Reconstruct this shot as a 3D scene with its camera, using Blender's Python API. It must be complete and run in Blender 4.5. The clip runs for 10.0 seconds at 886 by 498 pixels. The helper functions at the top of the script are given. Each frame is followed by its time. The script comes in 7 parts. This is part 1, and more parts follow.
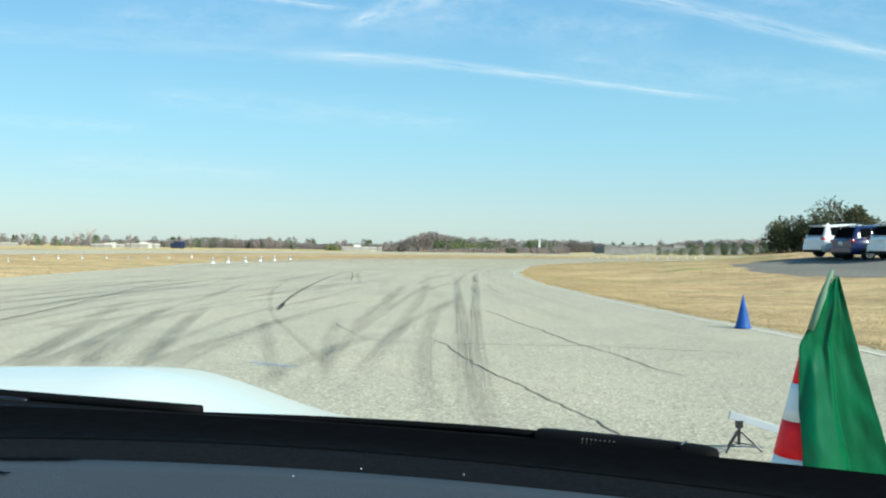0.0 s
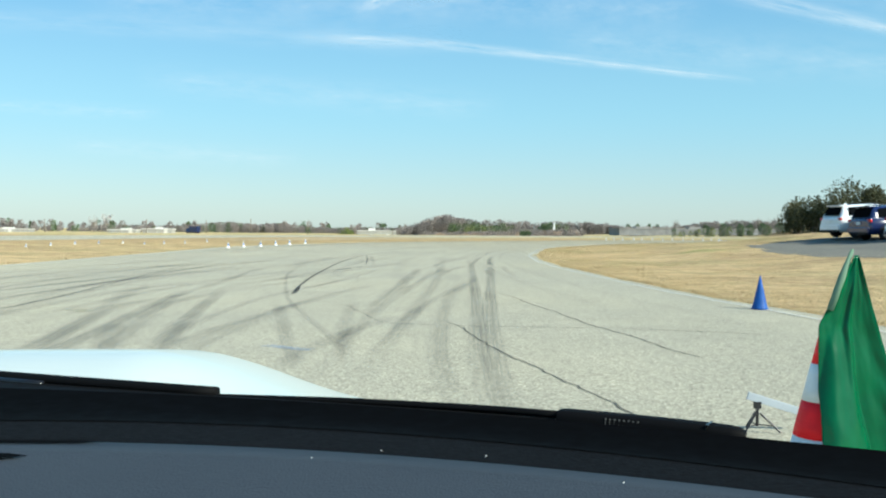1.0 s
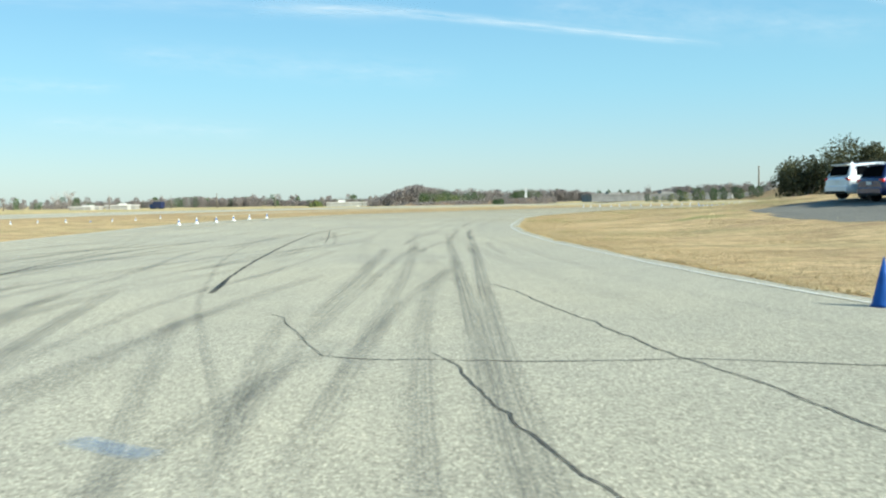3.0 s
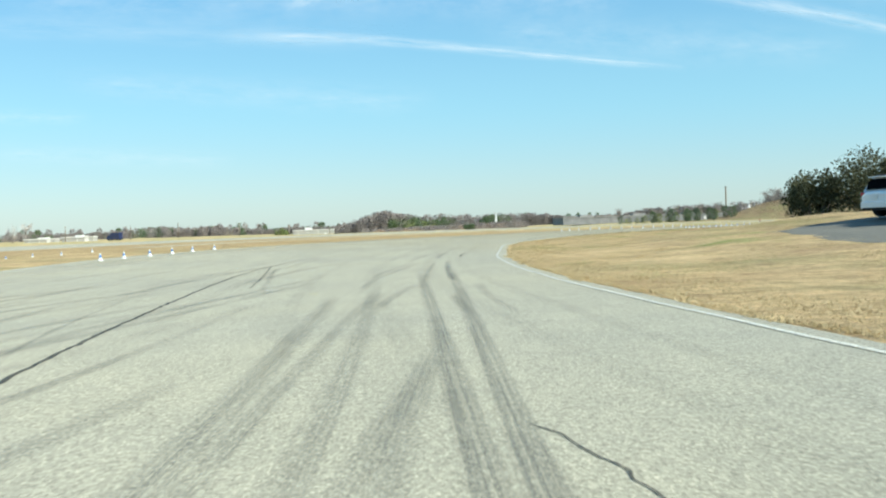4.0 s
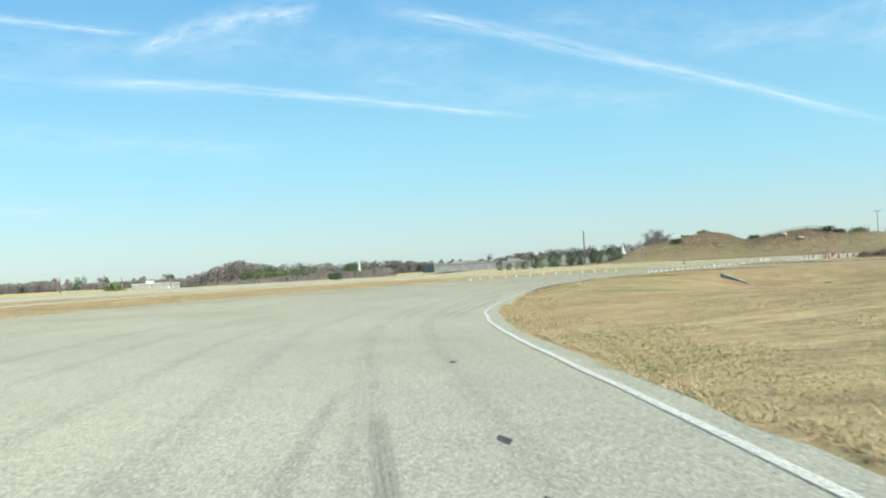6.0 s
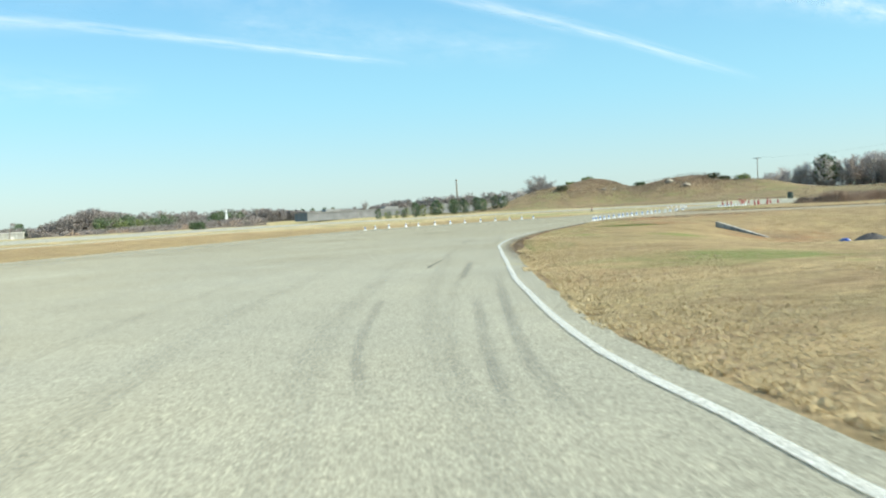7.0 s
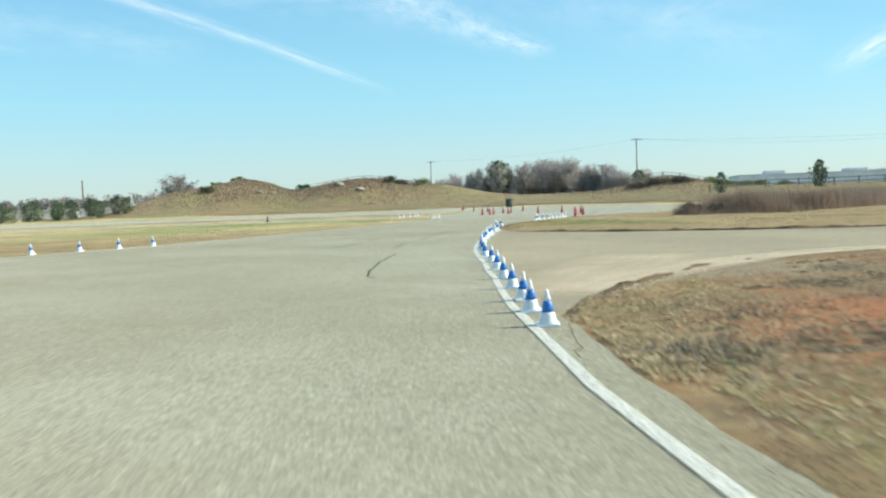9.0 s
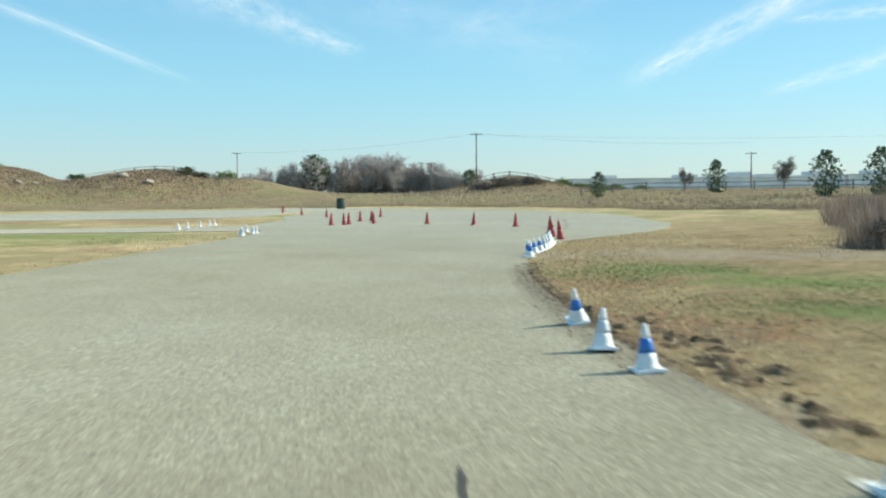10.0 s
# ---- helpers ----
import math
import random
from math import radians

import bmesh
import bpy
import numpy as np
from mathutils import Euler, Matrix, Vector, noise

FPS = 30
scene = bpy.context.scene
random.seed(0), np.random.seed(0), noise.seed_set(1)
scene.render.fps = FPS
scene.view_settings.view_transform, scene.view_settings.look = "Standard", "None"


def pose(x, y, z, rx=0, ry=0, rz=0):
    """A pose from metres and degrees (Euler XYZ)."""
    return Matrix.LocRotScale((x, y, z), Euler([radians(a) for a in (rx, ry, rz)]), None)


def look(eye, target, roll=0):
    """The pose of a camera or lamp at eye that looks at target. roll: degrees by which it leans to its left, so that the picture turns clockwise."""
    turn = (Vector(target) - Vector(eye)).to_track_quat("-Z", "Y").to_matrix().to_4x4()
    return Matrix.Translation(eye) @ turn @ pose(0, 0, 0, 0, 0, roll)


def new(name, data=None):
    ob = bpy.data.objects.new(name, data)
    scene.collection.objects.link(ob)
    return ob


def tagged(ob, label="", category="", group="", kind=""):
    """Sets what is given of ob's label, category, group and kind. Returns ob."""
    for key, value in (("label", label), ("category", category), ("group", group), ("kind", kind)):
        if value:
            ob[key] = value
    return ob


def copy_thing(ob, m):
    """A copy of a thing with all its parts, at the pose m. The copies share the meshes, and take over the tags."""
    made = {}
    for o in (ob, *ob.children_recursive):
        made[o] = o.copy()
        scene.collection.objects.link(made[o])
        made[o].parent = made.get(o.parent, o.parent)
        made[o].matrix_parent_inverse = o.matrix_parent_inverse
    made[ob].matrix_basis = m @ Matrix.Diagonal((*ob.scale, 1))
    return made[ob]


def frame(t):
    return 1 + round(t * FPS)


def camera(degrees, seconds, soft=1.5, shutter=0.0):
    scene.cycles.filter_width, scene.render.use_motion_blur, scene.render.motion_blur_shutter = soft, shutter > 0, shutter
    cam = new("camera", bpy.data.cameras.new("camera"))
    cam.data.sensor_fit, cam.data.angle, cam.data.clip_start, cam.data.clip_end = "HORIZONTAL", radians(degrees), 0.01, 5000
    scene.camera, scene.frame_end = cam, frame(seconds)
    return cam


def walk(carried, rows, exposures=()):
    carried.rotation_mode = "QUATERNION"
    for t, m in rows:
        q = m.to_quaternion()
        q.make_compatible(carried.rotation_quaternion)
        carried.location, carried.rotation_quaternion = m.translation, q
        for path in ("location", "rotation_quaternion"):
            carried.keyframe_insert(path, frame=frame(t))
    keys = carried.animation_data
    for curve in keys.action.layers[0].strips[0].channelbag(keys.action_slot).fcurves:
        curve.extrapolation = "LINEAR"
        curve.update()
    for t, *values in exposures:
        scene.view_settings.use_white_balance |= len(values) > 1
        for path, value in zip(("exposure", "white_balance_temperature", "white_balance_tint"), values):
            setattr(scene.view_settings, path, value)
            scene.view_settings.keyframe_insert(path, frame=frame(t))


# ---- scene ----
cam = camera(50.0, 10.0, soft=2.1, shutter=0.1)
PATH = [
    (0, pose(0.000, -0.000, 1.156, 89.90, -0.84, -2.14)),
    (0.5, pose(0.008, 0.086, 1.132, 89.29, -0.91, -1.38)),
    (1, pose(-0.004, 0.022, 1.150, 88.87, -0.44, -1.27)),
    (1.5, pose(0.000, 0.235, 1.149, 88.14, -0.28, -1.62)),
    (2, pose(-0.006, 0.708, 1.127, 85.31, 0.18, -2.42)),
    (2.5, pose(-0.002, 2.125, 1.168, 85.87, 0.36, -1.86)),
    (3, pose(0.055, 4.678, 1.155, 87.05, 0.78, -3.03)),
    (3.2, pose(0.088, 6.228, 1.159, 87.77, 1.02, -3.08)),
    (4.3, pose(0.663, 16.218, 1.150, 88.95, 1.87, -5.58)),
    (4.5, pose(0.856, 19.671, 1.132, 89.32, 1.85, -5.89)),
    (5, pose(1.115, 26.588, 1.132, 89.14, 2.20, -7.00)),
    (5.5, pose(1.703, 34.781, 1.186, 90.18, 2.83, -8.69)),
    (5.7, pose(2.102, 38.541, 1.170, 91.43, 3.00, -10.72)),
    (6.8, pose(4.401, 56.019, 1.156, 88.50, 2.73, -19.18)),
    (7, pose(5.335, 59.962, 1.163, 87.63, 2.93, -21.19)),
    (7.5, pose(8.956, 70.137, 1.143, 86.46, 2.83, -26.18)),
    (8, pose(13.211, 80.760, 1.103, 85.68, 2.49, -30.84)),
    (8.5, pose(20.093, 92.552, 1.094, 86.85, 1.22, -37.07)),
    (9, pose(28.605, 105.160, 1.085, 87.15, 1.92, -42.57)),
    (9.5, pose(38.680, 117.260, 1.165, 88.93, 1.32, -48.99)),
    (10, pose(48.850, 127.945, 1.135, 86.90, 0.52, -54.11)),
]
walk(cam, PATH, [(0, 0.55, 6150, 0), (3, 0.58, 6150, 0), (5, 0.62, 6150, 0), (7, 0.72, 6200, 0), (8, 0.80, 6250, 0), (9, 0.66, 6200, 0), (10, 0.57, 6150, 0)])

# ---- world and sun ----
SUN_AZ, SUN_EL = radians(127), radians(34)      # azimuth clockwise from +y
SUN_DIR = Vector((math.sin(SUN_AZ) * math.cos(SUN_EL), math.cos(SUN_AZ) * math.cos(SUN_EL), math.sin(SUN_EL)))
world = bpy.data.worlds.new("sky")
scene.world = world
world.use_nodes = True
wn = world.node_tree
sky = wn.nodes.new("ShaderNodeTexSky")
sky.sky_type = "NISHITA"
sky.sun_disc = False
sky.sun_elevation, sky.sun_rotation = SUN_EL, SUN_AZ
sky.altitude, sky.air_density, sky.dust_density, sky.ozone_density = 0, 1.0, 0.4, 3.0
# thin bright haze, the same all round, lies over the clear sky
geo_dir = wn.nodes.new("ShaderNodeTexCoord")
up = wn.nodes.new("ShaderNodeSeparateXYZ")
wn.links.new(geo_dir.outputs["Generated"], up.inputs[0])


def blend(fac, a, b):
    n = wn.nodes.new("ShaderNodeMix")
    n.data_type = "RGBA"
    for sock, v in ((n.inputs[0], fac), (n.inputs[6], a), (n.inputs[7], b)):
        if hasattr(v, "is_output"):
            wn.links.new(v, sock)
        else:
            sock.default_value = v
    return n.outputs[2]


def height(lo, hi):
    n = wn.nodes.new("ShaderNodeMapRange")
    n.interpolation_type = "SMOOTHSTEP"
    n.inputs["From Min"].default_value, n.inputs["From Max"].default_value = lo, hi
    wn.links.new(up.outputs[2], n.inputs["Value"])
    return n.outputs[0]


veil = blend(height(0.0, 0.13), (3.5, 4.35, 4.6, 1), (2.4, 4.7, 5.75, 1))
veil = blend(height(0.10, 0.30), veil, (1.28, 3.35, 5.5, 1))
veil = blend(height(0.30, 1.0), veil, (0.55, 1.7, 3.6, 1))
wn.links.new(blend(0.65, sky.outputs[0], veil), wn.nodes["Background"].inputs[0])
wn.nodes["Background"].inputs[1].default_value = 0.105
sun_data = bpy.data.lights.new("sun", "SUN")
sun_data.energy, sun_data.angle, sun_data.color = 4.9, radians(0.55), (1.0, 0.93, 0.80)
sun = new("sun", sun_data)
sun.matrix_world = look((0, 0, 60), Vector((0, 0, 60)) - SUN_DIR)

# ---- materials ----


class Nodes:
    """A small builder for node materials."""

    def __init__(self, name, rough=0.6, metal=0.0, spec=0.5):
        self.mat = bpy.data.materials.new(name)
        self.mat.use_nodes = True
        self.tree = self.mat.node_tree
        self.bsdf = self.tree.nodes["Principled BSDF"]
        self.bsdf.inputs["Roughness"].default_value = rough
        self.bsdf.inputs["Metallic"].default_value = metal
        self.bsdf.inputs["Specular IOR Level"].default_value = spec
        self.coord = self.tree.nodes.new("ShaderNodeTexCoord")

    def set(self, socket, value):
        if hasattr(value, "is_output"):
            self.tree.links.new(value, socket)
        else:
            socket.default_value = value

    def noise(self, scale, detail=4, rough=0.55, stretch=None, vec=None, dist=0.0):
        n = self.tree.nodes.new("ShaderNodeTexNoise")
        n.inputs["Scale"].default_value, n.inputs["Detail"].default_value = scale, detail
        n.inputs["Roughness"].default_value, n.inputs["Distortion"].default_value = rough, dist
        src = vec or self.coord.outputs["Object"]
        if stretch:
            m = self.tree.nodes.new("ShaderNodeMapping")
            m.inputs["Scale"].default_value = stretch
            self.tree.links.new(src, m.inputs[0])
            src = m.outputs[0]
        self.tree.links.new(src, n.inputs["Vector"])
        return n.outputs["Fac"]

    def cells(self, scale, out="Distance"):
        n = self.tree.nodes.new("ShaderNodeTexVoronoi")
        n.inputs["Scale"].default_value = scale
        self.tree.links.new(self.coord.outputs["Object"], n.inputs["Vector"])
        return n.outputs[out]

    def ramp(self, fac, *stops):
        n = self.tree.nodes.new("ShaderNodeValToRGB")
        e = n.color_ramp.elements
        while len(e) < len(stops):
            e.new(0.5)
        for el, (pos, c) in zip(e, stops):
            el.position = pos
            el.color = (*c, 1) if len(c) == 3 else c
        self.set(n.inputs[0], fac)
        return n.outputs[0]

    def value(self, fac, a, b, lo=0.0, hi=1.0):
        n = self.tree.nodes.new("ShaderNodeMapRange")
        for k, v in zip(("From Min", "From Max", "To Min", "To Max"), (a, b, lo, hi)):
            n.inputs[k].default_value = v
        self.set(n.inputs["Value"], fac)
        return n.outputs[0]

    def mix(self, fac, a, b, kind="MIX"):
        n = self.tree.nodes.new("ShaderNodeMix")
        n.data_type, n.blend_type = "RGBA", kind
        for sock, v in ((n.inputs[0], fac), (n.inputs[6], a), (n.inputs[7], b)):
            if isinstance(v, tuple):
                v = (*v, 1) if len(v) == 3 else v
            self.set(sock, v)
        return n.outputs[2]

    def maths(self, op, a, b=0.0):
        n = self.tree.nodes.new("ShaderNodeMath")
        n.operation = op
        self.set(n.inputs[0], a)
        self.set(n.inputs[1], b)
        return n.outputs[0]

    def bump(self, height, strength=0.3, dist=0.01):
        n = self.tree.nodes.new("ShaderNodeBump")
        n.inputs["Strength"].default_value, n.inputs["Distance"].default_value = strength, dist
        self.tree.links.new(height, n.inputs["Height"])
        self.tree.links.new(n.outputs[0], self.bsdf.inputs["Normal"])

    def colour(self, c):
        self.set(self.bsdf.inputs["Base Color"], (*c, 1) if isinstance(c, tuple) and len(c) == 3 else c)
        return self

    def rough(self, r):
        self.set(self.bsdf.inputs["Roughness"], r)

    def alpha(self, a):
        self.set(self.bsdf.inputs["Alpha"], a)

    def random(self):
        return self.tree.nodes.new("ShaderNodeObjectInfo").outputs["Random"]

    def island(self):
        return self.tree.nodes.new("ShaderNodeNewGeometry").outputs["Random Per Island"]


def plain(name, c, rough=0.5, metal=0.0, spec=0.5, vary=0.12, scale=6.0, bump=0.0):
    """A worn surface of one colour: soft stains, fine grain."""
    n = Nodes(name, rough, metal, spec)
    dark = tuple(v * (1 - vary) for v in c)
    lite = tuple(min(1, v * (1 + vary)) for v in c)
    n.colour(n.mix(n.value(n.noise(scale, 5), 0.3, 0.7), dark, lite))
    n.rough(n.value(n.noise(scale * 7, 3), 0.3, 0.7, max(0.03, rough - 0.08), min(1, rough + 0.08)))
    if bump:
        n.bump(n.noise(scale * 12, 3), bump, 0.01)
    return n.mat


def make_asphalt(name, base, warm, dusty=None):
    n = Nodes(name, 0.95, spec=0.15)
    n.bsdf.inputs["Diffuse Roughness"].default_value = 0.2
    big = n.noise(0.09, 4, 0.6)
    mid = n.noise(0.9, 5, 0.6)
    c = n.mix(n.value(big, 0.35, 0.65), base, warm)
    c = n.mix(n.value(mid, 0.35, 0.75, 0, 0.5), c, n.mix(0.4, c, (0.2, 0.2, 0.17)), "MIX")
    if dusty:    # old dusty surface towards the turning pad
        sep = n.tree.nodes.new("ShaderNodeSeparateXYZ")
        n.tree.links.new(n.coord.outputs["Object"], sep.inputs[0])
        where = n.maths("ADD", sep.outputs[1], n.value(n.noise(0.05, 5, 0.65), 0.3, 0.7, -22, 22))
        c = n.mix(n.maths("MULTIPLY", n.value(where, 45, 105, 0.0, 0.95), n.value(sep.outputs[0], 62, 82, 1.0, 0.3)), c, n.mix(n.value(n.noise(0.25, 5, 0.65), 0.35, 0.65), dusty, n.mix(0.5, dusty, warm)))
    streak = n.noise(0.5, 4, 0.6, (0.6, 0.15, 1))
    c = n.mix(n.value(streak, 0.4, 0.7, 0, 0.35), c, n.mix(0.35, c, (0.14, 0.14, 0.13)))
    stone = n.cells(62.0, "Color")
    bw = n.tree.nodes.new("ShaderNodeRGBToBW")
    n.tree.links.new(stone, bw.inputs[0])
    speck = n.ramp(bw.outputs[0], (0.0, (0.40, 0.40, 0.39)), (0.38, (0.82, 0.82, 0.81)), (0.7, (1.05, 1.05, 1.03)), (1.0, (1.68, 1.66, 1.6)))
    c = n.mix(0.85, c, speck, "MULTIPLY")
    coarse = n.noise(14.0, 3, 0.7)
    c = n.mix(0.8, c, n.ramp(coarse, (0.3, (0.90, 0.90, 0.90)), (0.7, (1.08, 1.08, 1.07))), "MULTIPLY")
    n.colour(c)
    n.bump(n.maths("ADD", n.cells(62.0), n.noise(40, 3)), 0.3, 0.006)
    return n.mat


def make_ground():
    n = Nodes("dry_turf", 0.95, spec=0.1)
    n.bsdf.inputs["Diffuse Roughness"].default_value = 0.2
    straw, tan, olive, green, soil = (0.74, 0.565, 0.32), (0.62, 0.455, 0.255), (0.40, 0.345, 0.18), (0.22, 0.255, 0.085), (0.33, 0.20, 0.12)
    c = n.mix(n.value(n.noise(0.3, 6, 0.72, (0.5, 1.3, 1), None, 0.4), 0.38, 0.62), straw, tan)
    c = n.mix(n.value(n.noise(0.33, 6, 0.7, (0.6, 1.2, 1), None, 0.5), 0.47, 0.62, 0, 0.7), c, (0.43, 0.30, 0.175))
    c = n.mix(n.value(n.noise(0.11, 4, 0.6, (1, 1.5, 1)), 0.50, 0.66, 0, 0.85), c, olive)
    c = n.mix(n.value(n.noise(0.055, 5, 0.7, (1.4, 1, 1)), 0.56, 0.70, 0, 0.75), c, green)
    c = n.mix(n.value(n.noise(0.16, 6, 0.75, (1, 1, 1), None, 0.6), 0.62, 0.72, 0, 0.75), c, soil)
    c = n.mix(0.8, c, n.ramp(n.noise(5.5, 6, 0.75), (0.3, (0.62, 0.6, 0.58)), (0.7, (1.25, 1.25, 1.22))), "MULTIPLY")
    c = n.mix(0.75, c, n.ramp(n.noise(38, 4, 0.8), (0.3, (0.72, 0.7, 0.68)), (0.7, (1.2, 1.2, 1.17))), "MULTIPLY")
    sep = n.tree.nodes.new("ShaderNodeSeparateXYZ")    # browner sward in the low ground by the pad, darkened too for backlit blades
    n.tree.links.new(n.coord.outputs["Object"], sep.inputs[0])
    low = n.maths("ADD", sep.outputs[1], n.value(n.noise(0.07, 5, 0.65), 0.3, 0.7, -14, 14))
    c = n.mix(n.maths("MULTIPLY", n.value(low, 36, 94, 0.0, 0.78), n.value(sep.outputs[1], 137, 148, 1, 0)), c, n.mix(n.value(n.noise(0.5, 6, 0.7), 0.4, 0.62), (0.395, 0.29, 0.14), (0.31, 0.21, 0.11)))
    c = n.mix(0.8, c, n.ramp(n.noise(1.4, 5, 0.7, (0.7, 1.3, 1), None, 0.8), (0.34, (0.66, 0.63, 0.60)), (0.5, (1.0, 1.0, 1.0)), (0.68, (1.24, 1.23, 1.18))), "MULTIPLY")
    field = n.maths("MULTIPLY", n.value(sep.outputs[1], 137, 146, 0, 1), n.value(n.noise(0.16, 5, 0.7, (0.5, 1.3, 1)), 0.42, 0.6, 0, 0.75))
    c = n.mix(field, c, (0.31, 0.30, 0.125))
    # bare worn soil at the side road and behind the pad's corner
    for x, y, reach in ((80, 168, 6.0), (74, 174, 6.0), (68, 180, 7.0), (38.5, 109, 7.0), (35.0, 107.5, 4.5), (36.3, 108.4, 2.2), (37.6, 108.2, 2.0), (44, 111, 5.0), (57.0, 131.0, 1.7), (60.5, 133.5, 1.4), (27.5, 99.5, 2.0), (31, 98.6, 2.5), (33, 92, 3.0)):
        d = n.tree.nodes.new("ShaderNodeVectorMath")
        d.operation = "DISTANCE"
        n.tree.links.new(n.coord.outputs["Object"], d.inputs[0])
        d.inputs[1].default_value = (x, y, 0)
        wear = n.maths("ADD", n.maths("DIVIDE", d.outputs["Value"], reach), n.value(n.noise(1.1, 7, 0.8), 0.2, 0.8, -1.3, 1.3))
        red_soil = n.mix(n.value(n.noise(0.8, 5, 0.7), 0.4, 0.65), (0.25, 0.175, 0.105), (0.46, 0.215, 0.10))
        c = n.mix(n.value(wear, 1.0, 0.3, 0, 0.68), c, red_soil)
    for x, y, reach in ((36.2, 108.5, 1.5), (37.1, 108.3, 1.4), (36.9, 109.2, 0.9), (35.5, 107.9, 1.1)):
        d = n.tree.nodes.new("ShaderNodeVectorMath")
        d.operation = "DISTANCE"
        n.tree.links.new(n.coord.outputs["Object"], d.inputs[0])
        d.inputs[1].default_value = (x, y, 0)
        rust = n.maths("ADD", n.maths("DIVIDE", d.outputs["Value"], reach), n.value(n.noise(1.6, 7, 0.8), 0.2, 0.8, -0.7, 0.7))
        c = n.mix(n.value(rust, 1.0, 0.4, 0, 0.8), c, (0.48, 0.205, 0.095))
    for x, y, reach in ((66.3, 134.5, 2.6), (67.8, 131.2, 2.8), (65.6, 137.2, 1.6), (41, 112.2, 2.0), (53.5, 129.6, 1.0)):
        d = n.tree.nodes.new("ShaderNodeVectorMath")
        d.operation = "DISTANCE"
        n.tree.links.new(n.coord.outputs["Object"], d.inputs[0])
        d.inputs[1].default_value = (x, y, 0)
        bare = n.maths("ADD", n.maths("DIVIDE", d.outputs["Value"], reach), n.value(n.noise(1.3, 7, 0.8), 0.2, 0.8, -0.8, 0.8))
        c = n.mix(n.value(bare, 1.0, 0.4, 0, 0.75), c, (0.42, 0.33, 0.225))
    for x, y, reach in ((66, 155.5, 5.0), (59, 157, 7.0), (50, 150, 5.0), (15.5, 50, 2.2), (13, 44, 1.6), (17, 75, 3), (62.4, 133.6, 2.0), (61.3, 131.4, 1.7), (28.5, 97.6, 1.1), (60.6, 127.6, 2.2), (58.8, 128.0, 1.6), (30.5, 101, 1.3), (58.3, 130.1, 1.0), (25.5, 88.5, 1.6), (22.0, 89.6, 0.85), (21.5, 87.4, 0.6)):
        d = n.tree.nodes.new("ShaderNodeVectorMath")
        d.operation = "DISTANCE"
        n.tree.links.new(n.coord.outputs["Object"], d.inputs[0])
        d.inputs[1].default_value = (x, y, 0)
        live = n.maths("ADD", n.maths("DIVIDE", d.outputs["Value"], reach), n.value(n.noise(0.9, 6, 0.7), 0.2, 0.8, -0.9, 0.9))
        c = n.mix(n.value(live, 1.0, 0.2, 0, 0.72), c, (0.21, 0.275, 0.075))
    n.colour(c)
    n.bump(n.maths("ADD", n.noise(9, 6, 0.75), n.noise(60, 3, 0.8)), 0.8, 0.05)
    return n.mat


M_ASPHALT = make_asphalt("asphalt", (0.405, 0.38, 0.305), (0.465, 0.425, 0.32), (0.325, 0.283, 0.188))
M_CONCRETE = make_asphalt("pale_concrete", (0.41, 0.38, 0.30), (0.47, 0.43, 0.33))
M_LOT = make_asphalt("lot_asphalt", (0.15, 0.142, 0.125), (0.21, 0.195, 0.165))
M_STRIP = make_asphalt("dusty_strip", (0.44, 0.39, 0.29), (0.52, 0.46, 0.34))
M_APRON = make_asphalt("dusty_apron", (0.335, 0.27, 0.172), (0.43, 0.345, 0.225))
M_GROUND = make_ground()


def make_soil():
    n = Nodes("eroded_soil", 0.95, spec=0.1)
    c = n.mix(n.value(n.noise(1.3, 6, 0.7), 0.35, 0.65), (0.12, 0.085, 0.055), (0.27, 0.19, 0.12))
    c = n.mix(0.8, c, n.ramp(n.noise(26, 5, 0.8), (0.3, (0.55, 0.53, 0.5)), (0.7, (1.3, 1.3, 1.25))), "MULTIPLY")
    n.colour(c)
    n.bump(n.noise(12, 6, 0.8), 0.9, 0.06)
    return n.mat


M_SOIL = make_soil()


def make_earth():
    n = Nodes("rough_brown_earth", 0.95, spec=0.1)
    c = n.mix(n.value(n.noise(0.25, 6, 0.7), 0.35, 0.65), (0.25, 0.18, 0.10), (0.36, 0.265, 0.145))
    c = n.mix(n.value(n.noise(0.09, 5, 0.7), 0.47, 0.62, 0, 0.8), c, (0.26, 0.245, 0.105))
    c = n.mix(n.value(n.noise(0.6, 6, 0.8), 0.5, 0.7, 0, 0.7), c, (0.17, 0.12, 0.075))
    n.colour(c)
    n.bump(n.noise(2.2, 6, 0.8), 0.9, 0.3)
    return n.mat


M_EARTH = make_earth()


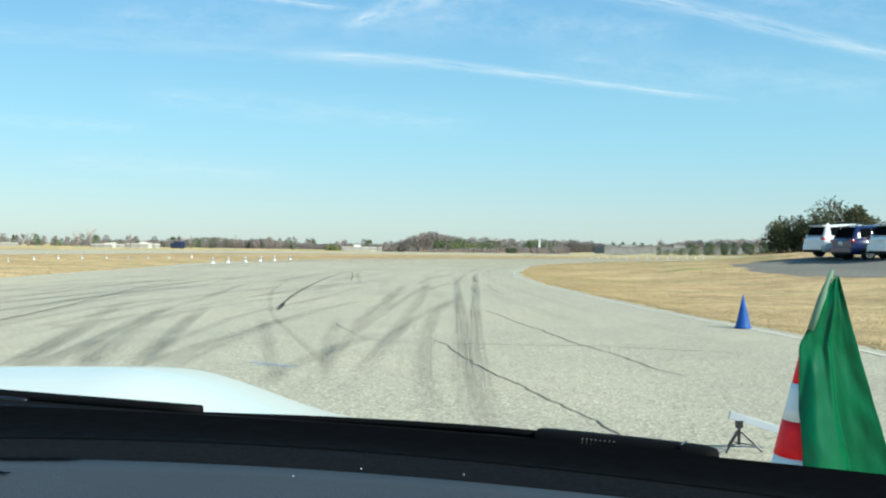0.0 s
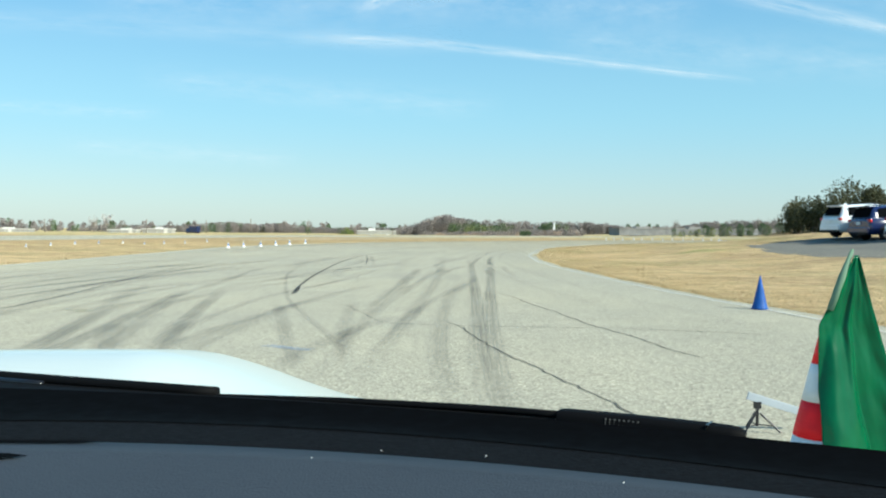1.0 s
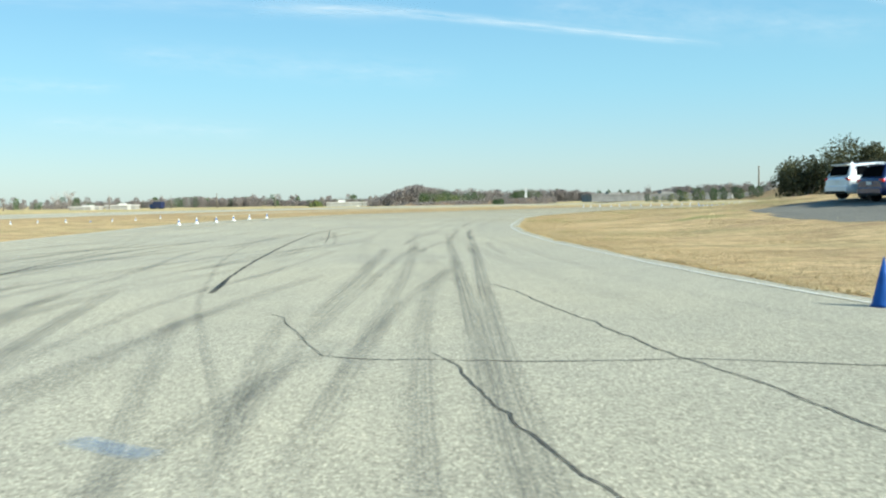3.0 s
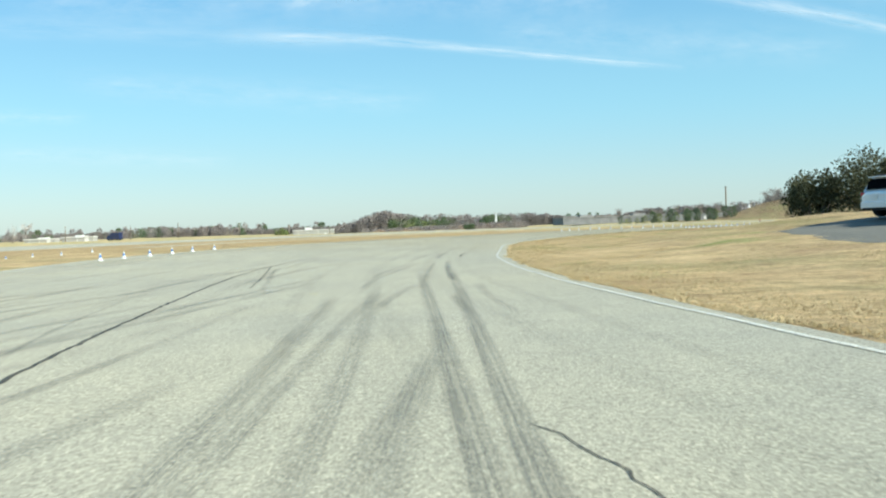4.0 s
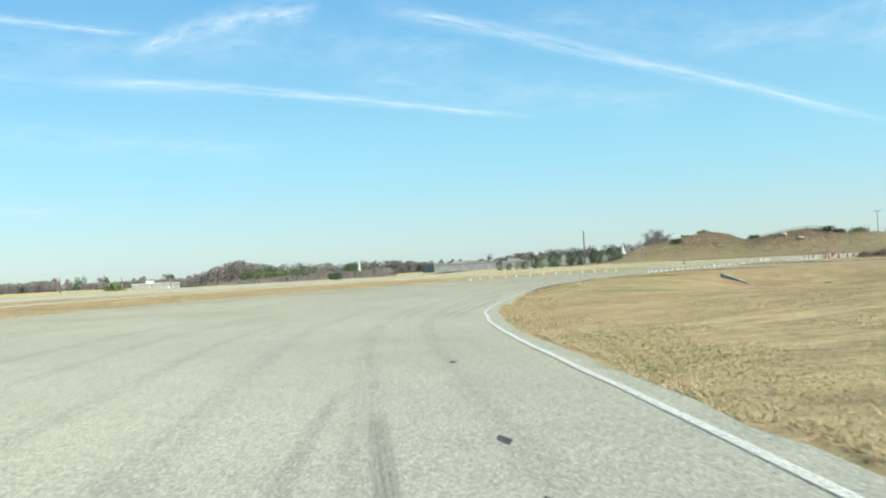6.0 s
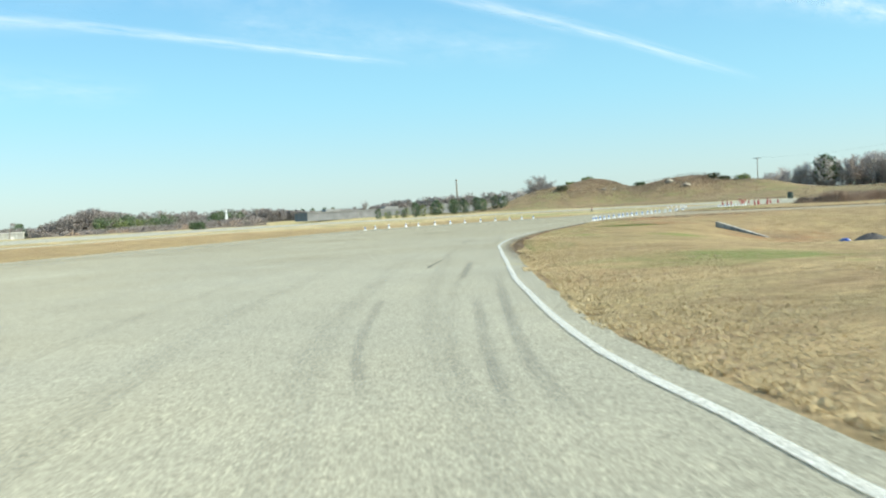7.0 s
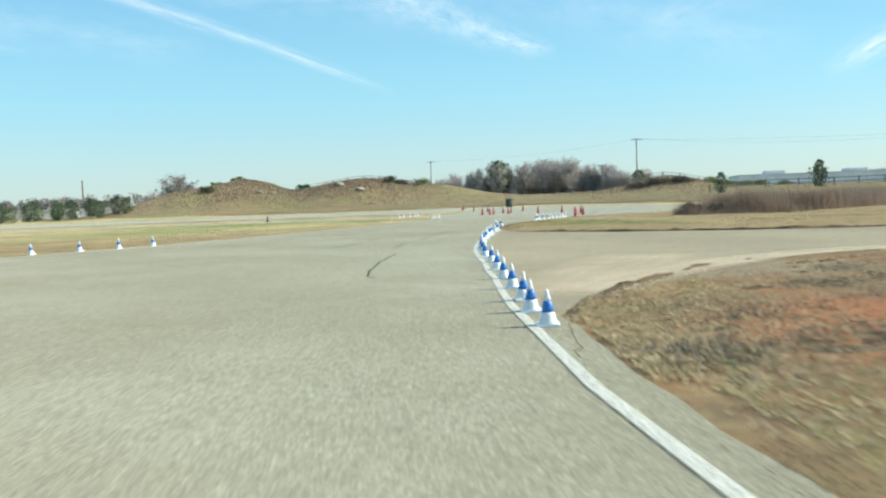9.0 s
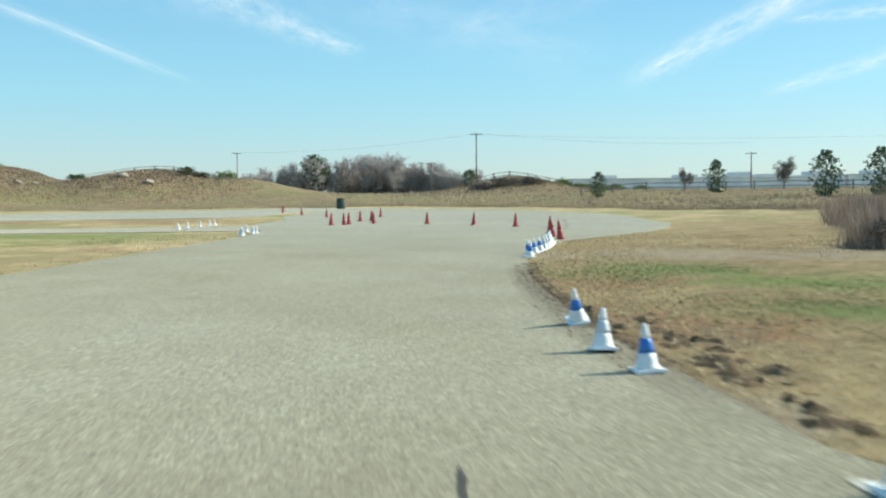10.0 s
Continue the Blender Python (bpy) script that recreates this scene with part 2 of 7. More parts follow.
def make_mark(name, c, wear, streak=0.0, rough=0.85, fade=0.95):
    """A worn mark on the road: its alpha breaks up over the aggregate and fades to the edges."""
    n = Nodes(name, rough, spec=0.2)
    n.colour(c)
    uv = n.coord.outputs["UV"]
    sep = n.tree.nodes.new("ShaderNodeSeparateXYZ")
    n.tree.links.new(uv, sep.inputs[0])
    edge = n.maths("ABSOLUTE", n.maths("SUBTRACT", sep.outputs[0], 0.5))
    a = n.value(edge, 0.5, 0.24 if streak else 0.36, 0.0, 1.0)
    if streak:
        s = n.noise(1.0, 3, 0.6, (9, 0.12, 1), uv)
        a = n.maths("MULTIPLY", a, n.value(s, 0.35, 0.65, 1 - streak, 1.0))
        a = n.maths("MULTIPLY", a, n.value(n.noise(0.35, 3, 0.6), 0.3, 0.7, 0.45, 1.0))
    if streak:
        al = n.tree.nodes.new("ShaderNodeUVMap")
        al.uv_map = "Along"
        sp2 = n.tree.nodes.new("ShaderNodeSeparateXYZ")
        n.tree.links.new(al.outputs[0], sp2.inputs[0])
        ends = n.maths("ABSOLUTE", n.maths("SUBTRACT", sp2.outputs[0], 0.5))
        a = n.maths("MULTIPLY", a, n.value(ends, 0.5, 0.34, 0.0, fade))
    grain = n.noise(45, 3, 0.8)
    a = n.maths("MULTIPLY", a, n.value(grain, 0.3, 0.62, wear, 1.0))
    n.alpha(a)
    return n.mat


M_LINE = make_mark("worn_white_paint", (0.70, 0.675, 0.59), 0.12)
M_YELLOW = make_mark("worn_yellow_paint", (0.62, 0.50, 0.16), 0.25)
M_FAINT_YELLOW = make_mark("faint_yellow_paint", (0.60, 0.52, 0.25), 0.1, 0.5, fade=0.5)
M_BLUEMARK = make_mark("worn_blue_paint", (0.17, 0.33, 0.58), 0.05, 0.5, fade=0.7)
M_TAR = make_mark("crack_sealer", (0.06, 0.06, 0.057), 0.2)
M_EDGE_DIRT = make_mark("edge_dirt", (0.20, 0.15, 0.10), 0.0, 0.7, fade=0.9)
M_RIM_DUST = make_mark("cream_dust", (0.60, 0.53, 0.38), 0.35, 0.75, fade=0.42)
M_DUST = make_mark("pale_dust", (0.62, 0.56, 0.45), 0.25, 0.6, fade=0.55)
M_FAN = make_mark("washed_dust", (0.67, 0.54, 0.37), 0.35, 0.25, fade=0.9)
M_RUBBER = make_mark("tyre_rubber", (0.15, 0.15, 0.14), 0.12, 0.8, fade=0.72)
M_RUBBER_FAINT = make_mark("faint_tyre_rubber", (0.16, 0.16, 0.15), 0.05, 0.8, fade=0.48)
M_RUBBER_OLD = make_mark("old_tyre_rubber", (0.17, 0.17, 0.155), 0.05, 0.85, fade=0.2)

# ---- mesh helpers ----


class Geo:
    """Plain lists of vertices and faces, with simple solids."""

    def __init__(self):
        self.v, self.f, self.uv = [], [], []

    def add(self, pts, faces):
        k = len(self.v)
        self.v += [tuple(p) for p in pts]
        self.f += [tuple(k + i for i in q) for q in faces]

    def box(self, c, s, m=None, taper=1.0):
        x, y, z = (a / 2 for a in s)
        pts = [Vector((sx * x * k, sy * y * k, sz * z)) for sz, k in ((-1, 1.0), (1, taper)) for sx, sy in ((-1, -1), (1, -1), (1, 1), (-1, 1))]
        pts = [(m @ p if m else p) + Vector(c) for p in pts]
        self.add(pts, [(3, 2, 1, 0), (4, 5, 6, 7), (0, 1, 5, 4), (1, 2, 6, 5), (2, 3, 7, 6), (3, 0, 4, 7)])
        return self

    def tube(self, pts, radii, sides=8, cap=True):
        """A swept round bar through pts."""
        pts = [Vector(p) for p in pts]
        rings = []
        for i, p in enumerate(pts):
            d = (pts[min(i + 1, len(pts) - 1)] - pts[max(i - 1, 0)]).normalized()
            a = d.orthogonal().normalized() if abs(d.z) < 0.95 else Vector((1, 0, 0))
            a = (a - d * a.dot(d)).normalized()
            b = d.cross(a)
            r = radii[i] if isinstance(radii, (list, tuple)) else radii
            rings.append([p + (a * math.cos(t) + b * math.sin(t)) * r for t in (2 * math.pi * k / sides for k in range(sides))])
        k = len(self.v)
        self.v += [tuple(p) for ring in rings for p in ring]
        for i in range(len(rings) - 1):
            for j in range(sides):
                a, b = k + i * sides + j, k + i * sides + (j + 1) % sides
                self.f.append((a, b, b + sides, a + sides))
        if cap:
            self.f.append(tuple(k + j for j in reversed(range(sides))))
            self.f.append(tuple(k + (len(rings) - 1) * sides + j for j in range(sides)))
        return self

    def lathe(self, prof, sides=16, c=(0, 0, 0)):
        """Turns (radius, z) pairs round the z axis."""
        k = len(self.v)
        for r, z in prof:
            self.v += [(c[0] + r * math.cos(2 * math.pi * j / sides), c[1] + r * math.sin(2 * math.pi * j / sides), c[2] + z) for j in range(sides)]
        for i in range(len(prof) - 1):
            for j in range(sides):
                a, b = k + i * sides + j, k + i * sides + (j + 1) % sides
                self.f.append((a, b, b + sides, a + sides))
        self.f.append(tuple(k + j for j in reversed(range(sides))))
        self.f.append(tuple(k + (len(prof) - 1) * sides + j for j in range(sides)))
        return self

    def grid(self, rows):
        """A sheet through rows of points of equal length."""
        n = len(rows[0])
        k = len(self.v)
        self.v += [tuple(p) for r in rows for p in r]
        for i in range(len(rows) - 1):
            for j in range(n - 1):
                a = k + i * n + j
                self.f.append((a, a + 1, a + n + 1, a + n))
        return self

    def mesh(self, name, mat=None, smooth=False):
        me = bpy.data.meshes.new(name)
        me.from_pydata(self.v, [], self.f)
        if mat:
            me.materials.append(mat)
        if smooth:
            me.polygons.foreach_set("use_smooth", [True] * len(me.polygons))
        me.update()
        return me


def part(name, geo, mat, parent=None, label="", smooth=False, bevel=0.0):
    """Links a Geo as one mesh object under a thing or a part."""
    ob = new(name, geo.mesh(name, mat, smooth))
    if bevel:
        bm = bmesh.new()
        bm.from_mesh(ob.data)
        bmesh.ops.bevel(bm, geom=[e for e in bm.edges if len(e.link_faces) == 2 and e.calc_face_angle(0) > 0.5], offset=bevel, segments=2, affect="EDGES", profile=0.6)
        bm.to_mesh(ob.data)
        bm.free()
    if parent:
        ob.parent = parent
    return tagged(ob, label)


def thing(name, label, category, m=None, group="", kind=""):
    ob = new(name)
    ob.empty_display_size = 0.2
    if m:
        ob.matrix_world = m
    return tagged(ob, label, category, group, kind)


def single(name, geo, mat, label, category, group="", kind="", smooth=False):
    return tagged(part(name, geo, mat, None, "", smooth), label, category, group, kind)


def curve(pts, step):
    """A smooth line through pts, resampled every step metres."""
    pts = [np.array(p, float) for p in pts]
    pts = [2 * pts[0] - pts[1]] + pts + [2 * pts[-1] - pts[-2]]
    out = []
    for a, b, c, d in zip(pts, pts[1:], pts[2:], pts[3:]):
        n = max(1, int(np.linalg.norm(c - b) / step))
        for i in range(n):
            t = i / n
            out.append(0.5 * (2 * b + (c - a) * t + (2 * a - 5 * b + 4 * c - d) * t * t + (3 * b - a - 3 * c + d) * t ** 3))
    out.append(pts[-2])
    return np.array(out)


def offset(line, d):
    """The line moved d metres to its right."""
    t = np.gradient(line, axis=0)
    t /= np.linalg.norm(t, axis=1)[:, None]
    return line + np.stack([t[:, 1], -t[:, 0]], 1) * d


def inside(poly, x, y):
    hit = np.zeros(x.shape, bool)
    px, py = poly[:, 0], poly[:, 1]
    for i in range(len(poly)):
        x1, y1, x2, y2 = px[i - 1], py[i - 1], px[i], py[i]
        if y1 != y2:
            hit ^= ((y1 > y) != (y2 > y)) & (x < (x2 - x1) * (y - y1) / (y2 - y1) + x1)
    return hit


def away(poly, x, y):
    """The distance to a closed outline."""
    best = np.full(x.shape, 1e9)
    for i in range(len(poly)):
        a, b = poly[i - 1], poly[i]
        d = b - a
        k = np.clip(((x - a[0]) * d[0] + (y - a[1]) * d[1]) / max(d @ d, 1e-9), 0, 1)
        best = np.minimum(best, np.hypot(x - a[0] - k * d[0], y - a[1] - k * d[1]))
    return best


def step01(a, b, v):
    t = np.clip((v - a) / (b - a), 0, 1)
    return t * t * (3 - 2 * t)


# ---- the plan of the circuit ----
EDGE_LINE = curve([(6.6, -60), (6.2, -20), (5.75, 0), (5.4, 11), (5.1, 14.5), (4.7, 18), (4.45, 24), (4.28, 30), (4.42, 37), (4.95, 44), (5.57, 48.3), (6.34, 52.8), (7.24, 58.6), (8.64, 64.9), (9.84, 68.7), (10.9, 71.3), (12.3, 74.8), (13.03, 76.5), (13.8, 78.3), (15.28, 81.6),
                   (16.68, 85.0), (18.75, 88.9), (20.6, 92.0), (23.8, 96.7), (25.7, 99.2), (27.8, 101.9), (29.9, 104.7), (33.42, 109.3), (34.7, 110.8), (36.02, 112.3), (38.2, 114.6), (43.4, 120.3), (45.5, 122.3), (48.8, 125.3), (52.8, 128.8)], 1.0)
wide = np.pad(EDGE_LINE, ((2, 2), (0, 0)), mode="reflect", reflect_type="odd")
EDGE_LINE = np.stack([np.convolve(wide[:, i], np.ones(5) / 5, "valid") for i in (0, 1)], 1)    # paint runs in long even sweeps
PAD_EDGE = curve([(53.2, 129.0), (56.4, 131.8), (59.8, 134.3), (62.9, 136.3), (66, 138.1), (69.5, 139.4), (77, 140.4), (84, 142.4), (92, 147), (103, 154), (112, 163), (120, 172), (126, 183), (131, 200)], 1.5)
LEFT_EDGE = curve([(-14, -60), (-13.0, 0), (-12.7, 31), (-12.5, 45), (-12.2, 62), (-9.6, 73), (-6.0, 84), (-0.5, 95), (5, 102.5), (11.5, 110.5), (16, 116), (24, 125.2), (32, 129.6), (41.0, 133.2),
                   (47.4, 136.4), (53.6, 140.2), (58, 142.8), (64, 146.8), (69, 150), (72.3, 152.8), (74.5, 155.5), (80, 161), (85, 164.5), (90, 170)], 1.5)
TRACK = np.concatenate([offset(EDGE_LINE, 0.35), PAD_EDGE, [(118, 192), (100, 178)], LEFT_EDGE[::-1]])
FAR_LOW = curve([(-82, -60), (-58, 10), (-42, 60), (-34, 90), (-28, 114), (-20, 131), (-8, 145), (8, 160), (22, 173), (36, 183), (50, 188.5), (64, 187.5), (76, 182.5), (84, 176.5), (91, 173.5), (105, 184), (130, 199)], 3)
FAR_TOP = curve([(-112, -60), (-86, 30), (-66, 90), (-54, 128), (-42, 152), (-26, 170), (-8, 186), (12, 202), (32, 213), (52, 216), (70, 213.5), (86, 209.5), (100, 206.5), (115, 205), (131, 209)], 3)
FAR_ROAD = np.concatenate([FAR_LOW, FAR_TOP[::-1]])
APRON_NEAR = curve([(32.2, 108.6), (33.6, 109.3), (34.5, 110.1), (35.3, 110.8), (36.7, 111.7), (38.3, 112.3), (40.2, 112.8), (42, 113.2), (44.2, 112.9), (47.4, 111.6), (51, 109.1), (56, 105.6), (62, 101.5), (75, 92.5), (100, 76), (170, 32)], 0.6)
APRON_FAR = curve([(31.2, 108.4), (34.0, 111.8), (44.0, 122.4), (51.5, 128.0), (52.6, 128.4), (52.2, 127.0), (52.0, 125.2), (52.1, 123.2), (52.7, 121), (53.7, 119), (55.4, 116.4), (60, 112.6), (66, 108.6), (80, 99), (104, 82), (174, 38)], 0.6)
APRON = np.concatenate([APRON_NEAR, APRON_FAR[::-1]])
LOT_TOP = curve([(16.6, 49.4), (18.6, 51.6), (21.6, 53.2), (29, 53.8), (40, 58.5), (64, 61)], 1)
LOT_LOW = curve([(14.7, 40), (14.6, 34), (16.0, 28.5), (20, 26), (34, 25), (64, 28)], 1)
LOT = np.concatenate([LOT_TOP, LOT_LOW[::-1]])


def vnoise(x, y, s, seed=0.0):
    """A smooth random field, about -1 to 1."""
    out = np.zeros_like(x)
    for i, (a, k, amp) in enumerate(((0.3, 1.0, 1), (1.3, 1.7, 0.6), (2.2, 2.9, 0.4), (3.9, 4.3, 0.25))):
        out += amp * np.sin((x * math.cos(a) + y * math.sin(a)) * s * k + seed + i * 1.7) * np.cos((-x * math.sin(a) + y * math.cos(a)) * s * k * 1.1 + seed * 0.7 + i)
    return out / 1.5


def bump2(x, y, cx, cy, rx, ry, turn=0.0):
    c, s = math.cos(turn), math.sin(turn)
    u, w = ((x - cx) * c + (y - cy) * s) / rx, (-(x - cx) * s + (y - cy) * c) / ry
    return np.exp(-(u * u + w * w))


def terrain(x, y):
    """The lie of the land, before roads are cut into it."""
    x, y = np.asarray(x, float), np.asarray(y, float)
    z = (0.09 * vnoise(x, y, 0.3) + 0.035 * vnoise(x, y, 0.85, 4)) * step01(0, 25, np.hypot(x - 45, y - 100) - 20)
    # bank up to the parking place
    up = 0.45 * step01(8, 18, x) + 0.5 * step01(17, 25, x) + 0.5 * step01(28, 60, x)
    z += up * step01(5, 25, y) * (1 - step01(54, 72, y))
    z += 0.75 * bump2(x, y, 31, 63, 9, 4.5, 0.25)
    # swale with the culvert
    z -= 1.1 * bump2(x, y, 35, 89.5, 8, 5.5, 0.4)
    z -= 0.5 * bump2(x, y, 26, 78, 6, 8)
    # ground that climbs behind the turning pad
    d, az = np.hypot(x - 60, y - 130), np.degrees(np.arctan2(x - 60, y - 130))
    first = 104 - 46 * step01(48, 68, az)
    z += 2.0 * step01(0, 1, (d - first) / 70) * step01(28, 46, az) * (1 - step01(105, 140, az))
    z -= 1.2 * step01(180, 420, y) * (1 - step01(-20, 70, x)) + 2.0 * step01(225, 330, y) * step01(-50, 0, x) * (1 - step01(40, 110, x))
    # mounds of rough earth
    rough = 1 + 0.05 * vnoise(x, y, 0.16, 2)
    z += (6.9 * bump2(x, y, 149, 305, 14, 14) + 4.4 * bump2(x, y, 129, 300, 14, 10) + 2.6 * bump2(x, y, 138, 287, 14, 8)) * rough
    z += (5.6 * bump2(x, y, 167, 283, 13, 12) + 3.0 * bump2(x, y, 178, 268, 10, 10) + 2.8 * bump2(x, y, 154, 278, 10, 10)) * rough
    z += 2.6 * bump2(x, y, 192, 216, 9, 9) * rough
    return z


STRIP_IN = curve([(72.8, 153.6), (69.5, 156.6), (66, 161), (61.5, 165.5), (54, 169.5), (44, 170), (32, 164), (20, 153), (8, 140), (-3, 126), (-12, 110), (-18, 96)], 2)
STRIP_OUT = curve([(77.5, 158.2), (73.5, 161.0), (69.5, 165), (64.5, 169), (55, 172.3), (44, 172.8), (31, 166.6), (18.5, 155.5), (6, 142.2), (-5, 127.8), (-14.5, 111.2), (-20.4, 96.6)], 2)
STRIP = np.concatenate([STRIP_IN, STRIP_OUT[::-1]])
SURFACES = (TRACK, FAR_ROAD, APRON, STRIP)


def lay_ground():
    def ticks(lo, hi, fine, far):
        t, out, w = hi, [], fine
        out = list(np.arange(lo, hi + 1e-6, fine))
        a, b = [], []
        while t < far:
            w *= 1.22
            t += w
            b.append(t)
        t, w = lo, fine
        while t > -far:
            w *= 1.22
            t -= w
            a.append(t)
        return np.array(a[::-1] + out + b)

    xs = np.unique(np.concatenate([ticks(-22, 82, 1.0, 80), np.arange(82, 270, 3.5), -np.arange(22, 120, 5.0), ticks(-120, 270, 40, 3500)[[0, 1, 2, 3, -4, -3, -2, -1]], [-2500, -1500, -800, -400, -220, 400, 800, 1500, 2500]]).round(2))
    ys = np.unique(np.concatenate([np.arange(-70, 0, 6.0), np.arange(0, 168, 1.0), np.arange(168, 420, 4.0), [-2500, -1200, -500, -200, -110, 480, 600, 800, 1100, 1600, 2300, 3200]]).round(2))
    x, y = np.meshgrid(xs, ys)
    z = terrain(x, y)
    near = np.full(x.shape, 1e9)
    for poly in SURFACES:
        d = away(poly, x, y)
        near = np.minimum(near, np.where(inside(poly, x, y), -d, d))
    flat = step01(1.0, 9.0, near)
    lip = -0.016 + 0.04 * step01(0.3, 2.2, near) + 0.03 * vnoise(x, y, 1.1, 5) * step01(1.0, 3, near)
    z = np.where(near < -1.6, -0.06, z * flat + lip)
    z = np.where(inside(LOT, x, y), terrain(x, y) - 0.06 * step01(0.5, 2.0, away(LOT, x, y)), z)
    me = bpy.data.meshes.new("ground")
    n = len(xs)
    idx = np.arange(len(xs) * len(ys)).reshape(len(ys), n)
    quads = np.stack([idx[:-1, :-1], idx[:-1, 1:], idx[1:, 1:], idx[1:, :-1]], -1).reshape(-1, 4)
    me.from_pydata(np.stack([x, y, z], -1).reshape(-1, 3).tolist(), [], quads.tolist())
    me.polygons.foreach_set("use_smooth", [True] * len(me.polygons))
    me.materials.append(M_GROUND)
    me.materials.append(M_EARTH)
    fx, fy = (x[:-1, :-1] + x[1:, 1:]) / 2, (y[:-1, :-1] + y[1:, 1:]) / 2
    d, az = np.hypot(fx - 60, fy - 130), np.degrees(np.arctan2(fx - 60, fy - 130))
    rise = np.where(az > 40, 108 - 46 * step01(48, 68, az), 118 + (40 - np.maximum(az, 12)) * 0.9)
    rough = (d + 6 * vnoise(fx, fy, 0.12, 3) > rise) & (az > 12) & (az < 110) & (d < 330)
    me.polygons.foreach_set("material_index", rough.astype(int).ravel().tolist())
    return tagged(new("ground", me), "dry straw-coloured turf with green and bare patches", "ground", kind="structure")


lay_ground()


def evenly(line, n):
    """The line with n points at equal spacing."""
    line = np.asarray(line, float)
    run = np.concatenate([[0], np.cumsum(np.linalg.norm(np.diff(line, axis=0), axis=1))])
    t = np.linspace(0, run[-1], n)
    return np.stack([np.interp(t, run, line[:, 0]), np.interp(t, run, line[:, 1])], 1)


def slab(name, left, right, n, z, mat, label, depth=0.12, ragged=0.0):
    """A flat paved sheet between two edges, which go down into the soil."""
    left, right = evenly(left, n), evenly(right, n)
    left, right = left + rag.normal(0, ragged, left.shape), right + rag.normal(0, ragged, right.shape)
    rows = []
    for p, q in zip(left, right):
        mid = [tuple(p + (q - p) * k / 6) + (z,) for k in range(7)]
        rows.append([(p[0], p[1], z - depth)] + mid + [(q[0], q[1], z - depth)])
    g = Geo().grid(rows)
    g.f = [q[::-1] for q in g.f]
    return single(name, g, mat, label, "road", kind="structure")


rag = np.random.RandomState(3)
slab("road", np.concatenate([LEFT_EDGE, [(100, 178), (118, 192)]]), np.concatenate([offset(EDGE_LINE, 0.35), PAD_EDGE]), 420, 0.0, M_ASPHALT,
     "weathered pale grey asphalt circuit with skid marks", ragged=0.03)
slab("road_far", FAR_TOP, FAR_LOW, 140, 0.012, M_CONCRETE, "pale concrete return road across the infield")
slab("road_strip", STRIP_OUT, STRIP_IN, 120, 0.006, M_STRIP, "narrow pale dusty access strip across the infield", ragged=0.08)
slab("pavement", APRON_FAR, APRON_NEAR, 420, -0.007, M_APRON, "dusty brown side road joining the circuit", ragged=0.04)


def lay_lot():
    top, low = evenly(LOT_TOP, 60), evenly(LOT_LOW, 60)
    rows = []
    for p, q in zip(low, top):
        line = [p + (q - p) * k / 32 for k in range(33)]
        z = [float(terrain(*v)) + 0.018 for v in line]
        z[0], z[-1] = z[0] - 0.04, z[-1] - 0.04    # worn edges run out under the turf
        rows.append([(*line[0], z[0] - 0.3)] + [(*v, h) for v, h in zip(line, z)] + [(*line[-1], z[-1] - 0.3)])
    g = Geo().grid(rows)
    g.f = [f[::-1] for f in g.f]
    single("pavement_lot", g, M_LOT, "grey asphalt parking place on a low bank", "parking lot", kind="structure", smooth=True)


lay_lot()


def gz(x, y):
    return float(terrain(x, y))


def ribbon(line, width, z=0.005):
    """A thin painted or sealed strip along a line, with its UV across and along."""
    line = np.array(line)
    w = np.broadcast_to(np.asarray(width, float), len(line)) / 2
    t = np.gradient(line, axis=0)
    t /= np.maximum(np.linalg.norm(t, axis=1), 1e-9)[:, None]
    nrm = np.stack([t[:, 1], -t[:, 0]], 1)
    run = np.concatenate([[0], np.cumsum(np.linalg.norm(np.diff(line, axis=0), axis=1))])
    g = Geo()
    left, right = line - nrm * w[:, None], line + nrm * w[:, None]
    g.grid([[(a[0], a[1], z), (b[0], b[1], z)] for a, b in zip(left, right)])
    g.run = run
    return g


def mark(name, geo, mat, label, category):
    me = geo.mesh(name, mat)
    uv = me.uv_layers.new(name="UVMap")
    for p in me.polygons:
        for li in p.loop_indices:
            vi = me.loops[li].vertex_index
            uv.data[li].uv = (vi % 2, geo.run[vi // 2])
    along = me.uv_layers.new(name="Along")
    for p in me.polygons:
        for li in p.loop_indices:
            along.data[li].uv = (geo.run[me.loops[li].vertex_index // 2] / geo.run[-1], 0)
    ob = new(name, me)
    return tagged(ob, label, category, kind="structure")


mark("edge_line", ribbon(EDGE_LINE + rag.normal(0, 0.012, EDGE_LINE.shape), 0.108, 0.0092), M_LINE, "worn white edge line on the asphalt", "road marking")
LEFT_PAINT = offset(LEFT_EDGE, 0.4)
mark("edge_line", ribbon(LEFT_PAINT[:int(len(LEFT_PAINT) * 0.75)], 0.12), M_LINE, "thin worn white line along the outer edge", "road marking")


def wander(pts, step=0.35, amp=0.03, seed=1):
    r = np.random.RandomState(seed)
    c = curve(pts, step)
    return c + np.cumsum(r.normal(0, amp, c.shape), axis=0) * np.linspace(0, 1, len(c))[:, None] * np.linspace(1, 0, len(c))[:, None] + r.normal(0, amp * 0.5, c.shape)


LAID = []    # marks on the road so far: each lies a hair above the one before


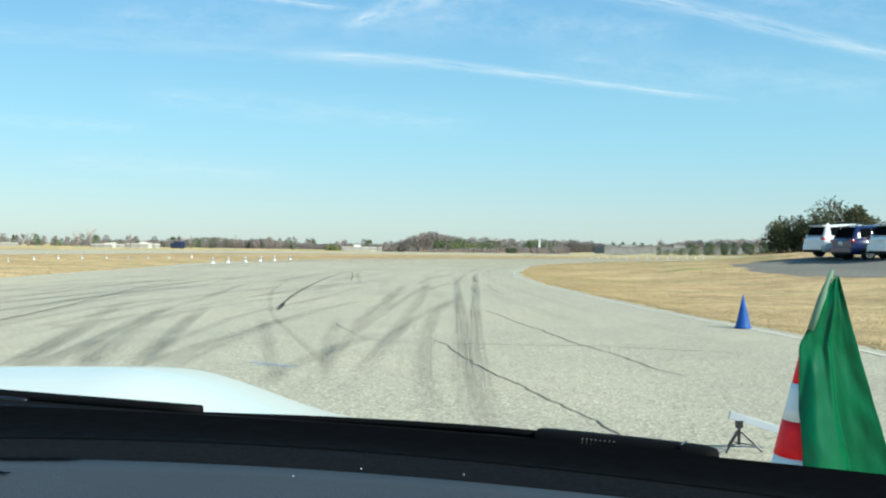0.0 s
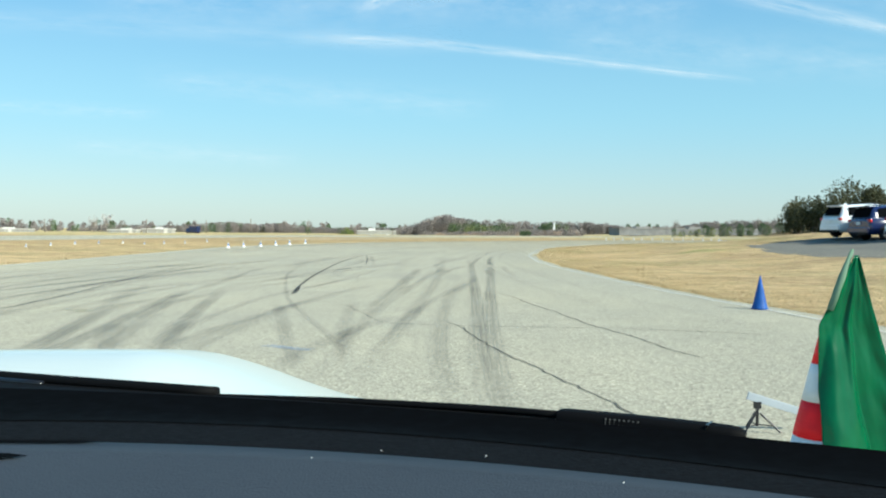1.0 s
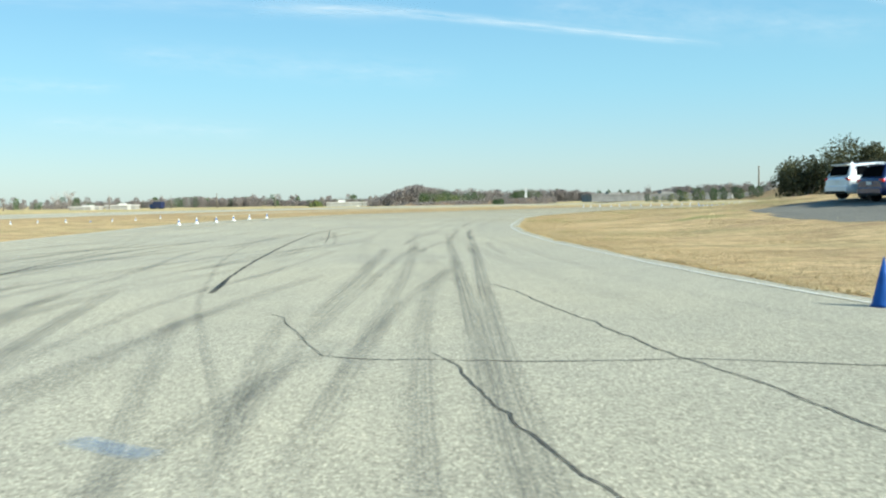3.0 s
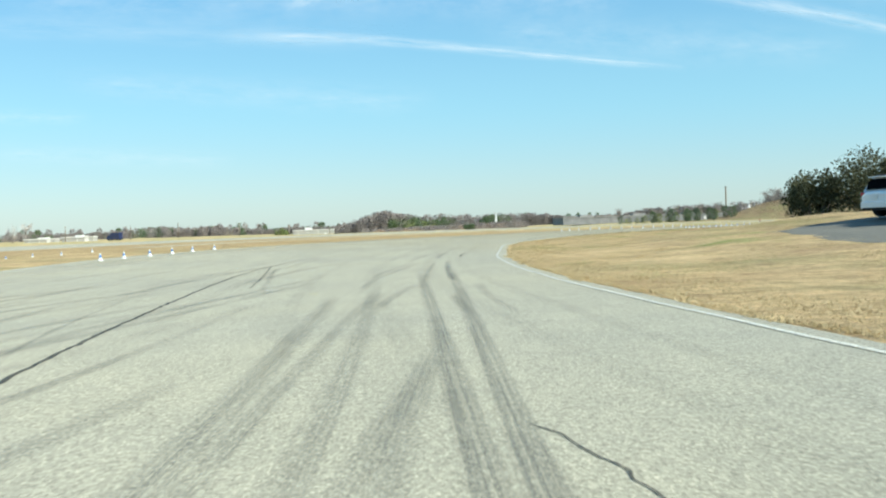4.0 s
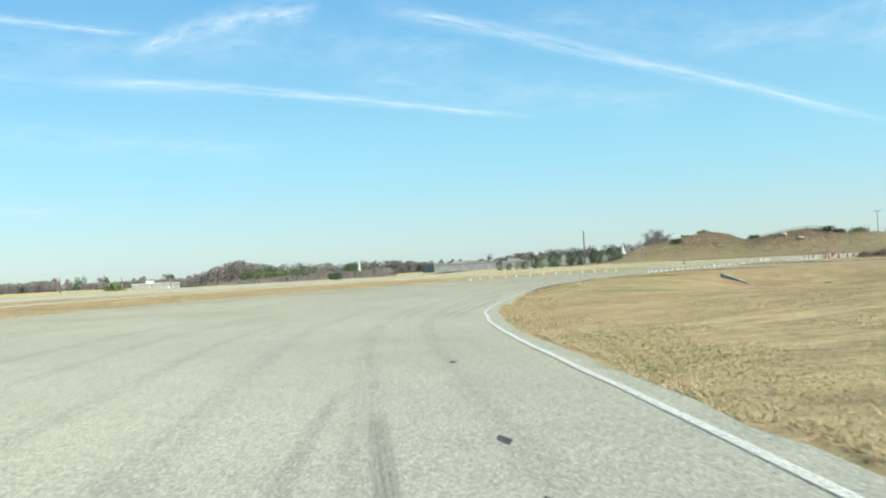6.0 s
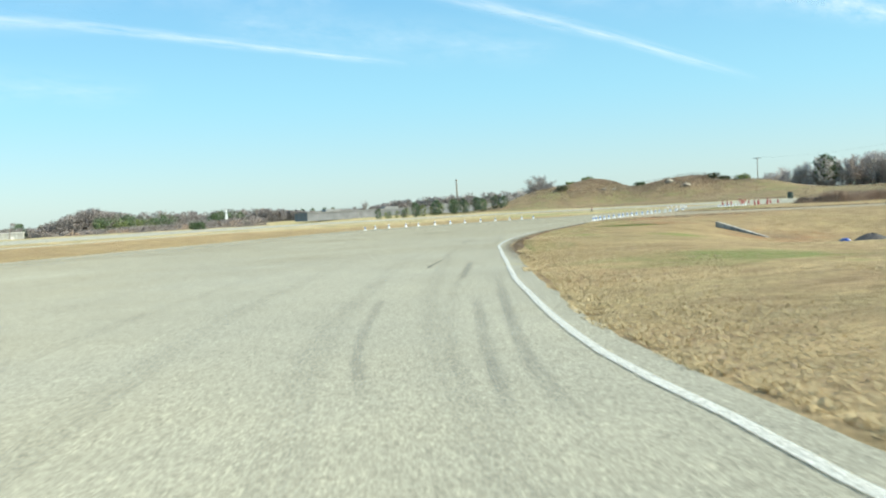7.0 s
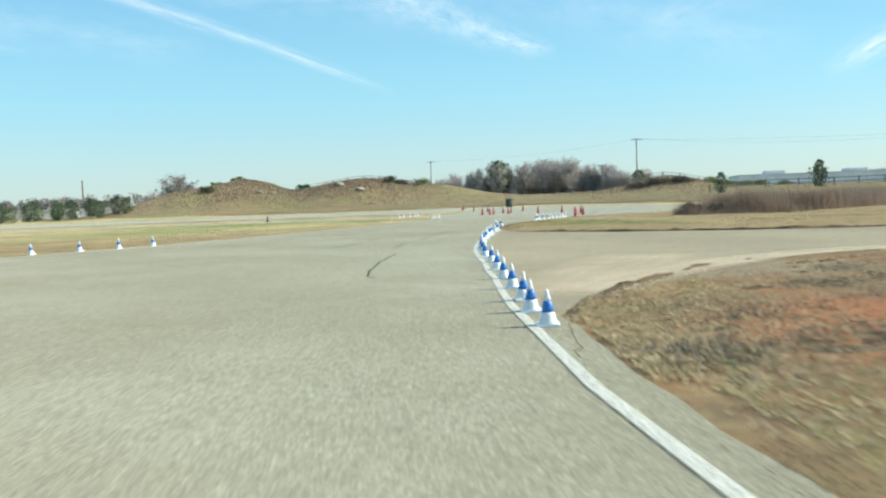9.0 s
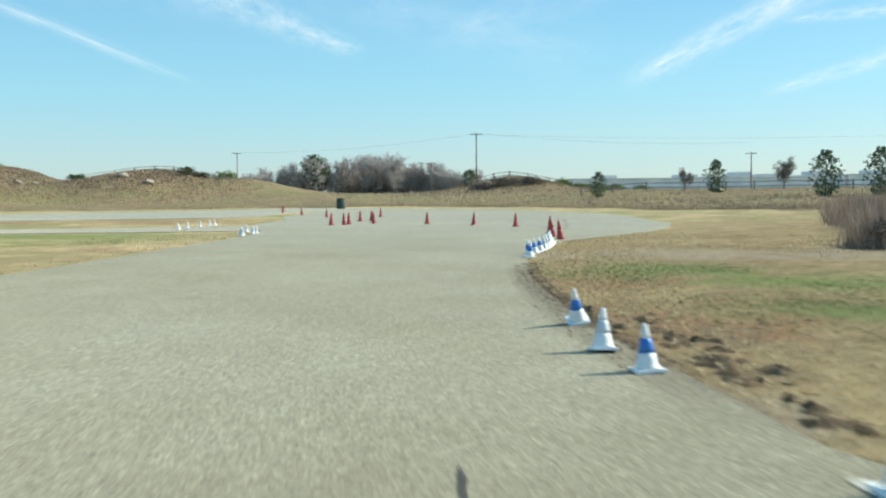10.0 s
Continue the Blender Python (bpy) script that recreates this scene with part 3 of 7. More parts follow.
def crack(width, *pts):
    """A tar-sealed crack of uneven width through pts."""
    LAID.append("crack")
    c = wander(pts, 0.16, 0.024, len(LAID))
    wid = 0.75 * width * (0.75 + 0.5 * np.random.RandomState(len(LAID) + 40).rand(len(c)))
    wid[0] = wid[-1] = 0.01
    mark("crack", ribbon(c, wid, 0.0042 + 0.000015 * len(LAID)), M_TAR, "black tar-filled crack in the asphalt", "crack")


def tar(width, *pts):
    """A short blob of tar."""
    LAID.append("tar")
    line = wander(pts, 0.15, 0.012, 77)
    mark("tar_patch", ribbon(line, width * np.clip(4 * np.sin(np.linspace(0.03, math.pi - 0.03, len(line))), 0.1, 1), 0.0042 + 0.000015 * len(LAID)), M_TAR, "short black tar patch on the asphalt", "tar patch")


def skid(width, dark, *pts):
    """A rubber mark through pts: dark 2 fresh, 1 worn, 0 old."""
    LAID.append("skid")
    mat = (M_RUBBER_OLD, M_RUBBER_FAINT, M_RUBBER)[dark]
    label = ("old pale grey rubber mark sweeping round the bend", "faint grey rubber skid mark", "dark rubber skid mark with tyre streaks")[dark]
    mark("skid_mark", ribbon(curve(pts, 0.5), width, 0.0018 + 0.000015 * len(LAID)), mat, label, "skid mark")


# fresh pair straight ahead of the start
skid(0.26, 2, (1.92, 37.61), (1.28, 23.80), (0.98, 17.41), (0.71, 12.02), (0.56, 9.18), (0.50, 7.42), (0.47, 6.34), (0.46, 5.30), (0.46, 4.40))
skid(0.26, 2, (2.92, 40.34), (1.74, 23.92), (1.26, 17.46), (0.88, 12.04), (0.71, 9.19), (0.61, 7.43), (0.58, 6.34), (0.54, 5.30), (0.52, 4.40))
# fan of worn marks that swings to the outside
skid(0.22, 1, (0.6, 28.8), (-0.2, 19.4), (-0.49, 15.5), (-0.72, 12.2), (-0.80, 9.1), (-0.78, 7.2))
skid(0.36, 1, (-5.6, 20.0), (-5.20, 17.0), (-4.50, 13.5), (-3.99, 10.8), (-3.70, 9.0), (-3.5, 7.6))
skid(0.32, 1, (-4.4, 17.6), (-4.05, 15.2), (-3.53, 12.3), (-3.05, 9.3), (-2.85, 7.8))
skid(0.30, 1, (-3.8, 18.2), (-3.46, 15.9), (-2.93, 11.6), (-2.51, 8.9), (-2.35, 7.5))
skid(0.30, 2, (-6.3, 31.0), (-6.56, 26.5), (-6.64, 21.7), (-6.69, 18.4), (-6.73, 16.0), (-6.6, 12.5))
skid(0.34, 1, (-7.5, 33.0), (-7.79, 28.2), (-8.00, 22.7), (-8.04, 19.1), (-7.9, 15.0))
skid(0.34, 2, (-5.2, 35.0), (-6.76, 31.0), (-8.87, 26.5), (-9.41, 22.3), (-9.5, 18.0))
skid(0.11, 1, (-3.86, 30.5), (-3.38, 24.0), (-2.62, 18.4), (-2.12, 15.3), (-1.51, 12.5), (-1.05, 10.5), (-0.77, 9.1), (-0.66, 7.8))
skid(0.26, 1, (-4.4, 30.5), (-4.65, 27.1), (-4.35, 21.1), (-4.22, 17.2), (-3.98, 13.8), (-3.62, 10.9), (-3.5, 9.0))
skid(0.20, 1, (-0.1, 29.0), (-0.48, 20.4), (-0.66, 17.0), (-0.77, 14.8), (-0.86, 13.4))
skid(0.24, 1, (-1.3, 27.0), (-1.9, 21.0), (-2.6, 16.5), (-2.75, 13.0), (-2.7, 9.5))
skid(0.30, 1, (-2.6, 29.5), (-4.4, 22.5), (-5.4, 17.6), (-5.55, 13.6), (-5.4, 10.0))
skid(0.34, 1, (-3.2, 34.0), (-5.4, 27.0), (-6.1, 21.5), (-6.0, 16.0), (-5.5, 11.0))
skid(0.34, 1, (-8.2, 36.0), (-9.8, 30.0), (-10.4, 24.0), (-10.4, 18.0))
# crossing marks before the start line
skid(0.36, 1, (-3.77, 16.84), (-3.83, 14.50), (-3.74, 12.26), (-3.52, 10.02), (-3.44, 8.66), (-3.40, 7.48))
skid(0.30, 1, (-4.43, 15.74), (-4.35, 13.49), (-3.94, 10.71), (-3.66, 8.85))
skid(0.26, 1, (-3.48, 15.77), (-2.97, 12.35), (-2.61, 10.11), (-2.40, 8.95))
skid(0.34, 1, (-0.96, 20.29), (-1.59, 16.79), (-1.97, 13.93), (-2.09, 11.85), (-2.20, 10.14), (-2.20, 8.96), (-2.21, 7.56))
skid(0.24, 1, (-1.93, 14.91), (-2.12, 12.88), (-2.35, 11.13), (-2.46, 8.94))
skid(0.30, 1, (-4.22, 22.37), (-4.75, 19.24), (-4.94, 16.19), (-5.00, 13.79), (-5.02, 11.94))
skid(0.34, 1, (-5.50, 34.43), (-6.48, 28.19), (-6.98, 24.26), (-7.31, 20.13), (-7.60, 18.06))
skid(0.34, 1, (-5.39, 27.71), (-6.18, 23.86), (-6.58, 20.76), (-6.52, 17.42), (-6.14, 14.59))
skid(0.36, 1, (-7.20, 31.34), (-7.89, 26.86), (-8.41, 23.52), (-8.81, 20.93))
skid(0.30, 1, (-0.30, 12.85), (-0.77, 10.92), (-1.07, 9.14), (-1.25, 7.61))
skid(0.22, 1, (-2.24, 14.86), (-1.71, 11.74), (-1.37, 9.71), (-0.98, 7.63))
skid(0.28, 1, (0.68, 31.18), (0.32, 21.48), (-0.04, 14.85), (-0.20, 11.92), (-0.36, 9.55), (-0.45, 7.91), (-0.56, 6.39))
skid(0.22, 1, (0.91, 20.27), (0.30, 16.41), (-0.11, 13.05), (-0.33, 10.84))
skid(0.26, 1, (1.29, 22.71), (0.58, 17.34), (0.32, 13.47), (0.21, 10.65), (0.16, 8.74), (0.18, 7.41), (0.22, 6.32), (0.27, 5.37))
skid(0.22, 1, (-1.07, 15.40), (-0.98, 12.44), (-0.82, 10.01), (-0.62, 8.10))
skid(0.30, 1, (-3.64, 11.52), (-3.34, 10.20), (-2.97, 8.90))
skid(0.20, 1, (-0.00, 28.66), (-0.36, 20.42), (-0.64, 15.47), (-0.80, 12.62))
# marks farther round the bend
skid(0.17, 1, (2.7, 42.0), (2.2, 37.5), (1.88, 34.1), (1.7, 31.5))
skid(0.19, 2, (3.3, 43.2), (3.10, 42.0), (2.62, 37.0), (2.42, 34.5), (2.28, 32.4), (2.26, 31.4))
skid(0.20, 2, (1.87, 27.8), (1.84, 27.1), (1.81, 26.4), (1.80, 25.4), (1.80, 24.4))
skid(0.20, 1, (2.66, 30.8), (2.46, 28.3), (2.41, 26.7), (2.38, 25.2), (2.38, 24.0))
skid(0.22, 1, (1.5, 31.2), (1.31, 30.2), (1.03, 28.6), (0.77, 26.9), (0.6, 25.4))
skid(0.20, 1, (2.1, 41.5), (1.80, 39.6), (0.73, 33.5), (0.45, 30.8), (0.3, 28.5))
skid(0.18, 1, (2.2, 42.5), (1.73, 40.3), (1.08, 37.1), (0.78, 35.2), (0.6, 33.5))
skid(0.15, 1, (-1.3, 29.5), (-1.55, 31.0), (-1.71, 33.8), (-1.97, 37.4), (-2.2, 42.0))
skid(0.12, 1, (-5.6, 53.0), (-6.09, 49.6), (-6.67, 45.3), (-7.2, 42.8), (-7.6, 38.0))
skid(0.19, 2, (3.85, 51.4), (3.73, 50.6), (3.28, 47.4), (3.05, 45.4), (2.98, 44.2))
skid(0.18, 1, (3.9, 53.4), (3.37, 51.2), (2.55, 47.0), (2.0, 43.4), (1.8, 41.5))
skid(0.14, 1, (9.2, 72.4), (8.72, 71.1), (7.90, 68.9), (7.35, 67.2), (6.9, 65.5))
skid(0.16, 1, (10.2, 71.5), (9.65, 70.1), (8.67, 67.7), (8.01, 66.0), (7.4, 64.3))
skid(0.18, 1, (12.2, 75.2), (11.38, 73.3), (9.58, 69.1), (8.36, 66.1), (7.6, 63.8))
skid(0.16, 0, (14.0, 80.4), (12.78, 77.9), (10.12, 72.1), (8.43, 67.9), (7.4, 65.0))
skid(0.16, 1, (13.4, 79.2), (12.86, 78.0), (12.22, 76.6), (11.75, 75.6), (11.2, 74.3))
skid(0.22, 1, (19.6, 93.4), (19.20, 92.7), (18.30, 91.2), (17.74, 90.2), (17.4, 89.4))
skid(0.14, 1, (20.8, 93.6), (20.19, 92.4), (19.40, 90.8), (18.58, 89.2), (18.0, 88.0))
skid(0.28, 0, (30, 118), (24, 110.5), (20.5, 104))
skid(0.28, 0, (34, 121), (27, 115), (22, 108.5))
skid(0.28, 0, (52, 134.5), (46, 131.8), (40, 127.5))
skid(0.25, 1, (73.5, 141.5), (79, 145.2), (84.5, 149.5), (90, 153.8))
skid(0.28, 0, (66, 143), (74, 147.5), (82, 155), (88, 165))
for i, d in enumerate((1.3, 2.3, 3.7, 5.0, 6.6, 8.2, 10.1, 12.0)):    # lanes of old rubber that follow the bend
    lane = offset(EDGE_LINE, -d)[66 + 3 * i:150 - 4 * i:6]
    skid(0.35 + 0.05 * (i % 3), 0, *lane)
crack(0.09, (-2.33, 17.6), (-2.48, 19.6), (-2.62, 22.6), (-2.72, 27.0), (-2.79, 31.0), (-2.79, 35.0), (-2.68, 38.6), (-2.4, 43.0), (-2.05, 46.4), (-1.3, 50.8))
tar(0.10, (-2.28, 16.9), (-2.36, 18.0), (-2.44, 19.0))
crack(0.05, (-2.44, 42.1), (-1.95, 35.0), (-1.85, 31.5))
crack(0.030, (0.31, 11.83), (0.45, 11.43), (0.52, 10.68), (0.72, 9.19), (0.90, 8.23), (1.04, 7.51), (1.16, 6.88), (1.25, 6.47), (1.30, 6.15), (1.36, 5.75))
crack(0.028, (1.35, 17.63), (1.55, 16.77), (1.67, 15.47), (1.89, 13.67), (2.05, 12.17), (2.19, 11.03), (2.33, 10.19), (2.40, 9.28), (2.58, 8.60))
crack(0.02, (-1.30, 14.66), (-1.09, 14.26), (-0.71, 12.80), (-0.48, 11.74))
crack(0.042, (-0.52, 11.81), (-0.13, 11.57), (0.35, 11.49), (1.22, 11.31), (2.24, 11.29), (2.86, 11.03), (3.40, 10.85), (3.90, 10.60))
crack(0.06, (-5.9, 13.0), (-5.96, 15.2), (-6.22, 18.2), (-6.6, 21.8), (-6.94, 25.6), (-7.15, 29.0), (-7.3, 33.4))
crack(0.04, (3.40, 62.8), (3.65, 63.4), (3.92, 64.0))
crack(0.03, (11.61, 80.21), (12.12, 80.14), (12.49, 80.25), (12.72, 79.97), (13.42, 79.70))
crack(0.04, (21.9, 99.3), (22.5, 100.1), (23.42, 101.5), (24.84, 103.5), (27.03, 106.5), (29.81, 109.8))
crack(0.055, (37.15, 115.9), (37.5, 116.6), (39.05, 118.3), (40.2, 119.5), (41.56, 120.8))
crack(0.022, (36.9, 115.8), (37.03, 114.8), (37.3, 113.9))
crack(0.05, (42.7, 124.6), (43.85, 125.6), (45.11, 126.7), (47.1, 128.3))
crack(0.03, (45.6, 127.5), (46.11, 127.1), (46.66, 126.4), (47.25, 125.7))
crack(0.05, (46.9, 126.1), (47.6, 126.7), (48.63, 127.6), (50.46, 129.0), (52.06, 130.2))
crack(0.03, (45.70, 127.26), (46.23, 126.72), (46.61, 126.30), (46.99, 126.03), (47.26, 125.66))
tar(0.055, (46.9, 125.4), (47.27, 125.65))
tar(0.05, (43.3, 123.0), (43.75, 123.35), (44.1, 123.75))
tar(0.06, (44.0, 123.62), (44.4, 124.0), (44.85, 124.4))
tar(0.11, (4.0, 46.8), (4.06, 47.4), (4.14, 48.0))
tar(0.11, (4.38, 49.4), (4.42, 49.75))
tar(0.10, (5.33, 54.7), (5.38, 55.0))
tar(0.07, (3.78, 33.65), (3.87, 33.62))
tar(0.085, (11.9, 77.95), (12.1, 78.3), (12.3, 78.7))
tar(0.05, (12.2, 78.5), (12.62, 79.35), (13.10, 80.25))
tar(0.08, (13.88, 81.9), (14.08, 82.25))
for k in range(11):    # ribs of a tread print left by a turning wheel
    y = 28.7 + 0.055 * k
    tar(0.016, (1.33 + 0.02 * k, y + 0.9), (1.45 + 0.02 * k, y + 1.25))
mark("dust_rim", ribbon(offset(LEFT_EDGE, 2.3)[60:150], 4.0, 0.0036), M_RIM_DUST, "cream dust along the outer edge of the bend", "dust")
r = np.random.RandomState(11)
for i in range(22):    # older rubber swept across the wide outer part of the bend
    y0 = r.uniform(8, 40)
    x0 = r.uniform(-11, -3) + 0.04 * y0
    a = r.uniform(0.15, 0.4)
    pts = [(x0, y0), (x0 + 1.2 * a, y0 + 3.5), (x0 + 4.2 * a, y0 + 8), (x0 + 9 * a, y0 + r.uniform(11, 17))]
    skid(r.uniform(0.2, 0.42), 1 if i % 3 == 0 else 0, *pts)
for pts in ([(49.6, 124.4), (49.9, 123.4), (49.87, 122.0)], [(48.2, 121.4), (47.6, 120.5), (47.3, 119.8)], [(49.7, 121.7), (50.1, 121.1), (50.6, 120.5)], [(51.55, 127.2), (51.8, 126.2), (52.0, 125.3)]):
    mark("dust_streak", ribbon(curve(pts, 0.4), 0.24, 0.004), M_DUST, "pale dust streak on the side road", "dust")
for a, b in (((5.99, 62.73), (6.14, 62.66)), ((6.48, 62.53), (6.64, 62.4)), ((7.0, 62.26), (7.16, 62.12)), ((7.46, 61.99), (7.54, 61.95))):
    mark("paint_mark", ribbon(np.array([a, b]), 0.07, 0.0102), M_YELLOW, "small faded yellow paint spot", "road marking")
skid(0.22, 1, (75.7, 142.5), (77.2, 143.4), (84.5, 147.3), (90, 150.6), (96, 154.6))
for w, z, pts in ((2.4, 0.0045, [(36.8, 112.3), (38.6, 113.2), (40.4, 114.1), (43.5, 115.6)]), (1.5, 0.0055, [(36.2, 111.7), (37.8, 112.5), (40.5, 113.1), (43, 113.2)]), (1.2, 0.0065, [(38.5, 112.4), (41.5, 113.1), (45, 112.8), (50, 110)])):
    mark("dust_fan", ribbon(curve(pts, 0.4), w, z), M_FAN, "cream dust washed over the corner of the side road", "dust")
STROKES = [((-1.4, 34.1), (-1.0, 34.0)), ((-1.5, 30.5), (-1.2, 30.5)), ((-3.2, 41.2), (-2.9, 41.3)), ((-2.0, 40.9), (-1.7, 40.7)), ((-0.9, 40.6), (-0.6, 40.6)), ((-1.1, 38.6), (-0.8, 38.6))]
for a, b in STROKES:
    mark("paint_mark", ribbon(np.array([a, b]), 0.16, 0.0102), M_LINE, "short worn white paint stroke on the asphalt", "road marking")
mark("paint_mark", ribbon(curve([(-1.56, 9.41), (-1.26, 9.16), (-1.02, 9.01)], 0.1), 0.22, 0.007), M_BLUEMARK, "faded blue paint stroke on the asphalt", "road marking")
mark("paint_mark", ribbon(curve([(-4.94, 13.50), (-4.71, 13.25), (-4.52, 13.09)], 0.1), 0.35, 0.0035), M_FAINT_YELLOW, "worn yellow paint smear on the asphalt", "road marking")
mark("paint_mark", ribbon(np.array([(-0.55, 29.1), (-0.4, 29.2)]), 0.07, 0.0102), M_YELLOW, "small faded yellow paint spot", "road marking")
mark("paint_mark", ribbon(np.array([(13.3, 77.3), (13.52, 76.85)]), 0.09, 0.0102), M_YELLOW, "faded yellow paint stroke across the edge line", "road marking")
mark("paint_mark", ribbon(np.array([(30.2, 107.3), (30.6, 107.1)]), 0.12, 0.0102), M_YELLOW, "faded yellow paint spot", "road marking")

# ---- cones ----
M_CONE_WHITE = plain("cone_white", (0.78, 0.78, 0.76), 0.45, vary=0.1, scale=9)
M_CONE_BLUE = plain("cone_blue", (0.036, 0.165, 0.50), 0.42, vary=0.12, scale=9)
M_BLUE_PLAIN = plain("plain_blue_plastic", (0.018, 0.085, 0.32), 0.55, spec=0.25, vary=0.2, scale=9)
M_CONE_RED = plain("cone_red", (0.34, 0.042, 0.036), 0.42, vary=0.12, scale=9)
M_CONE_ORANGE = plain("cone_fluorescent_red", (0.90, 0.018, 0.026), 0.55, spec=0.2, vary=0.12, scale=9)
M_CONE_GREY = plain("cone_sun_faded", (0.60, 0.63, 0.64), 0.5, vary=0.12, scale=9)
M_FLAG = Nodes("green_nylon", 0.26, spec=0.3)
M_FLAG.colour(M_FLAG.mix(M_FLAG.value(M_FLAG.noise(5, 4), 0.3, 0.7), (0.0015, 0.068, 0.026), (0.003, 0.108, 0.04)))
M_FLAG.bump(M_FLAG.noise(9, 4, 0.6, (1, 1, 0.4)), 0.2, 0.01)
M_FLAG = M_FLAG.mat


def cone_ring(prof, sides=20):
    return Geo().lathe(prof, sides)


def cone(name, h, base, r0, r1, bands, label, group, seed=0):
    """A traffic cone: square foot, hollow body in coloured bands. bands: (from, to, material, part name) as shares of the height."""
    ob = thing(name, label, "traffic cone", group=group)
    foot = Geo().box((0, 0, 0.012), (base, base, 0.024), taper=0.96)
    for sx in (-1, 1):
        for sy in (-1, 1):
            foot.box((sx * base * 0.36, sy * base * 0.36, 0.004), (base * 0.2, base * 0.2, 0.008))
    part("foot", foot, bands[0][2], ob, bevel=0.004)

    def radius(k):
        return r0 + (r1 - r0) * k + 0.15 * r0 * max(0, 0.06 - k) / 0.06

    for a, b, mat, nm in bands:
        lip = 0.0015 if nm == "band" else 0
        ks = sorted({a + (b - a) * i / 3 for i in range(4)} | ({0.06} if a < 0.06 < b else set()))
        prof = [(radius(k) + lip, 0.022 + k * (h - 0.022)) for k in ks]
        if b >= 0.999:
            prof.append((r1 * 0.6, h + 0.002))
        part(nm, cone_ring(prof), mat, ob, smooth=True)
    return ob


blue_cone = cone("traffic_cone", 0.53, 0.2, 0.118, 0.006, [(0, 0.96, M_BLUE_PLAIN, "body"), (0.96, 1, M_BLUE_PLAIN, "tip")], "plain blue plastic cone standing in dry grass", "")
blue_cone.matrix_world = pose(5.07, 14.14, -0.02, 0, 0, 20)

# small cones with a blue band, in rows along the lane
BW = [(0, 0.36, M_CONE_WHITE, "body"), (0.36, 0.68, M_CONE_BLUE, "band"), (0.68, 1, M_CONE_WHITE, "tip")]
GREY = [(0, 0.36, M_CONE_WHITE, "body"), (0.36, 0.68, M_CONE_GREY, "band"), (0.68, 1, M_CONE_WHITE, "tip")]
bw = cone("traffic_cone", 0.31, 0.2, 0.078, 0.012, BW, "white cone with one blue band beside the edge line", "cones along the inner edge")
bw_grey = cone("traffic_cone", 0.31, 0.2, 0.078, 0.012, GREY, "white cone with a sun-faded grey band beside the edge line", "cones along the inner edge")
ROW = [(34.68, 110.5), (35.35, 111.3), (36.05, 112.05), (37.0, 113.1), (38.0, 114.2), (39.1, 115.4), (40.35, 116.75), (41.4, 117.95), (42.5, 119.12), (43.55, 120.2), (44.7, 121.35), (46.05, 122.65), (47.2, 123.7), (48.15, 124.6),
       (49.15, 125.5), (50.15, 126.4), (51.45, 127.5), (52.7, 128.6)]
rr = random.Random(4)
for i, (x, y) in enumerate(ROW):
    m = pose(x, y, 0.0, rr.uniform(-2, 2), rr.uniform(-2, 2), rr.uniform(30, 60))
    src = bw_grey if i in (13, 16) else bw
    if i == 0:
        bw.matrix_world = m
    elif i == 13:
        bw_grey.matrix_world = m
    else:
        copy_thing(src, m)
TILTED = [(54.55, 130.45, -3, 3, 0.0), (55.12, 131.05, 2, 8, 0.01), (56.34, 131.9, -10, -16, 0.03)]
for x, y, a, b, z in TILTED:
    faded = x == 55.12
    tagged(copy_thing(bw_grey if faded else bw, pose(x, y, z, a, b, 40)), "white cone with a faded band tilted on the broken verge" if faded else "white cone with a blue band tilted on the broken verge")
for i in range(8):    # leaning towards the pad
    k = i / 7
    copy_thing(bw if i < 3 else bw_grey, pose(64.75 + 4.6 * k, 137.4 + 2.1 * k - 0.5 * k * (1 - k), 0.0, -7 + rr.uniform(-3, 3), -5 + rr.uniform(-3, 3), rr.uniform(-5, 5)))
copy_thing(bw, pose(64.16, 137.04, 0.0, 3, -2, 50))
LEFT_ROW = [(24.0, 123.2), (25.4, 125.3), (26.9, 126.8), (28.7, 128.2), (30.0, 129.0), (31.7, 129.9), (33.3, 130.6), (34.8, 131.2), (36.4, 131.7), (37.9, 132.1), (39.4, 132.5), (40.7, 132.8), (41.9, 133.0)]
for x, y in LEFT_ROW:
    c = copy_thing(bw, pose(x, y, 0.0, rr.uniform(-3, 3), rr.uniform(-3, 3), rr.uniform(0, 90)))
    tagged(c, "white cone with a blue band on the outer edge", group="cones along the outer edge")
for x, y in [(-11.5, 56.7), (-11.1, 59.4), (-10.6, 62.7), (-10.2, 66.5), (-9.8, 70.6), (-9.2, 75.2)]:
    c = copy_thing(bw, pose(x, y, 0.0, 0, 0, rr.uniform(0, 90)))
    c.scale = (1.15, 1.15, 1.15)
    tagged(c, "white cone with a blue band where the lanes part", group="cones where the lanes part")
for x, y in [(-23.2, 56.2), (-22.8, 58.9), (-21.9, 60.5), (-21.2, 62.8), (-20.3, 65.0), (-19.6, 67.6), (-18.6, 69.0), (-17.6, 71), (-16.7, 74.3), (-24.3, 52), (-25.4, 48)]:
    c = copy_thing(bw, pose(x, y, gz(x, y) + 0.02, 0, 0, rr.uniform(0, 90)))
    c.scale = (0.75, 0.75, 0.75)
    tagged(c, "small white cone in the infield grass", group="cones in the infield")
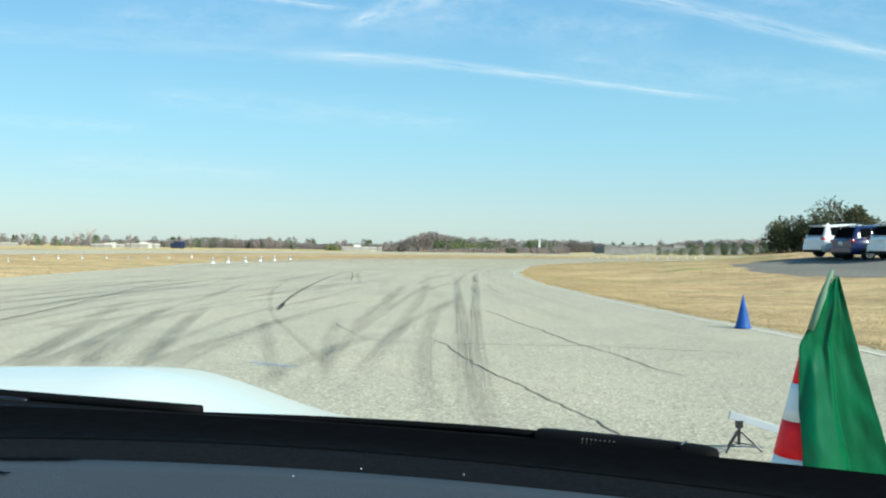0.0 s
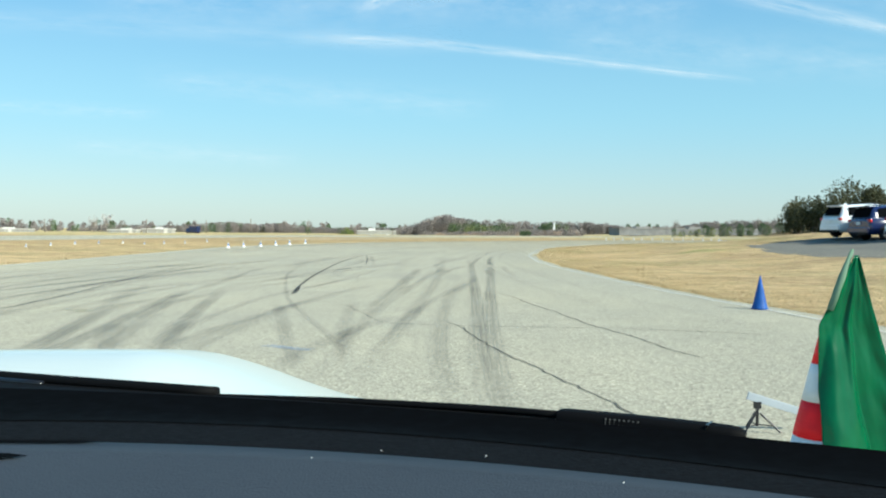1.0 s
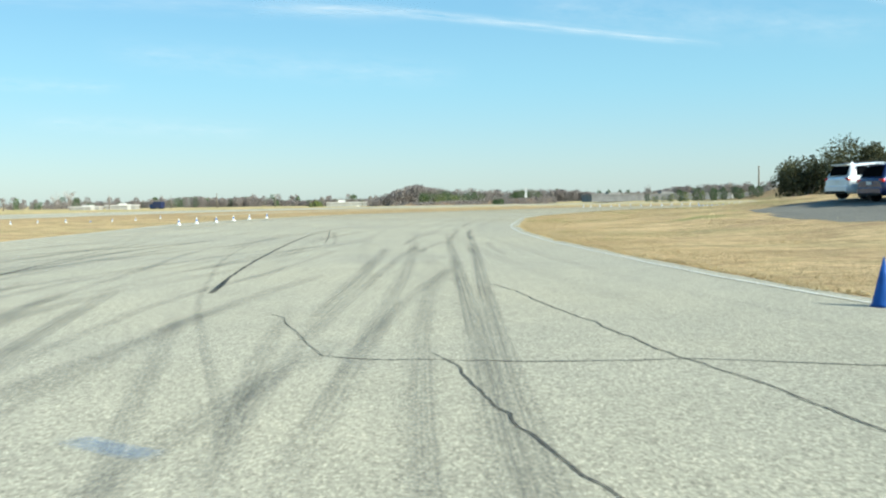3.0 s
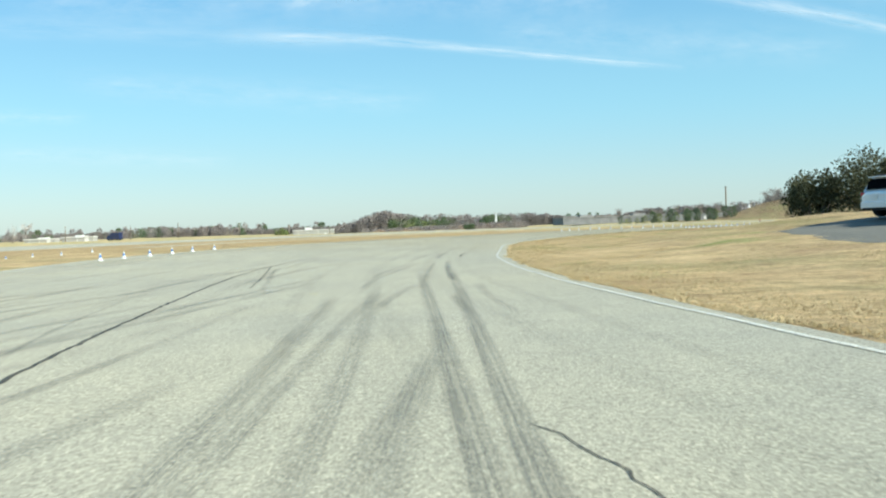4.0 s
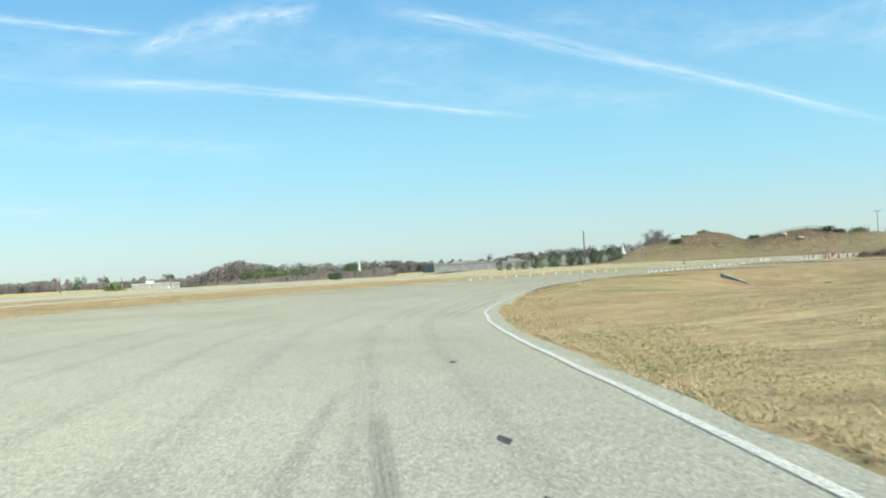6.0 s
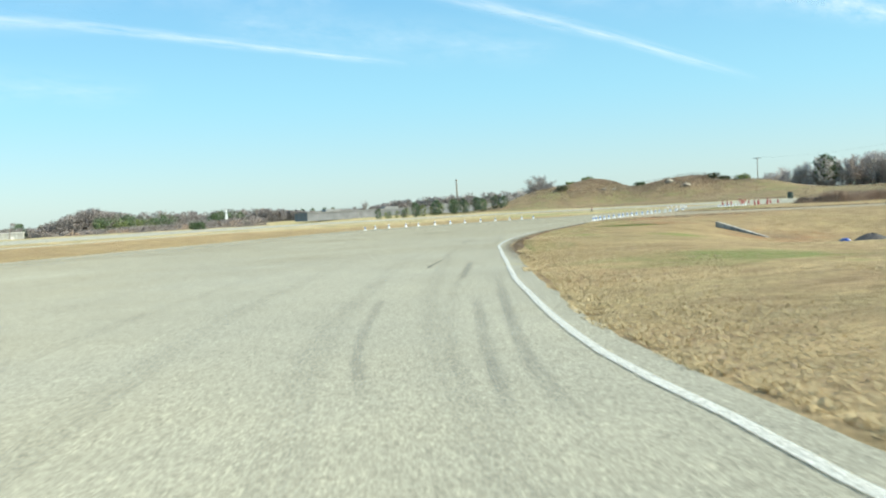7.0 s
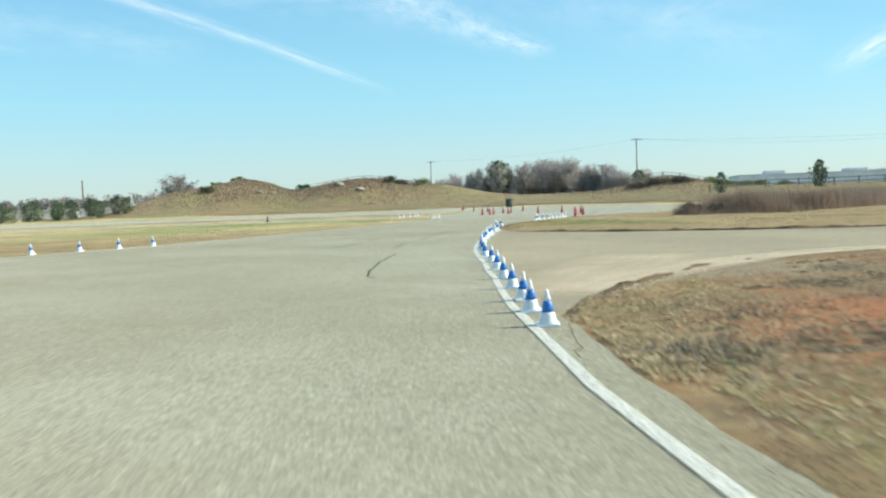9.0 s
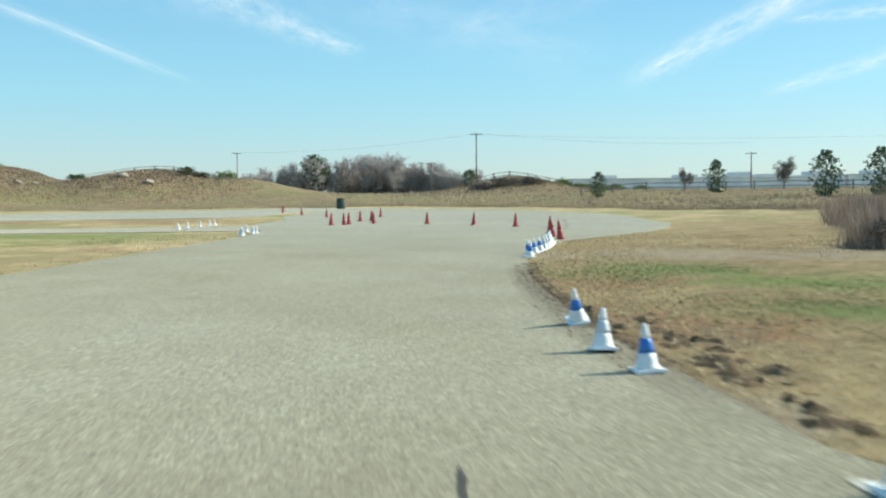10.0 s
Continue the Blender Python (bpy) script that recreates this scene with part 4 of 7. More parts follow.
for x, y in [(69.0, 150.2), (69.3, 150.6), (69.9, 150.7), (70.5, 151.2), (71.2, 152.4), (73.2, 158.0), (74.6, 158.9), (75.7, 159.6), (76.5, 160.2), (72.0, 157.0)]:
    c = copy_thing(bw_grey, pose(x, y, 0.02, rr.uniform(-8, 8), rr.uniform(-8, 8), rr.uniform(0, 90)))
    c.scale = (0.85, 0.85, 0.85)
    tagged(c, "white cone with a faded grey band on the infield tip", group="cones on the infield tip")
# taller red cones on the turning pad
red = cone("traffic_cone", 0.52, 0.24, 0.1, 0.022, [(0, 0.5, M_CONE_RED, "body"), (0.5, 1, M_CONE_RED, "tip")], "tall red plastic cone on the turning pad", "red cones on the pad")
RED = [(78.9, 155.6), (79.4, 155.3), (80.5, 156.0), (84.5, 158.8), (85.6, 159.0), (81.6, 155.5), (93.8, 165.2), (82.0, 152.8), (81.2, 149.8), (79.9, 147.0), (92.0, 168.0), (98.0, 176.0), (104, 184), (110, 190)]
for i, (x, y) in enumerate(RED):
    m = pose(x, y, 0.0, rr.uniform(-2, 2), rr.uniform(-2, 2), rr.uniform(0, 90))
    if i == 0:
        red.matrix_world = m
    else:
        copy_thing(red, m)
for x, y, a in ((74.6, 142.5, 0.0), (72.3, 141.1, 1.0), (71.1, 140.2, 0.8)):
    tagged(copy_thing(red, pose(x, y, 0.0, -7 * a, -5 * a, 4)), "tall red plastic cone leaning at the pad's edge")
cone_dark = cone("traffic_cone", 0.45, 0.24, 0.1, 0.04, [(0, 0.5, plain("cone_dark", (0.05, 0.06, 0.07), 0.5), "body"), (0.5, 1, M_CONE_RED, "tip")], "dark cone with a red tip in the infield grass", "")
cone_dark.matrix_world = pose(66.5, 165.6, gz(66.5, 165.6) - 0.0)

# big striped cone with a green flag hung over it
striped = cone("striped_cone", 0.72, 0.40, 0.19, 0.03, [(0, 0.257, M_CONE_WHITE, "collar"), (0.257, 0.494, M_CONE_ORANGE, "band"), (0.494, 0.742, M_CONE_WHITE, "band"), (0.742, 1, M_CONE_ORANGE, "tip")],
               "red and white striped cone under a green flag", "")
FC = Vector((1.9, 4.42, 0.0))
striped.matrix_world = pose(*FC, 0, 0, 12)


M_SLEEVE = plain("dull_green_plastic", (0.14, 0.23, 0.16), 0.75, spec=0.2)


def hang_flag():
    """A green cloth on a short stick, draped from the cone's tip down its side."""
    ob = thing("flag", "shiny green nylon flag draped over the striped cone", "flag", pose(*FC, 0, 0, 0))
    rows = []
    n, k = 48, 64
    for i in range(n + 1):
        s = i / n
        row = []
        for j in range(k + 1):
            u = j / k
            # gathered at a knot on the near side of the cone, the far hem hangs free
            xl = 0.085 - 0.17 * (s / 0.337) if s < 0.337 else -0.085 - 0.015 * ((s - 0.337) / 0.663)
            xr = 0.105 + 0.27 * s
            x = xl + (xr - xl) * u
            z = 1.05 - 0.97 * s + 0.012 * s * math.sin(u * 9 + 1)
            knot = math.exp(-((s - 0.337) / 0.06) ** 2 - (u / 0.25) ** 2)
            fold = (0.020 * math.sin(u * 5.2 + 0.8 + 0.9 * s) + 0.005 * math.sin(u * 12.3 - 2.2 * s + 1.9) + 0.0015 * math.sin(u * 27 + 5 * s)) * (0.15 + 0.85 * s)
            fold += 0.022 * math.exp(-((u - 0.52 + 0.12 * s) / 0.05) ** 2) * math.sin(min(1, s / 0.75) * math.pi) + 0.008 * knot * math.sin(s * 160)
            fold += 0.008 * noise.noise(Vector((u * 5, s * 7, 0.3))) + 0.002 * noise.noise(Vector((u * 15, s * 16, 2.3)))
            rad = 0.03 + 0.16 * max(0, 0.72 - z) / 0.72
            depth = math.sqrt(max(0.0, (rad + 0.03) ** 2 - min(abs(x), rad) ** 2))
            y = -max(depth, 0.05 + 0.02 * s) - fold - 0.025
            row.append((x, y, max(z, 0.03)))
        rows.append(row)
    cloth = part("cloth", Geo().grid(rows), M_FLAG, ob, smooth=True)
    mod = cloth.modifiers.new("thickness", "SOLIDIFY")
    mod.thickness = 0.003
    part("pole", Geo().tube([(-0.035, -0.10, 0.80), (0.03, -0.075, 0.95), (0.082, -0.06, 1.075)], [0.015, 0.018, 0.008], 10), M_SLEEVE, ob, "pale plastic sleeve", smooth=True)


hang_flag()

M_BLACK_METAL = plain("black_metal", (0.02, 0.02, 0.022), 0.4, 0.3)
M_PANEL = plain("pale_panel", (0.33, 0.37, 0.41), 0.35, vary=0.06)


def timing_stand():
    ob = thing("tripod_stand", "small black tripod holding a long pale grey panel", "tripod", pose(1.93, 5.42, 0, 0, 0, 8))
    for a in (90, 210, 330):
        c, s = math.cos(radians(a)), math.sin(radians(a))
        part("leg", Geo().tube([(0.015 * c, 0.015 * s, 0.115), (0.13 * c, 0.13 * s, 0.01)], [0.008, 0.006], 8), M_BLACK_METAL, ob)
        part("brace", Geo().tube([(0, 0, 0.05), (0.08 * c, 0.08 * s, 0.045)], 0.004, 6), M_BLACK_METAL, ob)
    part("column", Geo().tube([(0, 0, 0.04), (0, 0, 0.155)], 0.009, 10), M_BLACK_METAL, ob)
    head = Geo().box((0, 0, 0.16), (0.035, 0.03, 0.04))
    head.tube([(0, -0.03, 0.15), (-0.05, -0.05, 0.12)], 0.005, 6)
    part("head", head, M_BLACK_METAL, ob)
    part("panel", Geo().box((0.13, 0, 0.158), (0.40, 0.012, 0.045), Matrix.Rotation(radians(17), 4, "Y")), M_PANEL, ob, "long pale grey panel", bevel=0.003)


timing_stand()

# ---- parked vehicles ----
M_GLASS_DARK = plain("tinted_glass", (0.005, 0.006, 0.007), 0.3, 0.0, 0.0, vary=0.05)
M_TYRE = plain("tyre", (0.02, 0.02, 0.02), 0.85)
M_RIM = plain("alloy_rim", (0.62, 0.63, 0.65), 0.25, 0.9)
M_TRIM = plain("black_plastic", (0.010, 0.010, 0.011), 0.6, spec=0.2)
M_LAMP = plain("red_lamp", (0.45, 0.012, 0.015), 0.15)
M_PLATE = plain("plate", (0.7, 0.7, 0.68), 0.4)


def paint(name, c, coat=0.7):
    n = Nodes(name, 0.22, spec=0.5)
    n.colour(n.mix(n.value(n.noise(2, 3), 0.3, 0.7), tuple(v * 0.95 for v in c), c))
    n.bsdf.inputs["Coat Weight"].default_value = coat
    n.bsdf.inputs["Coat Roughness"].default_value = 0.05
    return n.mat


M_WHITE_PAINT = paint("white_car_paint", (0.80, 0.82, 0.82))
M_BLUE_PAINT = paint("dark_blue_car_paint", (0.012, 0.022, 0.085))


def suv(m, mat, label):
    """A tall estate car, heading along its own +y."""
    ob = thing("parked_car", label, "car", m, "cars on the parking place")
    # lower body, lofted along its length
    rows = []
    for y, zb, zt, w in ((-2.40, 0.46, 0.95, 0.80), (-2.36, 0.36, 1.05, 0.90), (-2.2, 0.30, 1.12, 0.945), (-1.5, 0.26, 1.14, 0.965), (0, 0.25, 1.10, 0.965), (1.2, 0.26, 1.05, 0.955), (1.9, 0.28, 0.97, 0.93), (2.25, 0.32, 0.86, 0.86), (2.42, 0.42, 0.70, 0.70)):
        rows.append([(-w * 0.92, y, zb), (-w, y, zb + 0.14), (-w * 1.005, y, zb + (zt - zb) * 0.55), (-w * 0.95, y, zt - 0.05), (-w * 0.86, y, zt), (0, y, zt + 0.02), (w * 0.86, y, zt), (w * 0.95, y, zt - 0.05), (w * 1.005, y, zb + (zt - zb) * 0.55), (w, y, zb + 0.14), (w * 0.92, y, zb), (0, y, zb), (-w * 0.92, y, zb)])
    g = Geo().grid(rows)
    for r, fl in ((rows[0], 1), (rows[-1], 0)):
        k = len(g.v)
        g.v += r[:-1]
        face = tuple(range(k, k + len(r) - 1))
        g.f.append(face if fl else face[::-1])
    part("body", g, mat, ob, smooth=True)
    # cabin with roof
    rows = []
    for y, z0, z1, w0, w1 in ((-2.28, 1.08, 1.12, 0.86, 0.80), (-2.12, 1.08, 1.50, 0.87, 0.72), (-1.98, 1.08, 1.66, 0.87, 0.66), (-1.5, 1.08, 1.72, 0.88, 0.66), (-0.3, 1.06, 1.75, 0.88, 0.67), (0.35, 1.04, 1.70, 0.88, 0.66), (1.2, 1.02, 1.10, 0.86, 0.74)):
        rows.append([(-w0, y, z0), (-(w0 + w1) / 2 - 0.02, y, (z0 + z1) / 2), (-w1, y, z1 - 0.04), (-w1 + 0.12, y, z1), (0, y, z1 + 0.02), (w1 - 0.12, y, z1), (w1, y, z1 - 0.04), ((w0 + w1) / 2 + 0.02, y, (z0 + z1) / 2), (w0, y, z0)])
    part("cabin", Geo().grid(rows), mat, ob, smooth=True)
    for s in (-1, 1):
        side = lambda y, z: (s * (0.915 - 0.33 * max(0, z - 1.1)), y, z)
        for y0, y1, t0, t1 in ((-1.95, -1.25, 1.58, 1.62), (-1.17, -0.35, 1.63, 1.65), (-0.27, 0.75, 1.64, 1.38)):
            q = [side(y0 + (0.08 if y0 < -1.9 else 0), 1.16), side(y1 + (0.22 if y1 > 0.7 else 0), 1.14), side(y1, t1), side(y0 + (0.12 if y0 < -1.9 else 0), t0)]
            w = Geo().grid([[q[0], q[1]], [q[3], q[2]]])
            part("window", w, M_GLASS_DARK, ob, "dark tinted side window")
        part("rear_lamp", Geo().box((s * 0.80, -2.33, 0.98), (0.30, 0.12, 0.15), None, 0.9), M_LAMP, ob, "red rear lamp", bevel=0.02)
        part("roof_rail", Geo().tube([(s * 0.63, -1.7, 1.70), (s * 0.63, -1.5, 1.78), (s * 0.63, 0.0, 1.78), (s * 0.63, 0.2, 1.71)], 0.018, 6), M_TRIM, ob)
        part("mirror", Geo().box((s * 1.02, 0.75, 1.12), (0.2, 0.12, 0.15)), mat, ob, bevel=0.03)
        part("sill", Geo().box((s * 0.93, 0, 0.3), (0.08, 2.2, 0.12)), M_TRIM, ob, bevel=0.02)
        for y in (-1.47, 1.46):
            wh = part("wheel", Geo().lathe([(0.2, -0.12), (0.34, -0.125), (0.37, -0.09), (0.37, 0.09), (0.34, 0.125), (0.2, 0.12)], 26), M_TYRE, ob)
            wh.matrix_local = pose(s * 0.86, y, 0.37, 0, 90, 0)
            rim = Geo().lathe([(0.275, s * 0.10), (0.265, s * 0.128), (0.20, s * 0.124)], 24)
            for i in range(5):
                a = 2 * math.pi * i / 5
                for da in (-0.13, 0.13):
                    rim.box((0.15 * math.cos(a + da), 0.15 * math.sin(a + da), s * 0.132), (0.22, 0.035, 0.03), Matrix.Rotation(a, 4, "Z"))
            rim.lathe([(0.06, s * 0.13), (0.055, s * 0.155)], 12)
            part("rim", rim, M_RIM, wh, "bright alloy rim")
            arch = Geo()
            for i in range(14):
                a0, a1 = math.pi * i / 14 - 0.1, math.pi * (i + 1) / 14 - 0.1
                arch.grid([[(s * 0.975, y + 0.40 * math.cos(a), 0.37 + 0.40 * math.sin(a)), (s * 0.978, y + 0.46 * math.cos(a), 0.37 + 0.46 * math.sin(a))] for a in (a0, a1 + 0.02)])
            part("wheel_arch", arch, M_TRIM, ob)
    part("rear_window", Geo().grid([[(-0.70, -2.292, 1.16), (0.70, -2.292, 1.16)], [(-0.68, -2.17, 1.46), (0.68, -2.17, 1.46)], [(-0.62, -2.07, 1.60), (0.62, -2.07, 1.60)]]), M_GLASS_DARK, ob, "dark tinted rear window")
    part("spoiler", Geo().box((0, -2.08, 1.675), (1.26, 0.26, 0.045)), mat, ob, bevel=0.015)
    part("bumper", Geo().box((0, -2.40, 0.52), (1.72, 0.14, 0.30)), mat, ob, bevel=0.05)
    part("lower_bumper", Geo().box((0, -2.41, 0.36), (1.5, 0.12, 0.14)), M_TRIM, ob, bevel=0.03)
    part("plate", Geo().box((0, -2.425, 0.86), (0.34, 0.02, 0.14)), M_PLATE, ob, "pale plate with plain grey bars")
    part("antenna_fin", Geo().box((0, -1.5, 1.77), (0.05, 0.16, 0.07), None, 0.5), mat, ob)
    return ob


HEAD = 81.0      # the parked cars' heading, clockwise from +y
AX = Vector((math.sin(radians(HEAD)), math.cos(radians(HEAD)), 0))
RT = Vector((AX.y, -AX.x, 0))
for i, (mat, label) in enumerate(((M_WHITE_PAINT, "white estate car parked beside a bush"), (M_BLUE_PAINT, "dark blue estate car between two white ones"), (M_WHITE_PAINT, "white estate car at the end of the row"))):
    c = Vector((23.95, 50.2, 0)) + RT * (0, 2.5, 5.5)[i]
    suv(Matrix.Translation((c.x, c.y, gz(c.x, c.y) + 0.02)) @ Matrix.Rotation(radians(-HEAD), 4, "Z") @ Matrix.Rotation(radians(1.5), 4, "X"), mat, label)

# ---- the white car's front at the start line, seen from its seat ----
M_BONNET = paint("white_bonnet_paint", (0.60, 0.64, 0.59), 0.12)


def make_dash():
    n = Nodes("dash_grain", 0.62, spec=0.35)
    n.colour(n.mix(n.value(n.noise(3, 4), 0.3, 0.7), (0.028, 0.031, 0.038), (0.035, 0.039, 0.047)))
    n.bump(n.cells(420), 0.35, 0.002)
    return n.mat


M_DASH = make_dash()
M_DASH_DARK = plain("dash_dark", (0.0045, 0.0045, 0.005), 0.85, spec=0.06, bump=0.2, scale=20)
M_COWL = plain("cowl_plastic", (0.0042, 0.0042, 0.0042), 0.75, spec=0.07)
M_DEEP_BLACK = plain("dull_black", (0.0015, 0.0015, 0.0017), 0.9, spec=0.03)
M_GLOSS_BLACK = plain("gloss_black", (0.008, 0.008, 0.009), 0.18)
M_RIB = plain("worn_rib_plastic", (0.06, 0.06, 0.058), 0.5)
M_WIPER = plain("wiper_plastic", (0.0042, 0.0042, 0.0045), 0.7, spec=0.08)
CAR_X = -0.42    # the car's centre line; the passenger sits to its right


def screen_edge(x):
    """How far ahead the wiper's line at the foot of the windscreen lies at x."""
    if x < -0.55:
        return 1.281 - 0.36 * (x + 0.55)
    return 1.083 - 0.364 * x - 0.251 * x * x - 0.426 * x ** 3


def band_edge(x):
    """Where the black printed border of the windscreen begins."""
    return 1.037 - 0.366 * x - 0.204 * x * x if x > -0.55 else 1.177 - 0.30 * (x + 0.55)


def dash_edge(x):
    """Where the dashboard meets the black border."""
    return 0.905 - 0.346 * x - 0.425 * x * x if x > -0.42 else 0.975 + 0.01 * (x + 0.42)


def front_of_car():
    ob = thing("car_front", "white coupe bonnet, black wiper and dark dashboard on the start line", "car", pose(0, 0.06, -0.010))
    xs = np.linspace(CAR_X - 0.78, CAR_X + 0.92, 52)
    # dashboard: a padded top falling away to the cabin
    rows = []
    for k in np.linspace(0, 1, 18):
        rows.append([(x, 0.22 + (0.89 * dash_edge(x) - 0.22) * k, 0.957 - 0.35 * max(0, 0.35 - k) ** 2 - 0.012 * (1 - k)) for x in xs])
    dash = part("dashboard", Geo().grid(rows), M_DASH, ob, "dark blue-grey grained dashboard", smooth=True)
    mod = dash.modifiers.new("thickness", "SOLIDIFY")
    mod.thickness, mod.offset = 0.05, -1
    shelf = Geo().grid([[(x, dash_edge(x) * (0.80 + 0.20 * k), 0.935 + 0.0215 * min(1, k / 0.42) - 0.0015 * k) for x in xs] for k in np.linspace(0, 1, 8)])
    part("dash_shelf", shelf, M_DASH_DARK, ob, "darker grey rear strip of the dashboard", smooth=True)
    # black printed border at the foot of the windscreen
    strip = Geo().grid([[(x, dash_edge(x) - 0.004 + (band_edge(x) - dash_edge(x) + 0.004) * k, 0.956 - 0.008 * math.sin(k * math.pi)) for x in xs] for k in np.linspace(0, 1, 6)])
    part("black_border", strip, M_DEEP_BLACK, ob, "dull black border under the windscreen", smooth=True)
    for y0, x0, w in ((0.862, -0.305, 0.010), (0.806, -0.352, 0.018)):
        slot = Geo().grid([[(x0 - 0.30, y0 - w / 2, 0.9578), (x0 - 0.02, y0 - w / 2, 0.9578), (x0, y0, 0.9578)], [(x0 - 0.30, y0 + w / 2, 0.9582), (x0 - 0.02, y0 + w / 2, 0.9582), (x0, y0, 0.9582)]])
        part("dash_slot", slot, M_DEEP_BLACK, ob, "dark air slot in the dashboard")
    for x0, y0 in ((-0.04, 0.83), (0.055, 0.81), (-0.10, 0.80), (0.16, 0.72)):
        part("dust_speck", Geo().lathe([(0.0006, 0), (0.0007, 0.0005), (0.0003, 0.001)], 6, (x0, y0, 0.9575)), M_CONE_WHITE, ob, "pale speck of dust")
    rows = []
    for k in np.linspace(0, 1, 14):    # level under the wiper, then falling away to the bonnet
        far, drop = min(1.0, k / 0.6), max(0.0, (k - 0.6) / 0.4)
        rows.append([(x, band_edge(x) - 0.006 + (screen_edge(x) + 0.018 - band_edge(x)) * far + 0.05 * drop, 0.9525 - 0.004 * far - 0.09 * drop ** 1.3) for x in xs])
    cowl = Geo().grid(rows)
    part("cowl", cowl, M_COWL, ob, "dark grey plastic cowl below the windscreen", smooth=True)
    # bonnet with a raised dome left of the seat
    rows = []
    for k in np.linspace(0, 1, 40):
        row = []
        for x in np.linspace(CAR_X - 0.88, CAR_X + 0.88, 64):
            y0 = band_edge(x) + 0.14
            y = y0 + (2.62 - 0.25 * ((x - CAR_X) / 0.88) ** 2 - y0) * k
            d = y - 1.3
            z = 0.868 - 0.075 * d - 0.055 * d * d - 0.09 * abs((x - CAR_X) / 0.88) ** 4
            dome = float(step01(0.56, 0.14, abs(x - CAR_X + 0.205)))
            z += dome * 0.110 * float(step01(-0.2, 0.3, d)) * (1 - 0.45 * float(step01(0.6, 1.3, d)))
            row.append((x, y, z))
        rows.append(row)
    bonnet = part("bonnet", Geo().grid(rows), M_BONNET, ob, "white bonnet with a raised dome", smooth=True)
    mod = bonnet.modifiers.new("thickness", "SOLIDIFY")
    mod.thickness, mod.offset = 0.02, -1
    for s in (-1, 1):
        rows = []
        for y in np.linspace(1.0, 2.45, 16):
            k = (y - 1.0) / 1.45
            rows.append([(CAR_X + s * (0.885 - 0.12 * k ** 3), y, 0.78 - 0.12 * k ** 2), (CAR_X + s * (0.93 - 0.14 * k ** 3), y, 0.72 - 0.12 * k ** 2), (CAR_X + s * (0.94 - 0.14 * k ** 3), y, 0.50), (CAR_X + s * (0.92 - 0.14 * k ** 3), y, 0.25)])
        wing = part("wing", Geo().grid(rows), M_BONNET, ob, smooth=True)
        mod = wing.modifiers.new("thickness", "SOLIDIFY")
        mod.thickness = 0.015
        wh = part("wheel", Geo().lathe([(0.2, -0.11), (0.31, -0.115), (0.335, -0.08), (0.335, 0.08), (0.31, 0.115), (0.2, 0.11)], 26), M_TYRE, ob)
        wh.matrix_local = pose(CAR_X + s * 0.80, 1.75, 0.335, 0, 90, 0)
        part("rim", Geo().lathe([(0.23, -0.1), (0.235, 0.1), (0.1, 0.07)], 20), M_RIM, wh)
    part("bumper", Geo().box((CAR_X, 2.5, 0.42), (1.62, 0.22, 0.40)), M_BONNET, ob, bevel=0.08)

    def on_edge(x, dy, z):
        return (x, screen_edge(x) + dy, z)

    # wiper: blade lying on the glass, thin bowed arm, thick root over the pivot
    blade = [on_edge(-1.15, 0.0, 0.952), on_edge(-0.8, 0.0, 0.953), on_edge(-0.45, 0.0, 0.953), on_edge(-0.262, 0.0, 0.952)]
    part("wiper_blade", Geo().tube([tuple(p) for p in curve(blade, 0.04)], 0.0075, 8), M_WIPER, ob, "black rubber wiper blade", smooth=True)
    spine = [on_edge(-1.1, -0.018, 0.949), on_edge(-0.7, -0.018, 0.950), on_edge(-0.51, -0.018, 0.950)]
    part("blade_spine", Geo().tube([tuple(p) for p in curve(spine, 0.04)], 0.005, 6), M_GLOSS_BLACK, ob, "glossy spine of the wiper blade", smooth=True)
    arm = [on_edge(-0.30, -0.006, 0.946), on_edge(-0.2, 0.0, 0.948), on_edge(-0.1, 0.0, 0.951), on_edge(0.02, 0.0, 0.953), on_edge(0.10, 0.0, 0.954), on_edge(0.165, 0.0, 0.954)]
    part("wiper_arm", Geo().tube([tuple(p) for p in curve(arm, 0.03)], 0.0045, 8), M_WIPER, ob, "thin bowed black wiper arm", smooth=True)
    rows = []
    stops = ((0.152, 0.9, 0.9), (0.158, 1.0, 1.0), (0.20, 1.0, 1.02), (0.25, 1.0, 1.02), (0.292, 1.02, 1.0), (0.315, 1.0, 0.95), (0.324, 0.8, 0.75), (0.327, 0.4, 0.4))
    for x, kw, kh in stops:
        q = Vector(on_edge(x, -0.004, 0.9535))
        t = Vector((0.5, 0.86, 0))
        rows.append([q + t * 0.013 * kw * a + Vector((0, 0, 0.0085 * kh * b)) for a, b in ((-1, -1), (-1, 0.3), (-0.75, 0.8), (-0.3, 1), (0.4, 1), (0.8, 0.8), (1, 0.3), (1, -1), (-1, -1))])
    root = Geo().grid(rows)
    k = len(root.v)
    root.v += [tuple(v) for v in rows[-1][:-1]] + [tuple(v) for v in rows[0][:-1]]
    root.f += [tuple(range(k, k + 8)), tuple(range(k + 8, k + 16))]
    part("wiper_root", root, M_WIPER, ob, "thick black wiper root", smooth=True)
    part("root_collar", Geo().box(on_edge(0.296, -0.004, 0.9538), (0.002, 0.0255, 0.0165), Matrix.Rotation(radians(-30), 4, "Z")), M_GLOSS_BLACK, ob)
    for i in range(8):
        x = 0.196 + 0.0045 * i
        part("rib", Geo().box(on_edge(x, -0.0155, 0.953), (0.0018, 0.006, 0.010)), M_RIB, ob, "fine grip rib of the wiper root")
